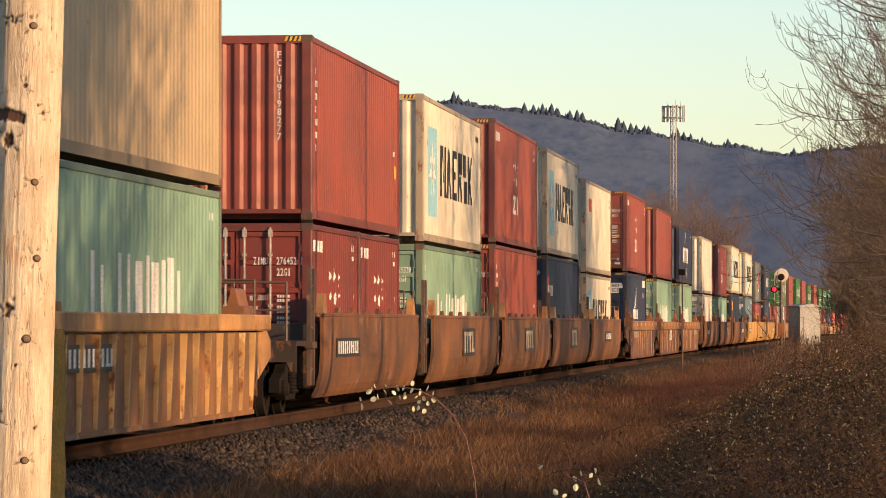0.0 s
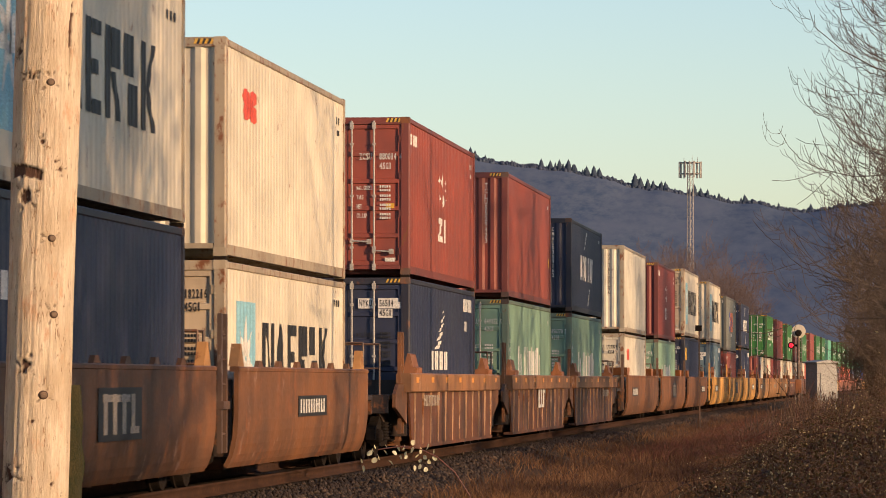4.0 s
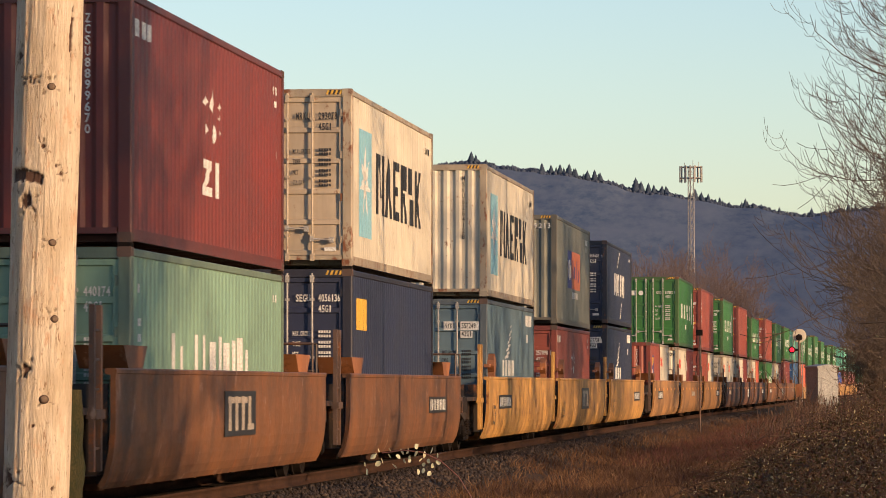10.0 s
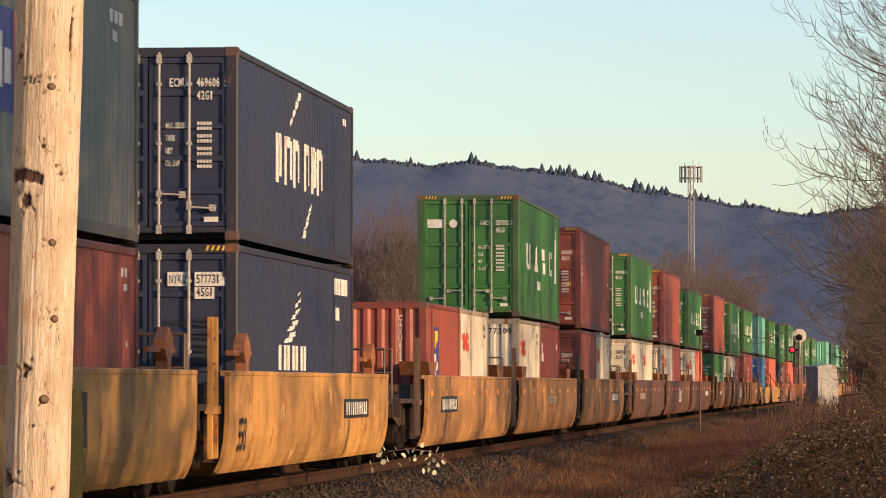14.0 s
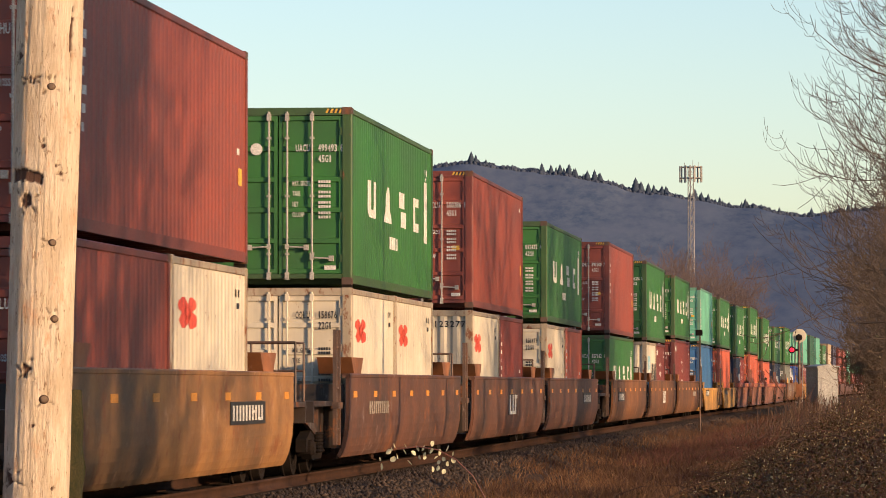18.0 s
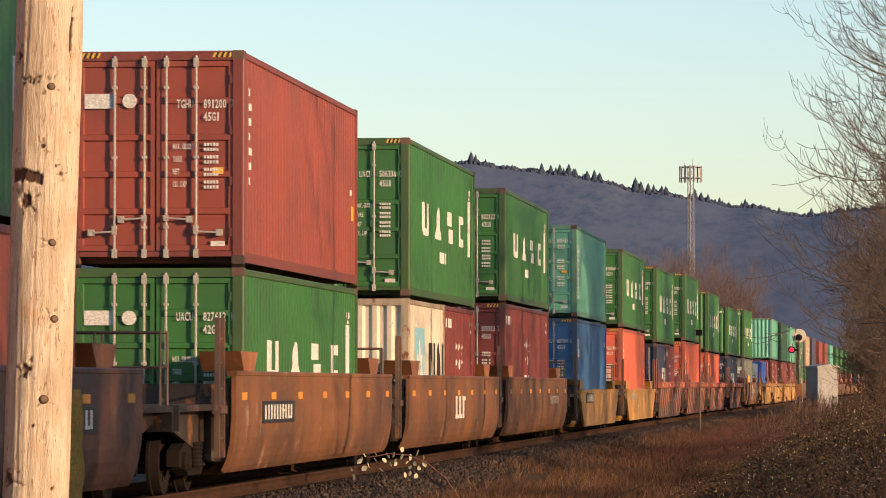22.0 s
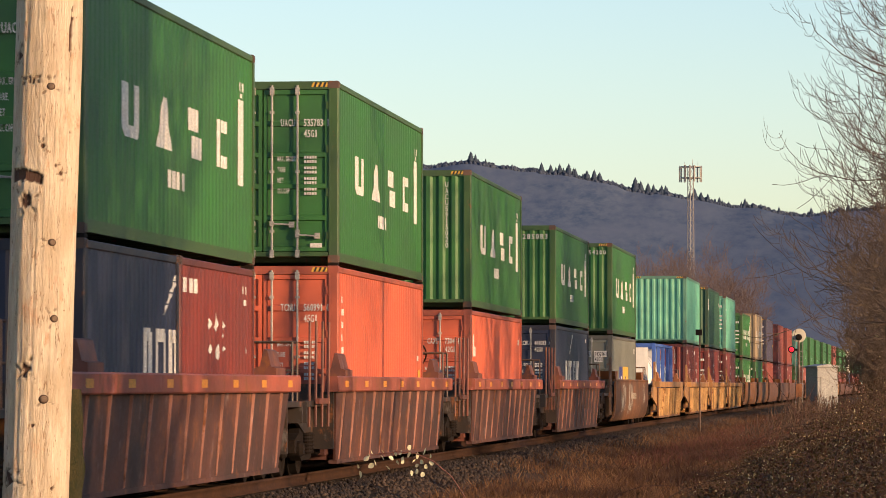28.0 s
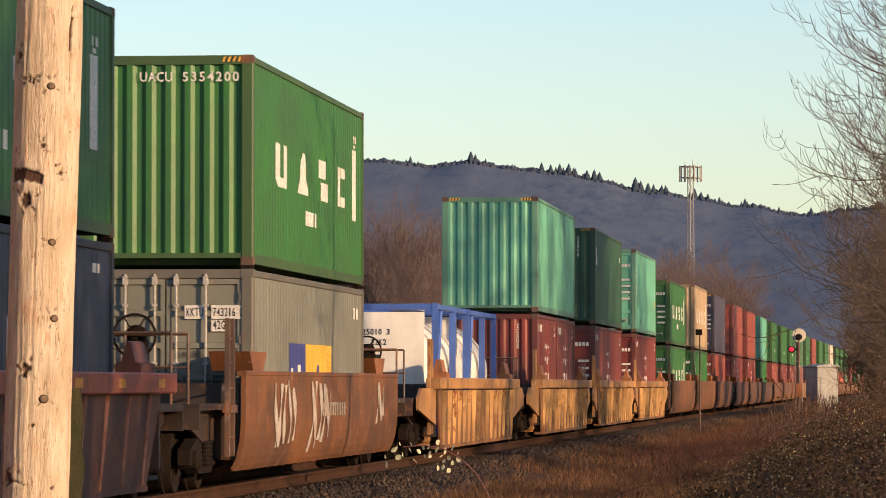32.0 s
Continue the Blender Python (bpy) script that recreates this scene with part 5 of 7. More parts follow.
xs = [-2600, -1500, -800, -400, -200, -100, -60, -40, -28, -22, -18] + [-16 + 0.5 * i for i in range(45)] + [8, 10, 14, 20, 30, 50, 90, 160, 400, 900, 1600, 2600]
ys = [-900, -500, -250, -120, -60, -30] + [-20 + 4 * i for i in range(10)] + [20 + 1.2 * i for i in range(110)] + [152 + 5 * i for i in range(50)] + [420, 500, 600, 750, 1000, 1500, 2200, 3000, 4000, 4900]
EARTH = grainy("dry_earth", (0.060, 0.034, 0.020), (0.10, 0.058, 0.032), 0.7, 0.95, bumps=0.6, dist=0.05, shift=False)
tagged(attach("ground", grid_mesh("ground", xs, ys, ground_z), EARTH), "rough brown earth with dry winter grass beside the line", "ground", kind="structure")

BALLAST = grainy("ballast_stone", (0.024, 0.015, 0.010), (0.046, 0.029, 0.018), 7.0, 0.9, bumps=0.9, dist=0.05, shift=False)
stations = [-400 + 20 * i for i in range(16)] + [-80 + 6 * i for i in range(60)] + [280 + 20 * i for i in range(40)]
v, f = [], []
for y in stations:
    c = track_x(y)
    for dx, z in ((-2.9, -0.56), (-1.9, -0.22), (-0.8, -0.19), (0.8, -0.19), (1.9, -0.22), (2.9, -0.56)):
        v.append((c + dx, y, z + 0.02))
n = 6
f = [(j * n + i, j * n + i + 1, (j + 1) * n + i + 1, (j + 1) * n + i) for j in range(len(stations) - 1) for i in range(n - 1)]
bed = tagged(attach("ballast_bed", mesh_np("ballast_bed", v, f, False), BALLAST), "grey-brown crushed stone bed under the rails", "ballast", kind="structure")

# loose stones on the near shoulder
rs = np.random.RandomState(4)
OCT = np.array([(1, 0, 0), (-1, 0, 0), (0, 1, 0), (0, -1, 0), (0, 0, 1), (0, 0, -1)], dtype=float)
OCTF = np.array([(0, 2, 4), (2, 1, 4), (1, 3, 4), (3, 0, 4), (2, 0, 5), (1, 2, 5), (3, 1, 5), (0, 3, 5)])
count = 26000
py = 38 + 190 * rs.rand(count) ** 1.7
pd = 0.95 + 2.5 * rs.rand(count) ** 0.8
px = np.array([track_x(y) for y in py]) + pd
pz = np.where(pd < 1.9, -0.185, np.where(pd < 2.9, -0.20 - 0.34 * (pd - 1.9), -0.54))
size = (0.020 + 0.030 * rs.rand(count) + 0.00015 * (py - 38))[:, None, None] * (0.7 + 0.6 * rs.rand(count, 6, 3))
V = OCT[None] * size + np.stack([px, py, pz], 1)[:, None, :]
F = (OCTF[None] + 6 * np.arange(count)[:, None, None]).reshape(-1, 3)
STONES = leafy("loose_stone", [(0.030, 0.019, 0.012), (0.040, 0.025, 0.016), (0.055, 0.034, 0.022), (0.022, 0.014, 0.010), (0.033, 0.021, 0.014), (0.045, 0.027, 0.017), (0.028, 0.018, 0.012), (0.075, 0.050, 0.034)], 0.9, 0.0)
tagged(attach("ballast_stones", mesh_np("ballast_stones", V.reshape(-1, 3), F), STONES), "loose angular ballast stones on the track shoulder", "stones", kind="stuff")

RAILSTEEL = grainy("rusty_rail", (0.040, 0.019, 0.012), (0.075, 0.035, 0.020), 2.0, 0.92, bumps=0.2, dist=0.004, shift=False)
RING = [(-0.075, -0.17), (0.075, -0.17), (0.075, -0.155), (0.012, -0.135), (0.012, -0.045), (0.037, -0.035), (0.037, -0.003), (0.03, 0.0), (-0.03, 0.0), (-0.037, -0.003), (-0.037, -0.035), (-0.012, -0.045), (-0.012, -0.135), (-0.075, -0.155)]
for side in (-1, 1):
    v = [(track_x(y) + side * 0.755 + dx, y, z) for y in stations for dx, z in RING]
    k = len(RING)
    f = [(j * k + i, j * k + (i + 1) % k, (j + 1) * k + (i + 1) % k, (j + 1) * k + i) for j in range(len(stations) - 1) for i in range(k)]
    tagged(attach("rail", mesh_np("rail", v, f), RAILSTEEL), "rusty steel rail with a worn running edge", "rail", kind="structure")
SLEEPER = grainy("tarred_wood", (0.045, 0.032, 0.024), (0.085, 0.062, 0.045), 2.0, 0.9, (1, 6, 6), bumps=0.5, dist=0.01)
tie = Shape().box(-1.28, 1.28, -0.11, 0.11, -0.34, -0.172).mesh("sleeper")
for i in range(180):
    y = 36 + 0.56 * i
    attach("sleeper", tie, SLEEPER, bed, pose(track_x(y), y, 0, 0, 0, rs.uniform(-1, 1)))
rest = Shape()
for i in range(700):
    y = 137 + 0.56 * i
    c = track_x(y)
    rest.box(c - 1.28, c + 1.28, y - 0.11, y + 0.11, -0.34, -0.172)
tagged(attach("sleeper_row", rest.mesh("sleeper_row"), SLEEPER, bed), kind="stuff")

# ---- hill, tower, far woods ----
RIDGE_X = [-1200, -700, -655, -550, -480, -437, -395, -325, -258, -215, -150, -71, -35, 60, 300, 900]
RIDGE_Z = [240, 255, 262, 254, 244, 251, 243, 236, 219, 211, 202, 187, 193, 200, 205, 190]
RIDGE_Y = 4500.0


def ridge(x):
    return float(np.interp(x, RIDGE_X, RIDGE_Z)) + 4.0 * noise.noise((x * 0.03, 7.0, 0.0)) + 2.0 * noise.noise((x * 0.12, 3.0, 0.0))


def hill_z(x, y):
    k = (y - 3500.0) / (RIDGE_Y - 3500.0)
    soft = sum(float(np.interp(x + d, RIDGE_X, RIDGE_Z)) for d in (-120, -80, -40, 0, 40, 80, 120)) / 7
    c = max(0.0, min(1.0, k))
    base = (soft + (ridge(x) - soft) * c ** 8) * c ** 0.9
    return base - 1.0 + (5.0 * noise.noise((x * 0.008, y * 0.004, 2.0)) + 3.0 * noise.noise((x * 0.03, y * 0.012, 5.0))) * min(1.0, k * 3) * max(0.0, 1 - k)


# Distance haze is put into the woods' blue-grey base colour.
m, nt, b = material("hazy_bare_forest", 1.0)
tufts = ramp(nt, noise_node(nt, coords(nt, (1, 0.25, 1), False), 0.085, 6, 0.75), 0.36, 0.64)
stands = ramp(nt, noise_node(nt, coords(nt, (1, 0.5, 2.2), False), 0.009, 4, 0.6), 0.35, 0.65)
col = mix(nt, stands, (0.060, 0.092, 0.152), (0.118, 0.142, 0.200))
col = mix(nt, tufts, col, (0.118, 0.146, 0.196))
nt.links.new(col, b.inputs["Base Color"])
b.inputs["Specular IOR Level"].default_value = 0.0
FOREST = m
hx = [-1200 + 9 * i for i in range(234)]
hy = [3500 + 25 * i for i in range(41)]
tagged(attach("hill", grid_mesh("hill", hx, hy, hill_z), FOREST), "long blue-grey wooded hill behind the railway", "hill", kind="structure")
rr = random.Random(8)
crowns, spikes = Shape(), Shape()
for i in range(3000):
    x = rr.uniform(-900, 260)
    back = rr.uniform(0, 12)
    z = hill_z(x, RIDGE_Y - 6 - back)
    w, h = rr.uniform(1.4, 3.4), rr.uniform(2.0, 5.8)
    crowns.lathe((x, RIDGE_Y - 6 - back, z - 5), (x + rr.uniform(-1, 1), RIDGE_Y - 6 - back, z + h - 2), [(0, 0.5 * w), (0.35, w), (0.7, 0.8 * w), (1, 0.2 * w)], 7)
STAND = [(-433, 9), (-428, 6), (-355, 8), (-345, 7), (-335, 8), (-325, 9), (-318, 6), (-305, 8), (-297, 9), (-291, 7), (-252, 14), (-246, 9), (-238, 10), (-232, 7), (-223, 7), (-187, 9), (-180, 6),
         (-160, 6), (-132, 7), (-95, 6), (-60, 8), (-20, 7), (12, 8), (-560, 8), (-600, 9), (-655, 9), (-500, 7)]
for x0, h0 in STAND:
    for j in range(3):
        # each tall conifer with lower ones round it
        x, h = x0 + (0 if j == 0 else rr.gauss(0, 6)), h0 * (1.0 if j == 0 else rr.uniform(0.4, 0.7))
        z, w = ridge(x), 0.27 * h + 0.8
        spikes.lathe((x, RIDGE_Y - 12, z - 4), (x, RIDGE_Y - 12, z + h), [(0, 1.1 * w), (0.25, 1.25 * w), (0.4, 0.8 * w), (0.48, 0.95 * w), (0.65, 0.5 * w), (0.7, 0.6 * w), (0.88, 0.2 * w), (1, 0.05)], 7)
# Ridge trees carry the blue haze in their base colours too.
BAREWOOD = grainy("hazy_bare_wood", (0.060, 0.078, 0.120), (0.078, 0.098, 0.142), 0.05, 1.0, bumps=0.0)
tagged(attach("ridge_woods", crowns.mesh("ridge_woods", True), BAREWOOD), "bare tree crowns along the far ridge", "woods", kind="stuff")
CONIFER = grainy("hazy_conifer", (0.045, 0.066, 0.105), (0.062, 0.086, 0.130), 0.2, 1.0, bumps=0.0)
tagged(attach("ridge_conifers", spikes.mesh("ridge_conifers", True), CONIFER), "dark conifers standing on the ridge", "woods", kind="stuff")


# ---- bare trees ----
def tubes_mesh(name, segs, sides=3):
    """Tapered branch pieces (from, to, radius, radius) as one mesh."""
    a = np.array([s[0] for s in segs], dtype=float)
    b = np.array([s[1] for s in segs], dtype=float)
    r = np.array([(s[2], s[3]) for s in segs], dtype=float)
    w = b - a
    w /= np.linalg.norm(w, axis=1)[:, None] + 1e-9
    ref = np.where(np.abs(w[:, 2:3]) > 0.9, np.array([[1.0, 0, 0]]), np.array([[0, 0, 1.0]]))
    u = np.cross(w, ref)
    u /= np.linalg.norm(u, axis=1)[:, None] + 1e-9
    q = np.cross(w, u)
    ring = []
    for end, rad in ((a, r[:, 0]), (b, r[:, 1])):
        for i in range(sides):
            t = 2 * math.pi * i / sides
            ring.append(end + u * (rad * math.cos(t))[:, None] + q * (rad * math.sin(t))[:, None])
    V = np.stack(ring, 1)
    base = np.arange(len(segs)) * 2 * sides
    F = np.concatenate([np.stack([base + i, base + (i + 1) % sides, base + sides + (i + 1) % sides, base + sides + i], 1) for i in range(sides)])
    return mesh_np(name, V.reshape(-1, 3), F, True)


def grow(rng, out, p, d, length, r, level, top, kids, lift, wild, out_way=(0.5, 1.0)):
    """One branch in bent pieces, and its side shoots. out: lists of pieces by level."""
    n = (6 if level < top else 4) + (3 if out_way[0] < 0 else 0)
    pts = []
    d = Vector(d).normalized()
    p = Vector(p)
    for i in range(n):
        d = (d + Vector((rng.gauss(0, wild), rng.gauss(0, wild), rng.gauss(0, wild) + (lift[level][0] + (lift[level][1] - lift[level][0]) * i / n if isinstance(lift[level], tuple) else lift[level] * (0.4 + i / n))))).normalized()
        q = p + d * (length / n)
        ra, rb = r * (1 - 0.8 * i / n), r * (1 - 0.8 * (i + 1) / n)
        out[level].append((tuple(p), tuple(q), ra, rb))
        pts.append((q.copy(), d.copy(), rb))
        p = q
    if level == top:
        return
    for k in range(kids[level]):
        i = rng.randrange(1 if level else 1, n)
        q, dd, rad = pts[i]
        side = dd.orthogonal().normalized()
        side.rotate(Matrix.Rotation(rng.uniform(0, 2 * math.pi), 3, dd))
        nd = dd * rng.uniform(*(out_way if level == 0 else (0.5, 1.0))) + side * rng.uniform(0.6, 1.1)
        back = pts[i - 1][0]
        s = back.lerp(q, rng.random())
        grow(rng, out, s, nd, length * rng.uniform(0.36, 0.62), max(0.004, rad * 0.62), level + 1, top, kids, lift, wild, out_way)


BARK = grainy("grey_brown_bark", (0.11, 0.082, 0.062), (0.19, 0.145, 0.105), 5.0, 0.95, (1, 1, 0.3), bumps=0.5, dist=0.01)
TWIG = grainy("brown_twig", (0.105, 0.070, 0.045), (0.16, 0.108, 0.068), 3.0, 0.85, bumps=0.1, dist=0.002)
DARKTWIG = grainy("dark_twig", (0.075, 0.052, 0.038), (0.12, 0.085, 0.06), 3.0, 0.85, bumps=0.1, dist=0.002)
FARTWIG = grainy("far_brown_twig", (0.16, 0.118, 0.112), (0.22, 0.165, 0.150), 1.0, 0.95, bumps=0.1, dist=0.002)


def bare_tree(x, y, height, seed, stems=1, kids=(12, 6, 5), lift=(0.02, 0.12, 0.18, 0.16), wild=0.13, r=0.12, lean=(0, 0), twig=None, label="bare winter tree with long upturned shoots", minr=0.0, out_way=(0.5, 1.0), limbs=None):
    rng = random.Random(seed)
    z = ground_z(x, y) - 0.05
    tree = thing("tree", pose(x, y, z), label, "tree", "bare trees")
    out = [[], [], [], []]
    for s in range(stems):
        d = (lean[0] + rng.gauss(0, 0.10 * (stems > 1)), lean[1] + rng.gauss(0, 0.10 * (stems > 1)), 1)
        grow(rng, out, (rng.gauss(0, 0.15 * (stems > 1)), rng.gauss(0, 0.15 * (stems > 1)), 0), d, height * rng.uniform(0.85, 1.0), r, 0, 3 if len(kids) == 3 else 2, kids, lift, wild, out_way)
    if minr:
        out = [[(a, b, max(minr, ra), max(minr, rb)) for a, b, ra, rb in lv] for lv in out]
    attach("trunk", tubes_mesh("trunk", out[0], 7), limbs or BARK, tree)
    tagged(attach("branchwork", tubes_mesh("limbs", out[1], 5), limbs or BARK, tree), kind="stuff")
    tw = out[2] + out[3]
    if tw:
        attach("crown", tubes_mesh("twigs", tw, 3), twig or TWIG, tree)
    return tree


def sweep(out, rng, p, az, e0, e1, length, r, n, curl=1.6):
    """One shoot that sets out at e0 degrees and curls up to e1; gives its points with bearing and radius."""
    pts = []
    p = Vector(p)
    for i in range(n):
        k = (i + 0.5) / n
        e = radians(e0 + (e1 - e0) * k ** curl + rng.gauss(0, 3.5))
        az += rng.gauss(0, 0.05)
        q = p + Vector((math.cos(az) * math.cos(e), math.sin(az) * math.cos(e), math.sin(e))) * (length / n)
        ra, rb = r * (1 - 0.82 * i / n), r * (1 - 0.82 * (i + 1) / n)
        out.append((tuple(p), tuple(q), ra, rb))
        pts.append((q.copy(), az, e, rb))
        p = q
    return pts


def limb_tree(x, y, height, seed, limbs, reach, z0=1.2, thin=0.003, way=math.pi, twig=None, label="bare winter tree with long arching limbs and upcurled shoots"):
    """A roadside tree whose limbs reach out to the open side in flat arcs and curl up at their ends."""
    rng = random.Random(seed)
    z = ground_z(x, y) - 0.05
    tree = thing("tree", pose(x, y, z), label, "tree", "bare trees")
    stem, main, fine = [], [], []
    sweep(stem, rng, (0, 0, 0), rng.uniform(0, 6), 86, 88, height, 0.012 * height, 9)
    for i in range(limbs):
        base = z0 + (height - z0 - 0.5) * (i + rng.random()) / limbs
        az = way + rng.gauss(0, 0.55) if rng.random() < 0.8 else rng.uniform(0, 6.28)
        ln = reach * rng.uniform(0.55, 1.0) * (1.0 - 0.35 * max(0.0, base / height - 0.6))
        limb = sweep(main, rng, (0, 0, base), az, rng.uniform(-20, 12), rng.uniform(75, 105), ln, rng.uniform(0.013, 0.022), 14, 3.6)
        for k in range(int(3.6 * ln)):
            j = rng.randrange(2, 14)
            q, a2, e2, rad = limb[j]
            side = rng.choice((-1, 1)) * rng.uniform(0.3, 1.2)
            l2 = rng.uniform(0.35, 1.3) * (1.15 - 0.5 * j / 14)
            shoot_pts = sweep(fine, rng, limb[j - 1][0].lerp(q, rng.random()), a2 + side, rng.uniform(-35, 20), rng.uniform(65, 95), l2, max(thin, 0.6 * rad), 7, 1.2)
            for _ in range(rng.randrange(1, 5)):
                j3 = rng.randrange(0, 7)
                q3, a3, e3, r3 = shoot_pts[j3]
                sweep(fine, rng, q3, a3 + rng.choice((-1, 1)) * rng.uniform(0.4, 1.3), rng.uniform(-10, 40), rng.uniform(60, 88), rng.uniform(0.12, 0.42), thin, 3)
    keep = lambda segs: [(p, q, max(thin, ra), max(thin, rb)) for p, q, ra, rb in segs]
    attach("trunk", tubes_mesh("trunk", stem, 9), BARK, tree)
    tagged(attach("branchwork", tubes_mesh("limbs", keep(main), 5), BARK, tree), kind="stuff")
    attach("crown", tubes_mesh("twigs", keep(fine), 3), twig or DARKTWIG, tree)
    return tree


# trees right of the line, whose limbs reach into the view
limb_tree(2.3, 57.0, 9.5, 21, 22, 4.1, 2.6, 0.0028)
limb_tree(2.5, 64.0, 10.5, 22, 26, 4.4, 2.4, 0.0032)
limb_tree(2.2, 72.0, 10.5, 23, 24, 3.7, 2.2, 0.0036)
limb_tree(2.0, 80.0, 9.5, 24, 24, 3.3, 1.8, 0.004)
limb_tree(2.6, 92.0, 9.0, 35, 30, 3.2, 1.6, 0.0046, twig=TWIG)
limb_tree(2.9, 104.0, 8.5, 36, 30, 3.2, 1.2, 0.005, twig=TWIG)
bare_tree(5.8, 108.0, 8.6, 25, 4, (11, 7, 6), r=0.08, minr=0.008)
bare_tree(4.4, 122.0, 7.4, 26, 4, (11, 7, 6), r=0.07, minr=0.009)
bare_tree(5.5, 138.0, 8.6, 27, 4, (11, 7, 6), r=0.08, minr=0.009)
bare_tree(3.9, 156.0, 7.4, 28, 5, (10, 7, 6), r=0.07, minr=0.011)
bare_tree(5.7, 174.0, 8.8, 29, 4, (11, 7, 6), r=0.08, minr=0.012)
bare_tree(3.2, 196.0, 7.4, 30, 5, (10, 7, 6), r=0.07, minr=0.013)
bare_tree(4.6, 222.0, 9.0, 31, 4, (11, 7, 6), r=0.08, minr=0.014)
bare_tree(1.6, 262.0, 8.0, 32, 5, (10, 7, 6), r=0.08, minr=0.016)
bare_tree(3.0, 300.0, 11.0, 33, 4, (11, 7, 6), r=0.11, minr=0.018)
bare_tree(5.5, 340.0, 13.0, 34, 4, (11, 7, 6), r=0.13, minr=0.02)
for i, (x, y) in enumerate(((0.9, 214.0), (1.9, 228.0), (2.4, 262.0), (0.6, 252.0), (3.0, 218.0), (1.9, 206.0))):
    bare_tree(x, y, 3.6 + 0.5 * (i % 3), 90 + i, 7, (9, 6, 5), r=0.04, minr=0.015, label="dense leafless shrub beside the signal hut")
# trees out of sight to the right, which shade the wagons and the verge
SHADE = dict(kids=(7, 6, 4), wild=0.12, minr=0.026)
bare_tree(12.0, 30.2, 12.0, 41, 3, r=0.26, **SHADE)
bare_tree(9.0, 29.7, 10.0, 42, 3, r=0.24, **SHADE)
bare_tree(15.0, 23.7, 13.0, 47, 3, r=0.26, **SHADE)
bare_tree(10.0, 23.9, 11.0, 48, 2, r=0.25, **SHADE)
bare_tree(14.0, 28.5, 11.0, 50, 4, (9, 7, 5), r=0.24, wild=0.12, minr=0.03)
bare_tree(11.0, 80.0, 10.0, 43, 3, r=0.22, **SHADE)
bare_tree(12.0, 90.2, 11.0, 44, 3, r=0.22, **SHADE)
bare_tree(13.5, 99.4, 11.0, 49, 3, r=0.22, **SHADE)
bare_tree(13.0, 110.4, 14.5, 52, 5, (9, 7, 5), r=0.24, wild=0.12, minr=0.042, out_way=(0.9, 1.4))
# grey woods beyond the train
for i in range(42):
    x = -62 + 0.72 * i + rr.uniform(-1, 1) if i < 30 else -22.5 + 0.85 * (i - 30) + rr.uniform(-0.5, 0.5)
    y = rr.uniform(370, 440)
    h = rr.uniform(11.5, 14.0) if i < 30 else rr.uniform(10.0, 11.5) - 0.07 * (i - 36) ** 2
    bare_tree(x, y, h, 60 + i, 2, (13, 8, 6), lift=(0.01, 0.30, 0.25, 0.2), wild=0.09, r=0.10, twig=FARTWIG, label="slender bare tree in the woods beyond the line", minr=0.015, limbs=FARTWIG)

# ---- poles, signal, mast, hut ----
def log_mesh(name, r0, r1, z0, z1, seed, sides=40, rings=120, fine=None):
    """A weathered log: swept rings with shallow cracks and swellings at knots. fine: a stretch with close rings."""
    rng = random.Random(seed)
    knots = [(rng.uniform(0, 2 * math.pi), rng.uniform(z0, z1)) for _ in range(34)]
    zs = [z0 + (z1 - z0) * j / rings for j in range(rings + 1)]
    if fine:
        zs = [z for z in zs if not fine[0] - 0.02 < z < fine[1] + 0.02] + [fine[0] + (fine[1] - fine[0]) * j / fine[2] for j in range(fine[2] + 1)]
        zs.sort()
    v = []
    for z in zs:
        for i in range(sides):
            t = 2 * math.pi * i / sides
            r = r0 + (r1 - r0) * (z - z0) / (z1 - z0)
            r += 0.005 * noise.noise((math.cos(t) * 2, math.sin(t) * 2, z * 0.7)) + 0.0045 * noise.noise((math.cos(t) * 9, math.sin(t) * 9, z * 0.9))
            if fine:
                r += 0.0014 * noise.noise((math.cos(t) * 26, math.sin(t) * 26, z * 5))
            else:
                for kt, kz in knots:
                    dt = (t - kt + math.pi) % (2 * math.pi) - math.pi
                    q = (dt * r0 / 0.05) ** 2 + ((z - kz) / 0.07) ** 2
                    if q < 6:
                        r += 0.010 * math.exp(-q)
            v.append((r * math.cos(t), r * math.sin(t), z))
    f = [(j * sides + i, j * sides + (i + 1) % sides, (j + 1) * sides + (i + 1) % sides, (j + 1) * sides + i) for j in range(len(zs) - 1) for i in range(sides)]
    return np.array(v), f


FACE = -78.3    # the bearing from the pole towards the eye
# branch scars: bearing off FACE, height, size, with a sawn disc or a torn hollow
SCARS = [(6, 3.33, 1.0, True), (16, 2.60, 0.95, True), (24, 2.244, 1.0, True), (9, 1.867, 1.15, True), (12, 1.30, 1.0, True),
         (-25, 2.00, 1.3, False), (-35, 2.79, 1.5, False), (-60, 3.47, 1.3, False), (-62, 1.50, 1.9, False), (-62, 3.03, 0.7, False), (-30, 3.36, 0.9, False),
         (30, 2.92, 0.6, False), (20, 2.96, 0.5, False), (-5, 3.05, 0.6, False), (48, 3.12, 0.25, False), (-10, 1.74, 0.35, False), (52, 1.40, 0.35, False), (28, 1.45, 0.4, False)]


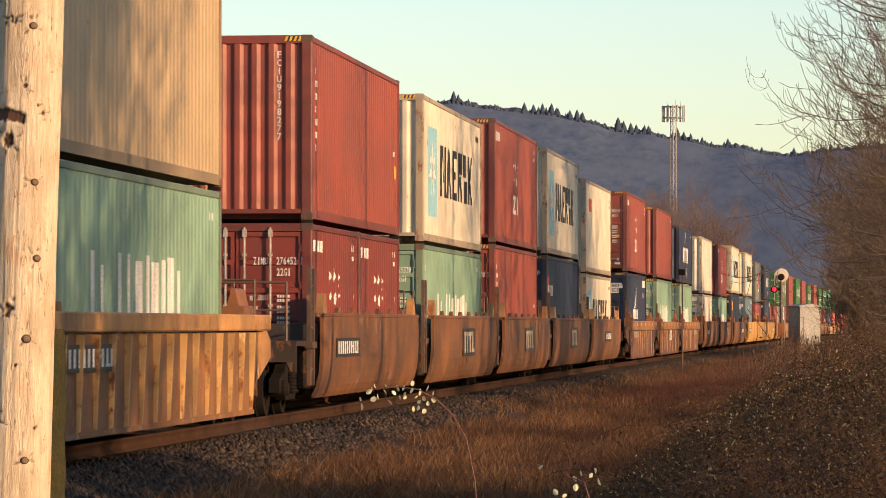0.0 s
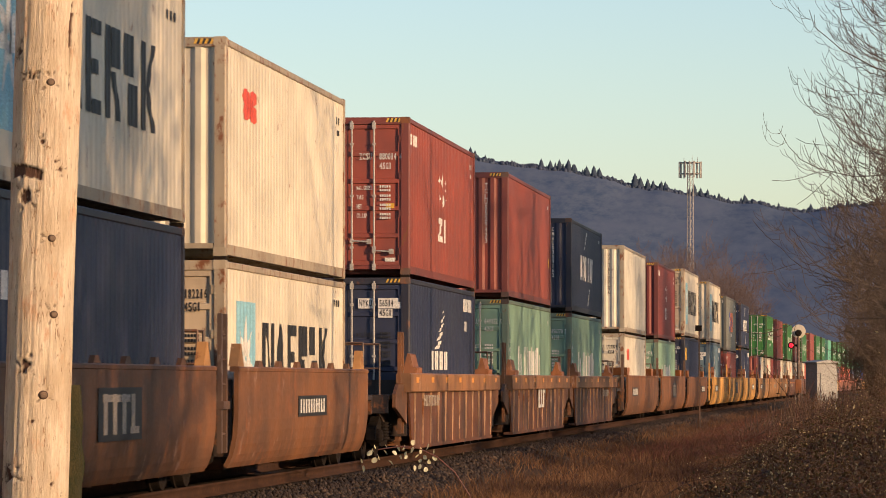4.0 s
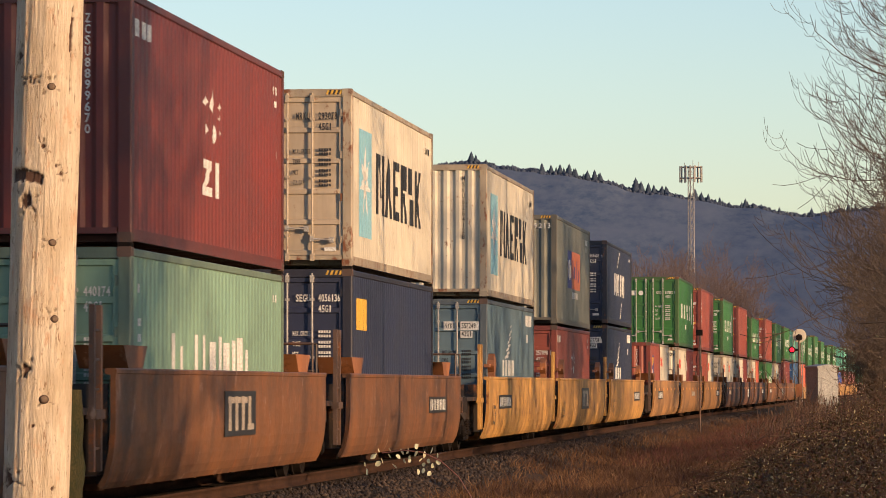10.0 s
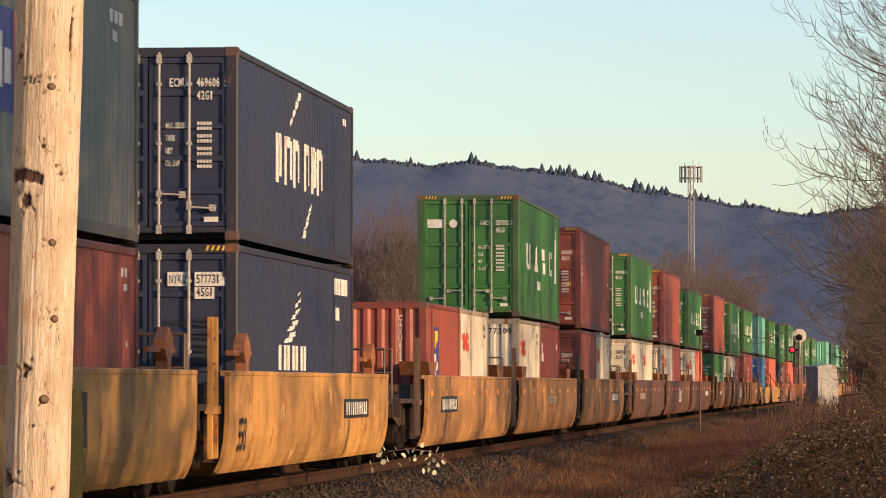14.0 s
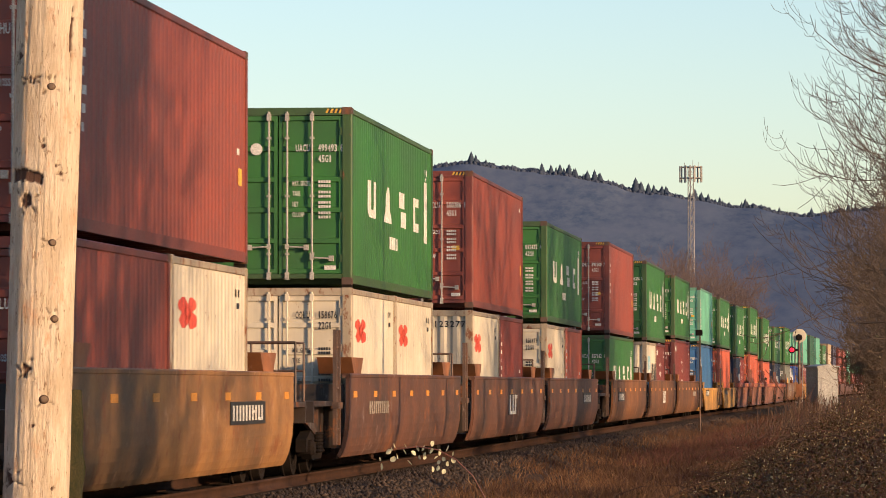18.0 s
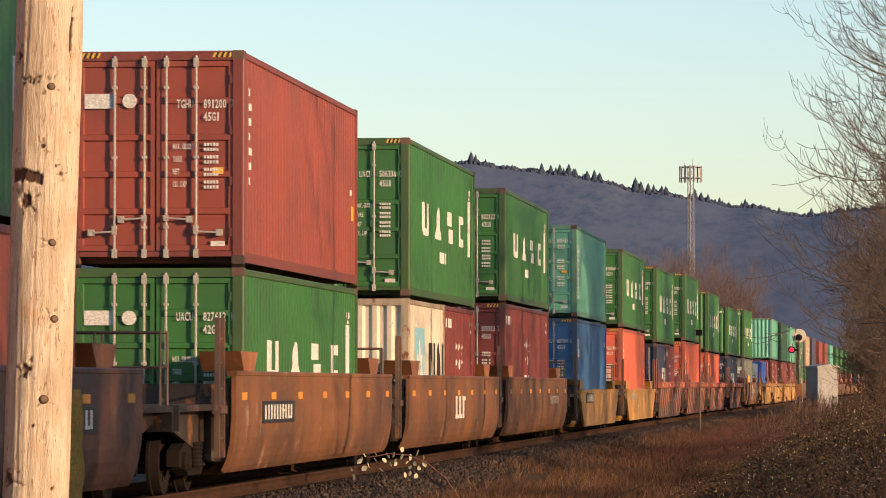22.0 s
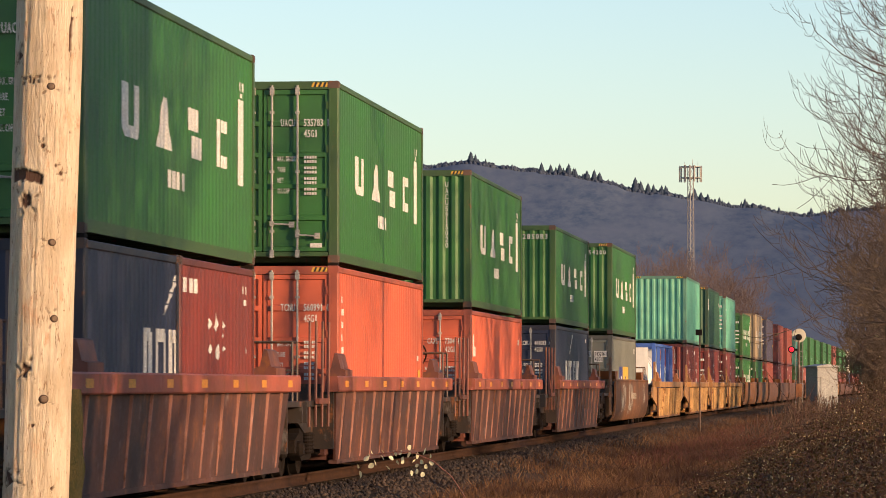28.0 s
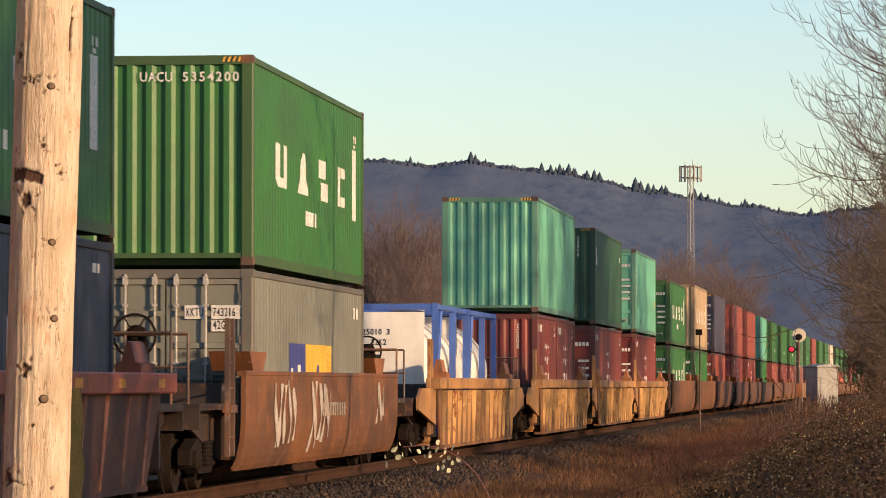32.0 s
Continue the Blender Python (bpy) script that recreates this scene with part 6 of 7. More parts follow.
def wounds(v):
    """How deep the dark hollows go at each point of the shaft, 0 to 1."""
    t = np.degrees(np.arctan2(v[:, 1], v[:, 0])) - FACE
    t = (t + 180) % 360 - 180
    s, z = np.radians(t) * 0.153, v[:, 2]
    wob = np.array([noise.noise((a * 45, c * 45, 3.0)) for a, c in zip(s, z)])
    wob2 = np.array([noise.noise((a * 120, c * 60, 8.0)) for a, c in zip(s, z)])
    out = np.zeros(len(v))
    rng = random.Random(6)
    for a, kz, k, disc in SCARS:
        a0 = math.radians(a) * 0.153
        spots = [] if disc else [(0, 0, 0.020 * k, 0.026 * k)]
        for ds, dz, ws, wz in spots:
            q = ((s - a0 - ds) / ws) ** 2 + ((z - kz - dz) / wz) ** 2
            out = np.maximum(out, np.clip(1.25 - q + 1.1 * wob + 0.8 * wob2, 0, 1) * (q < 5))
        for i in range(4 if k > 0.5 else 1):
            w = 2 * math.pi * (i + rng.uniform(-0.4, 0.4)) / 4 + 0.9
            d, ln, wd = rng.uniform(0.030, 0.048) * k, rng.uniform(0.010, 0.026) * k, rng.uniform(0.005, 0.010)
            along = (s - a0) * math.cos(w) + (z - kz) * math.sin(w) - d
            across = (z - kz) * math.cos(w) - (s - a0) * math.sin(w)
            q = (along / ln) ** 2 + (across / wd) ** 2
            out = np.maximum(out, 0.62 * np.clip(1.2 - q + 1.3 * wob + 0.5 * wob2, 0, 1) * (q < 4))
    # the broad gash, arched
    a0, a1 = math.radians(-84) * 0.153, math.radians(-4) * 0.153
    k = np.clip((s - a0) / (a1 - a0), 0, 1)
    mid = 2.905 + 0.014 * np.sin(k * math.pi) - 0.012 * k
    q = ((z - mid) / (0.031 - 0.008 * k)) ** 2
    inside = (s > a0) & (s < a1 + 0.012 * wob)
    out = np.maximum(out, np.clip((1.5 - q + 0.8 * wob + 0.7 * wob2) * 1.5, 0, 1) * inside)
    # a split down the lit edge near the top
    mid = 0.128 - 0.10 * np.clip(3.72 - z, 0, 0.14) + 0.006 * wob
    inside = (z > 3.30) & (z < 3.72)
    out = np.maximum(out, np.clip(1.6 - ((s - mid) / (0.004 + 0.007 * (z > 3.5) * (z < 3.66))) ** 2, 0, 1) * inside)
    return out


m, nt, b = material("weathered_pole_wood", 0.8)
grain = ramp(nt, noise_node(nt, coords(nt, (30, 30, 2.2), False), 2.2, 8, 0.78), 0.3, 0.72)
patch = ramp(nt, noise_node(nt, coords(nt, (5, 5, 1.6), False), 1.8, 6, 0.65), 0.42, 0.62)


def thread(vec, scale, wide, keep_lo, keep_hi):
    """Thin wandering lines, broken off by a second noise."""
    n = noise_node(nt, vec, scale, 3, 0.55)
    sub = nt.nodes.new("ShaderNodeMath")
    sub.operation = "SUBTRACT"
    sub.inputs[1].default_value = 0.5
    nt.links.new(n, sub.inputs[0])
    ab = nt.nodes.new("ShaderNodeMath")
    ab.operation = "ABSOLUTE"
    nt.links.new(sub.outputs[0], ab.inputs[0])
    line = ramp(nt, ab.outputs[0], wide, wide * 0.35)
    keep = ramp(nt, noise_node(nt, coords(nt, (14, 14, 5), False), 2.0, 4, 0.6), keep_lo, keep_hi)
    mul = nt.nodes.new("ShaderNodeMath")
    mul.operation = "MULTIPLY"
    nt.links.new(line, mul.inputs[0])
    nt.links.new(keep, mul.inputs[1])
    return mul.outputs[0]


crack = thread(coords(nt, (34, 34, 3.2), False), 1.6, 0.022, 0.50, 0.60)
fleck = ramp(nt, noise_node(nt, coords(nt, (26, 26, 9), False), 1.8, 6, 0.72), 0.69, 0.72)
warm = ramp(nt, noise_node(nt, coords(nt, (9, 9, 4), False), 1.7, 5, 0.7), 0.56, 0.70)
col = mix(nt, grain, (0.64, 0.50, 0.34), (0.90, 0.79, 0.63))
col = mix(nt, patch, col, (0.60, 0.47, 0.32))
col = mix(nt, warm, col, (0.66, 0.42, 0.26))
col = mix(nt, crack, col, (0.34, 0.21, 0.12))
col = mix(nt, fleck, col, (0.15, 0.06, 0.03))
att = nt.nodes.new("ShaderNodeAttribute")
att.attribute_name = "wound"
col = mix(nt, ramp(nt, att.outputs["Fac"], 0.2, 0.9), col, (0.10, 0.045, 0.026))
nt.links.new(col, b.inputs["Base Color"])
bump(nt, b, grain, 0.9, 0.012)
POLEWOOD = m
pole = thing("utility_pole", pose(-3.926, 19.0, -0.55, 0.0, 1.5, 0), "weathered bare wooden utility pole with dark knots", "pole")
v, f = log_mesh("shaft", 0.156, 0.150, -0.3, 9.0, 3, 150, 60, (1.0, 4.2, 420))
deep = wounds(v)
rad = np.hypot(v[:, 0], v[:, 1])
v[:, :2] *= (1 - 0.012 * deep / rad)[:, None]
me = mesh_np("shaft", v, f, True)
me.attributes.new("wound", "FLOAT", "POINT").data.foreach_set("value", deep.astype(np.float32))
attach("shaft", me, POLEWOOD, pole)
KNOT = grainy("sawn_knot", (0.13, 0.085, 0.055), (0.25, 0.165, 0.10), 26, 0.8, bumps=0.4, dist=0.004)
KNOTRIM = grainy("dark_knot_rim", (0.07, 0.035, 0.02), (0.12, 0.06, 0.035), 26, 0.8, bumps=0.4, dist=0.004)
disc = Shape().lathe((-0.02, 0, 0), (0.010, 0, 0), [(0, 0.023), (0.7, 0.022), (0.95, 0.0185), (1, 0.015), (0.97, 0.009), (1, 0.004)], 16).mesh("knot", True)
rim = Shape().lathe((-0.02, 0, 0), (0.0045, 0, 0), [(0, 0.028), (0.8, 0.0275), (1, 0.024)], 16).mesh("knot_rim", True)
for a, z, k0, sawn in SCARS:
    if sawn:
        t = radians(a + FACE)
        r0 = 0.153
        at = pose(r0 * math.cos(t), r0 * math.sin(t), z, 0, 0, a + FACE) @ Matrix.Diagonal((1, 0.78 * k0, 0.68 * k0, 1))
        k = attach("knot", disc, KNOT, pole, at)
        attach("rim", rim, KNOTRIM, k)
MOSS = grainy("mossy_wood", (0.026, 0.030, 0.011), (0.065, 0.050, 0.022), 9.0, 0.95, bumps=0.8, dist=0.015)
post = thing("stump_post", pose(-3.945, 19.6, -0.6), "short mossy green wooden post behind the pole", "post")
attach("shaft", mesh_np("stump", *log_mesh("stump", 0.16, 0.155, -0.2, 1.96, 12, 28, 40), True), MOSS, post)

GALV = grainy("galvanised_steel", (0.27, 0.26, 0.25), (0.38, 0.36, 0.34), 0.6, 0.55, bumps=0.05, dist=0.002)
tower = thing("radio_mast", pose(-25.6, 600.0, -0.6), "tall grey lattice radio mast with panel antennas", "mast")
H = 34.0
legs = [(0.62 * math.cos(a), 0.62 * math.sin(a)) for a in (0.5, 2.6, 4.7)]
for lx, ly in legs:
    attach("leg", Shape().tube((lx, ly, 0), (lx * 0.75, ly * 0.75, H), 0.09, 0.07, 6).mesh("leg"), GALV, tower)
lace = Shape()
for i in range(30):
    z0, z1 = H * i / 30, H * (i + 1) / 30
    k0, k1 = 1 - 0.25 * i / 30, 1 - 0.25 * (i + 1) / 30
    for j in range(3):
        p, q = legs[j], legs[(j + 1) % 3]
        lace.tube((p[0] * k0, p[1] * k0, z0), (q[0] * k1, q[1] * k1, z1), 0.04, sides=4, caps=False)
        lace.tube((p[0] * k1, p[1] * k1, z1), (q[0] * k1, q[1] * k1, z1), 0.035, sides=4, caps=False)
attach("lacing", lace.mesh("lacing"), GALV, tower)
ring = Shape()
for z in (32.3, 33.9):
    for i in range(12):
        a, c = 2 * math.pi * i / 12, 2 * math.pi * (i + 1) / 12
        ring.tube((1.55 * math.cos(a), 1.55 * math.sin(a), z), (1.55 * math.cos(c), 1.55 * math.sin(c), z), 0.07, sides=5, caps=False)
for i in range(3):
    a = 0.5 + 2.1 * i
    for z in (32.3, 33.9):
        ring.tube((0, 0, z), (1.55 * math.cos(a), 1.55 * math.sin(a), z), 0.07, sides=5)
tagged(attach("platform", ring.mesh("platform"), GALV, tower), kind="stuff")
panel = Shape().box(-0.11, 0.11, -0.08, 0.08, 0, 2.4, 0.03).mesh("antenna_panel")
for i in range(9):
    a = 2 * math.pi * (i // 3) / 3 + 0.5 + 0.42 * (i % 3 - 1)
    attach("antenna_panel", panel, GALV, tower, pose(1.62 * math.cos(a), 1.62 * math.sin(a), 31.7, 0, 0, math.degrees(a) + 90))
for x, top in ((0.3, 35.0), (1.1, 34.7), (-0.9, 34.6)):
    attach("whip", Shape().tube((x, 0, 33.8), (x, 0, top), 0.05, 0.03, 5).mesh("whip"), GALV, tower)

sx, sy = -4.02, 244.0
signal = thing("railway_signal", pose(sx, sy, ground_z(sx, sy)), "trackside colour light signal showing red", "signal")
attach("mast", Shape().tube((0, 0, 0), (0, 0, 4.9), 0.10, 0.08, 8).box(-0.3, 0.3, -0.3, 0.3, 0, 0.3).mesh("mast"), CASTING, signal)
attach("target", Shape().lathe((0.02, -0.05, 4.85), (0.02, 0.02, 4.85), [(0, 0.36), (0.2, 0.41), (1, 0.41)], 28).mesh("target"), PAINT["cream"], signal, None, "round pale backing disc")
attach("target_housing", Shape().lathe((0.0, -0.35, 4.75), (0.0, -0.05, 4.75), [(0, 0.13), (0.8, 0.16), (1, 0.2)], 14).mesh("target_housing"), IRON, signal)
attach("lamp_case", Shape().lathe((-0.42, -0.30, 4.02), (-0.42, 0.05, 4.02), [(0, 0.18), (0.3, 0.21), (1, 0.21)], 20).mesh("lamp_case"), IRON, signal)
attach("arm", Shape().box(-0.42, 0.05, 0.0, 0.08, 3.95, 4.08).mesh("arm"), IRON, signal)
m, nt, b = material("red_lamp_glow", 0.3)
b.inputs["Base Color"].default_value = (0.6, 0.01, 0.03, 1)
b.inputs["Emission Color"].default_value = (1.0, 0.012, 0.03, 1)
b.inputs["Emission Strength"].default_value = 2.2
attach("lens", Shape().lathe((-0.42, -0.36, 4.02), (-0.42, -0.301, 4.02), [(0, 0.08), (0.5, 0.12), (1, 0.13)], 18).mesh("lens"), m, signal, None, "glowing red lens")
attach("case_box", Shape().box(-0.18, 0.18, -0.2, 0.2, 1.2, 2.0, 0.03).mesh("case_box"), RUST, signal)
rungs = Shape()
for i in range(12):
    rungs.tube((-0.2, 0.25, 0.6 + 0.3 * i), (0.2, 0.25, 0.6 + 0.3 * i), 0.02, sides=4)
for x in (-0.2, 0.2):
    rungs.tube((x, 0.25, 0), (x, 0.25, 4.6), 0.025, sides=4)
attach("ladder", rungs.mesh("ladder"), GALV, signal)

hx0, hy0 = -2.62, 240.0
hut = thing("signal_hut", pose(hx0, hy0, ground_z(hx0, hy0), 0, 0, 28), "small pale metal equipment hut beside the line", "hut")
SILVER = grainy("pale_sheet_metal", (0.19, 0.19, 0.19), (0.26, 0.26, 0.25), 1.5, 0.5, bumps=0.05, dist=0.002)
attach("body", Shape().box(-0.66, 0.66, -0.74, 0.74, 0.0, 2.95, 0.02).mesh("body"), SILVER, hut)
attach("roof", Shape().prism([(-0.76, 2.95), (0.76, 2.95), (0.76, 3.03), (0, 3.15), (-0.76, 3.03)], -0.84, 0.84).mesh("roof"), SILVER, hut)
attach("door", Shape().box(-0.45, 0.45, -0.77, -0.742, 0.15, 2.4).mesh("door"), SILVER, hut)
attach("handle", Shape().box(0.3, 0.36, -0.82, -0.77, 1.1, 1.3).mesh("handle"), IRON, hut)

marker = thing("marker_post", pose(-6.48, 160.0, ground_z(-6.48, 160.0)), "thin dark trackside post with a small plate", "post")
attach("stem", Shape().tube((0, 0, 0), (0, 0, 3.95), 0.032, 0.03, 6).mesh("stem"), CASTING, marker)
attach("plate", Shape().box(-0.16, 0.10, -0.05, -0.03, 3.75, 3.98).mesh("plate"), IRON, marker)


# ---- grass, brambles ----
def blades(count, seed, where, height, width, lean):
    rs = np.random.RandomState(seed)
    P = np.array([where(rs) for _ in range(count)])
    h = height * (0.45 + 0.9 * rs.rand(count))
    t = 2 * math.pi * rs.rand(count)
    side = np.stack([np.cos(t), 0.3 * np.sin(t), np.zeros(count)], 1) * (width * (0.6 + 0.8 * rs.rand(count)))[:, None]
    tip = np.stack([rs.randn(count) * lean, rs.randn(count) * lean, np.ones(count)], 1) * h[:, None]
    midp = P + tip * 0.55
    bend = np.stack([rs.randn(count) * lean, rs.randn(count) * lean, -0.1 * np.abs(rs.randn(count))], 1) * h[:, None]
    V = np.stack([P - side, P + side, midp + side * 0.7, midp - side * 0.7, P + tip + bend], 1)
    k = 5 * np.arange(count)[:, None]
    tri = np.concatenate([k + [0, 1, 2], k + [0, 2, 3], k + [3, 2, 4]])
    return mesh_np("grass", V.reshape(-1, 3), tri)


def verge(rs):
    y = 40 + 200 * rs.rand() ** 1.6
    x = track_x(y) + (2.7 if y < 80 else 2.1) + rs.rand() ** 0.8 * 8.5
    while noise.noise((x * 0.55, y * 0.25, 9.0)) < -0.22 + 0.5 * (rs.rand() - 0.5):
        y = 40 + 200 * rs.rand() ** 1.6
        x = track_x(y) + (2.7 if y < 80 else 2.1) + rs.rand() ** 0.8 * 8.5
    return (x, y, ground_z(x, y) - 0.02)


STRAW = leafy("dry_straw", [(0.24, 0.128, 0.056), (0.18, 0.088, 0.040), (0.30, 0.170, 0.078), (0.13, 0.060, 0.029), (0.10, 0.045, 0.023), (0.20, 0.100, 0.045)], 0.8, 0.3, patch=(0.062, 0.027, 0.015))
tagged(attach("dry_grass", blades(100000, 14, verge, 0.26, 0.009, 0.40), STRAW), "dry tawny winter grass beside the track", "grass", kind="stuff")
REDWEED = leafy("red_stems", [(0.15, 0.045, 0.035), (0.11, 0.04, 0.03), (0.18, 0.07, 0.045), (0.09, 0.05, 0.03)], 0.8, 0.2)


def weeds(rs):
    y = 95 + 150 * rs.rand()
    x = track_x(y) + 3.6 + rs.rand() * 5.0
    return (x, y, ground_z(x, y) - 0.02)


tagged(attach("red_weeds", blades(26000, 15, weeds, 0.34, 0.008, 0.35), REDWEED), "dark red dead weed stems", "weeds", kind="stuff")


def mound(x, y):
    """Height of the bramble thicket over the ground."""
    k = (x + 3.2 + 0.7 * noise.noise((y * 0.12, 3.0, 0.0))) / 3.6
    return max(0.0, min(1.0, k)) * (1.6 + 0.95 * noise.noise((x * 0.6, y * 0.14, 6.0)) + 0.35 * noise.noise((x * 2.2, y * 0.7, 2.0)))


rb = random.Random(77)
rsb = np.random.RandomState(78)
canes, leaf_p = [], []
for i in range(1700):
    y = 34 + 95 * rb.random() ** 1.3
    x = rb.uniform(-3.0, 2.0)
    h = mound(x, y)
    if h < 0.12:
        continue
    z = ground_z(x, y)
    p = Vector((x, y, z))
    d = Vector((rb.gauss(-0.25, 0.5), rb.gauss(0, 0.5), 1.0)).normalized()
    ln = h * rb.uniform(0.9, 2.0)
    for k in range(7):
        q = p + d * (ln / 7)
        canes.append((tuple(p), tuple(q), 0.0035, 0.003))
        d = (d + Vector((rb.gauss(-0.05, 0.22), rb.gauss(0, 0.22), -0.30))).normalized()
        p = q
        for _ in range(3 if k > 0 else 1):
            leaf_p.append((q.x + rb.gauss(0, 0.07), q.y + rb.gauss(0, 0.07), max(z + 0.03, q.z + rb.gauss(0, 0.07))))
for i in range(210000):
    y = 34 + 95 * rb.random() ** 1.3
    x = rb.uniform(-3.2, 2.2)
    h = mound(x, y)
    if h < 0.1:
        continue
    up = h * rb.random() ** 0.6
    # clumps with dark hollows between them
    if (noise.noise((x * 2.8, y * 0.9, up * 3.0)) < -0.02 or noise.noise((x * 1.1, y * 0.3, up * 1.6)) < -0.18) and rb.random() < 0.92:
        continue
    leaf_p.append((x, y, ground_z(x, y) + up))


for i in range(9000):
    y = 125 + 125 * rb.random()
    x = rb.uniform(-4.8 + 0.004 * (250 - y), 2.0)
    h = 1.7 * min(1.0, max(0.0, (x + 5.0) / 2.5)) * (0.7 + 0.5 * noise.noise((x * 0.5, y * 0.1, 8.0)))
    leaf_p.append((x, y, ground_z(x, y) + h * rb.random() ** 0.6))
    if i % 5 == 0:
        g = ground_z(x, y)
        canes.append(((x, y, g), (x + rb.gauss(0, 0.3), y + rb.gauss(0, 0.3), g + h * rb.uniform(0.7, 1.25)), 0.012, 0.008))


def leaves_mesh(name, points, size, rs):
    P = np.array(points)
    n = len(P)
    a = rs.randn(n, 3)
    a /= np.linalg.norm(a, axis=1)[:, None]
    c = np.cross(a, rs.randn(n, 3))
    c /= np.linalg.norm(c, axis=1)[:, None]
    s = (size * (0.6 + 0.8 * rs.rand(n)))[:, None]
    up = np.cross(a, c) * s * 0.18
    V = np.stack([P - a * s, P - a * s * 0.2 + c * s * 0.5 + up, P + a * s, P - a * s * 0.2 - c * s * 0.5 + up], 1)
    k = 4 * np.arange(n)[:, None]
    return mesh_np(name, V.reshape(-1, 3), np.concatenate([k + [0, 1, 2], k + [0, 2, 3]]))


# The rare pale last colour paints sun-caught specks among the leaves.
BRAMBLE = leafy("bramble_leaf", [(0.07, 0.047, 0.013), (0.075, 0.04, 0.013), (0.1, 0.037, 0.016), (0.062, 0.023, 0.012), (0.075, 0.053, 0.013), (0.114, 0.052, 0.019), (0.058, 0.03, 0.015), (0.07, 0.032, 0.013), (0.087, 0.039, 0.016), (0.062, 0.047, 0.012), (0.049, 0.03, 0.011), (0.083, 0.044, 0.015), (0.07, 0.049, 0.013), (0.125, 0.078, 0.023), (0.079, 0.039, 0.016), (0.062, 0.034, 0.013), (0.091, 0.047, 0.017), (0.058, 0.04, 0.011), (0.44, 0.36, 0.18)], 0.7, 0.25, 0.045)
CANES = leafy("brown_cane", [(0.075, 0.040, 0.024), (0.055, 0.030, 0.019), (0.085, 0.036, 0.026), (0.12, 0.07, 0.042), (0.045, 0.026, 0.018)], 0.8, 0.0)
thicket = thing("bramble_thicket", None, "tangled bramble thicket with dark olive and reddish leaves", "bramble", kind="stuff")
attach("canes", tubes_mesh("canes", canes, 3), CANES, thicket)
attach("leaves", leaves_mesh("leaves", leaf_p, 0.019, rsb), BRAMBLE, thicket)

# a hedge of scrub out of sight beside the verge, which keeps most of the low sun off the ground
hedge_p = []
for i in range(17000):
    y = 23 + 97 * rb.random()
    x = rb.uniform(2.6, 6.0)
    h = (3.2 if y < 66 else 1.6) + 0.8 * noise.noise((x * 0.25, y * 0.13, 11.0)) + 0.6 * noise.noise((x * 0.6, y * 0.5, 2.0))
    h *= min(1.0, (x - 2.2) / 1.2)
    # breaks in the hedge let low sun through
    if noise.noise((y * 0.16, 5.0, 0.0)) > 0.16 and rb.random() < 0.85:
        continue
    hedge_p.append((x, y, ground_z(x, y) + h * rb.random() ** 0.7))
hedge = thing("scrub_hedge", None, "tangled winter scrub along the verge", "scrub", kind="stuff")
attach("leaves", leaves_mesh("hedge_leaves", hedge_p, 0.085, rsb), BRAMBLE, hedge)

# single bramble shoots nearer the camera; the first one sways
# Sunlight on these leaves is put into their pale base colours.
PALELEAF = leafy("pale_lit_leaf", [(0.72, 0.70, 0.52), (0.76, 0.74, 0.58), (0.60, 0.58, 0.38), (0.34, 0.35, 0.14)], 0.4, 0.35)
CANE = grainy("red_cane", (0.13, 0.045, 0.035), (0.20, 0.075, 0.05), 8, 0.6, bumps=0.1, dist=0.002)


def leaf_mesh():
    v = [(0, -0.020, 0), (0.011, -0.012, 0.003), (0.0155, 0.001, 0.004), (0.011, 0.013, 0.003), (0, 0.021, 0), (-0.011, 0.013, 0.003), (-0.0155, 0.001, 0.004), (-0.011, -0.012, 0.003), (0, 0, -0.001)]
    return mesh_of("leaf", v, [(i, (i + 1) % 8, 8) for i in range(8)])


LEAF = leaf_mesh()


def shoot(name, base, pts, leaves, label, seed):
    rng = random.Random(seed)
    ob = thing(name, pose(*base), label, "bramble")
    attach("cane", tubes_mesh("cane", [(p, q, 0.0035, 0.003) for p, q in zip(pts, pts[1:])], 5), CANE, ob)
    for x, y, z, k in leaves:
        attach("leaf", LEAF, PALELEAF, ob, pose(x, y, z, rng.uniform(40, 120), rng.uniform(-60, 60), rng.uniform(0, 360)) @ Matrix.Diagonal((0.8 * k, 0.8 * k, 0.8 * k, 1)))
    return ob


U = 20.0 / 7257.0
spray_at = (-(1534 - 850) * U, 20.0, ground_z(-(1534 - 850) * U, 20.0) - 0.02)
PX0 = 682 + (1.38 - spray_at[2]) / U


def spot(px, py):
    return ((px - 850) * U, 0.0, -(py - PX0) * U)


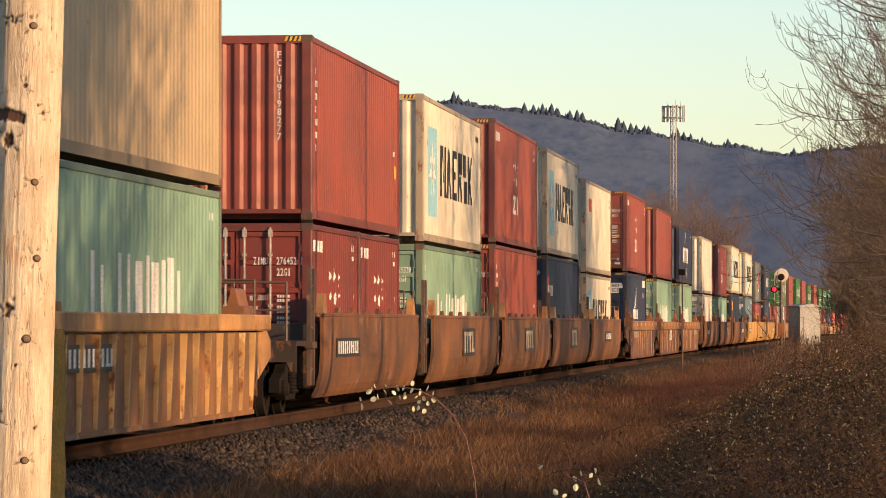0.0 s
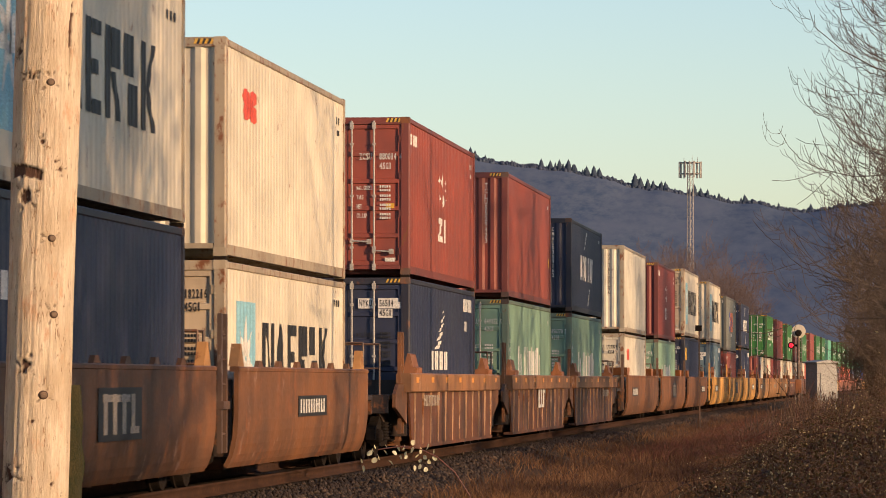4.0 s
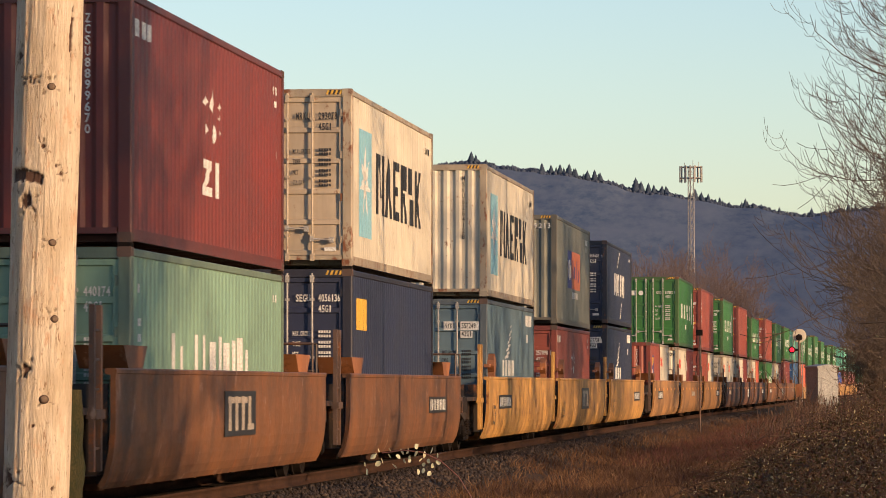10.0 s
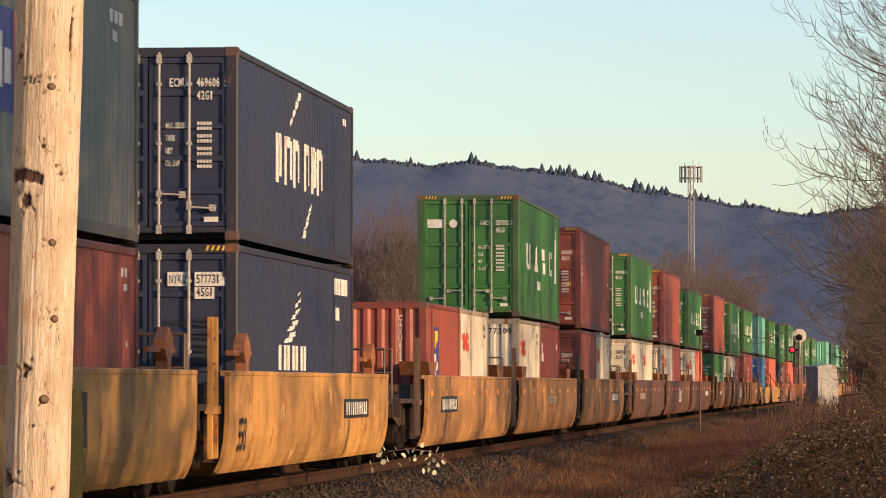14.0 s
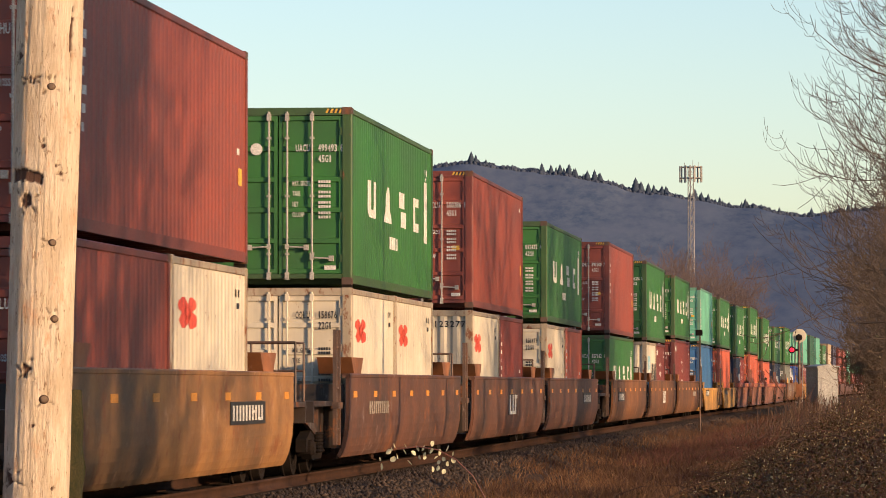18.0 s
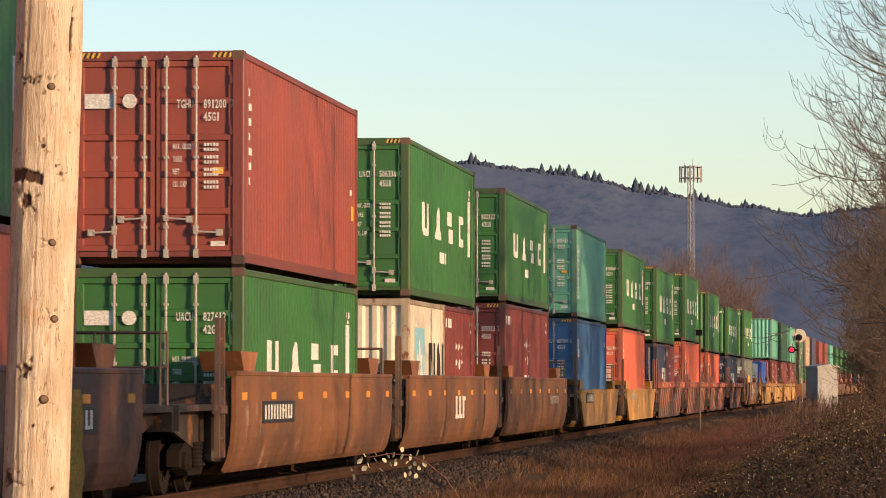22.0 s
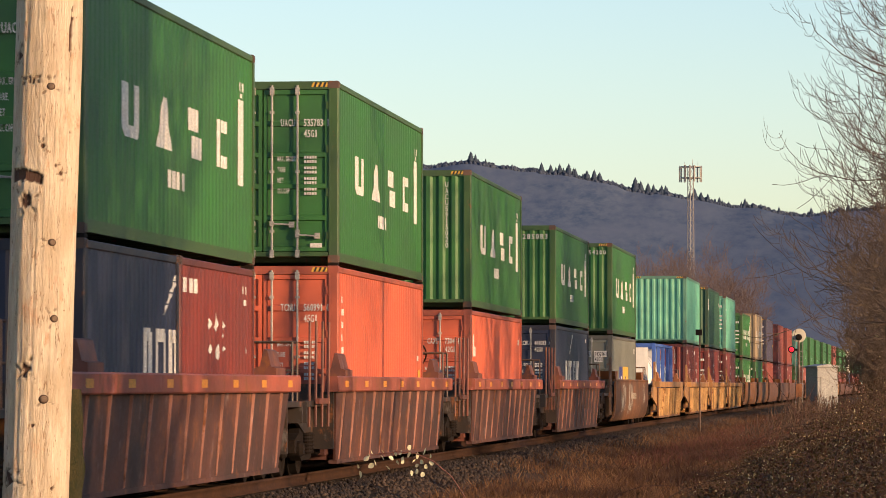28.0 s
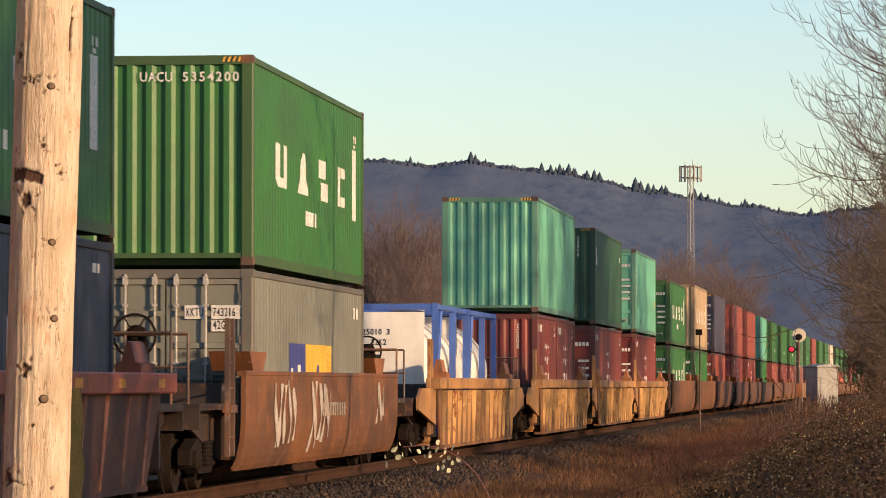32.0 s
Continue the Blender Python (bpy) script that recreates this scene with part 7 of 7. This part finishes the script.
cane_pts = [spot(850, PX0), spot(862, 1200), spot(858, 1050), spot(846, 960), spot(826, 885), spot(800, 845), spot(768, 818), spot(735, 803), spot(700, 800), spot(662, 806)]
rl = random.Random(3)
spray = [(*spot(x + rl.uniform(-4, 4), y + rl.uniform(-4, 4)), rl.uniform(0.7, 1.15)) for x, y in (
    (636, 826), (652, 806), (661, 798), (678, 797), (690, 812), (668, 818), (706, 800), (716, 812), (724, 797), (736, 806), (745, 815), (748, 800), (700, 822), (738, 832), (726, 840), (748, 842), (684, 826), (630, 838), (645, 815), (672, 808), (695, 806), (712, 820), (730, 813), (757, 809), (765, 818), (741, 824), (656, 826), (720, 806), (755, 830))]
spray = [(x, y + rl.uniform(-0.05, 0.05), z, k) for x, y, z, k in spray]
SPRAY = shoot("bramble_shoot", spray_at, cane_pts, spray, "arching red bramble cane with sunlit pale leaves", 4)
low_at = (-(1534 - 1040) * U, 20.0, ground_z(-(1534 - 1040) * U, 20.0) - 0.02)
PX1 = 682 + (1.38 - low_at[2]) / U
pts2 = [((x - 1040) * U, 0.0, -(y - PX1) * U) for x, y in ((1091, PX1), (1097, 1200), (1091, 1060), (1081, 1010), (1066, 960), (1035, 950))]
low = [((x - 1040) * U, rl.uniform(-0.04, 0.04), -(y - PX1) * U, rl.uniform(0.8, 1.3)) for x, y in ((1016, 978), (1031, 985), (1049, 955), (1061, 945), (1051, 970), (1079, 948), (1093, 960), (1086, 940), (989, 935))]
shoot("bramble_shoot", low_at, pts2, low, "low bramble cane with pale sunlit leaves", 6)


# ---- what moves ----
def motions():
    """The train rolls towards the camera and past it; its wheels turn; a bramble shoot sways."""
    times = [2.0 * i for i in range(17)]
    for ob, s, z in MOVING:
        walk(ob, [(t, on_track(s, t, z)) for t in times])
    for w, y in TURNING:
        rows = []
        for i in range(32 * FPS + 1):
            t = i / FPS
            rows.append((t, pose(0, y, WHEEL_R, math.degrees(travel(t) / WHEEL_R) % 360.0)))
        walk(w, rows)
    sway = [(0, 36), (1, -2), (2, 12), (3, 30), (3.5, 16), (4.5, 4), (5.5, -3), (6, 0), (7, 7), (8, -8), (9, 27), (10, 12), (11, 12), (12, 2), (13, 10), (14, 22),
            (14.5, 12), (15.5, 30), (16.5, 52), (17, 57), (18, 40), (19, 42), (20, 12), (21, -3), (22, -13), (23, -13), (24, 4), (25, 4), (25.5, 19), (26.5, 8), (27.5, 2), (28, 0), (29, -8), (30, -6), (30.5, 30), (31, 66), (32, 50)]
    walk(SPRAY, [(t, pose(*spray_at, 0, d / 580.0 * 57.3, 0)) for t, d in sway])


motions()
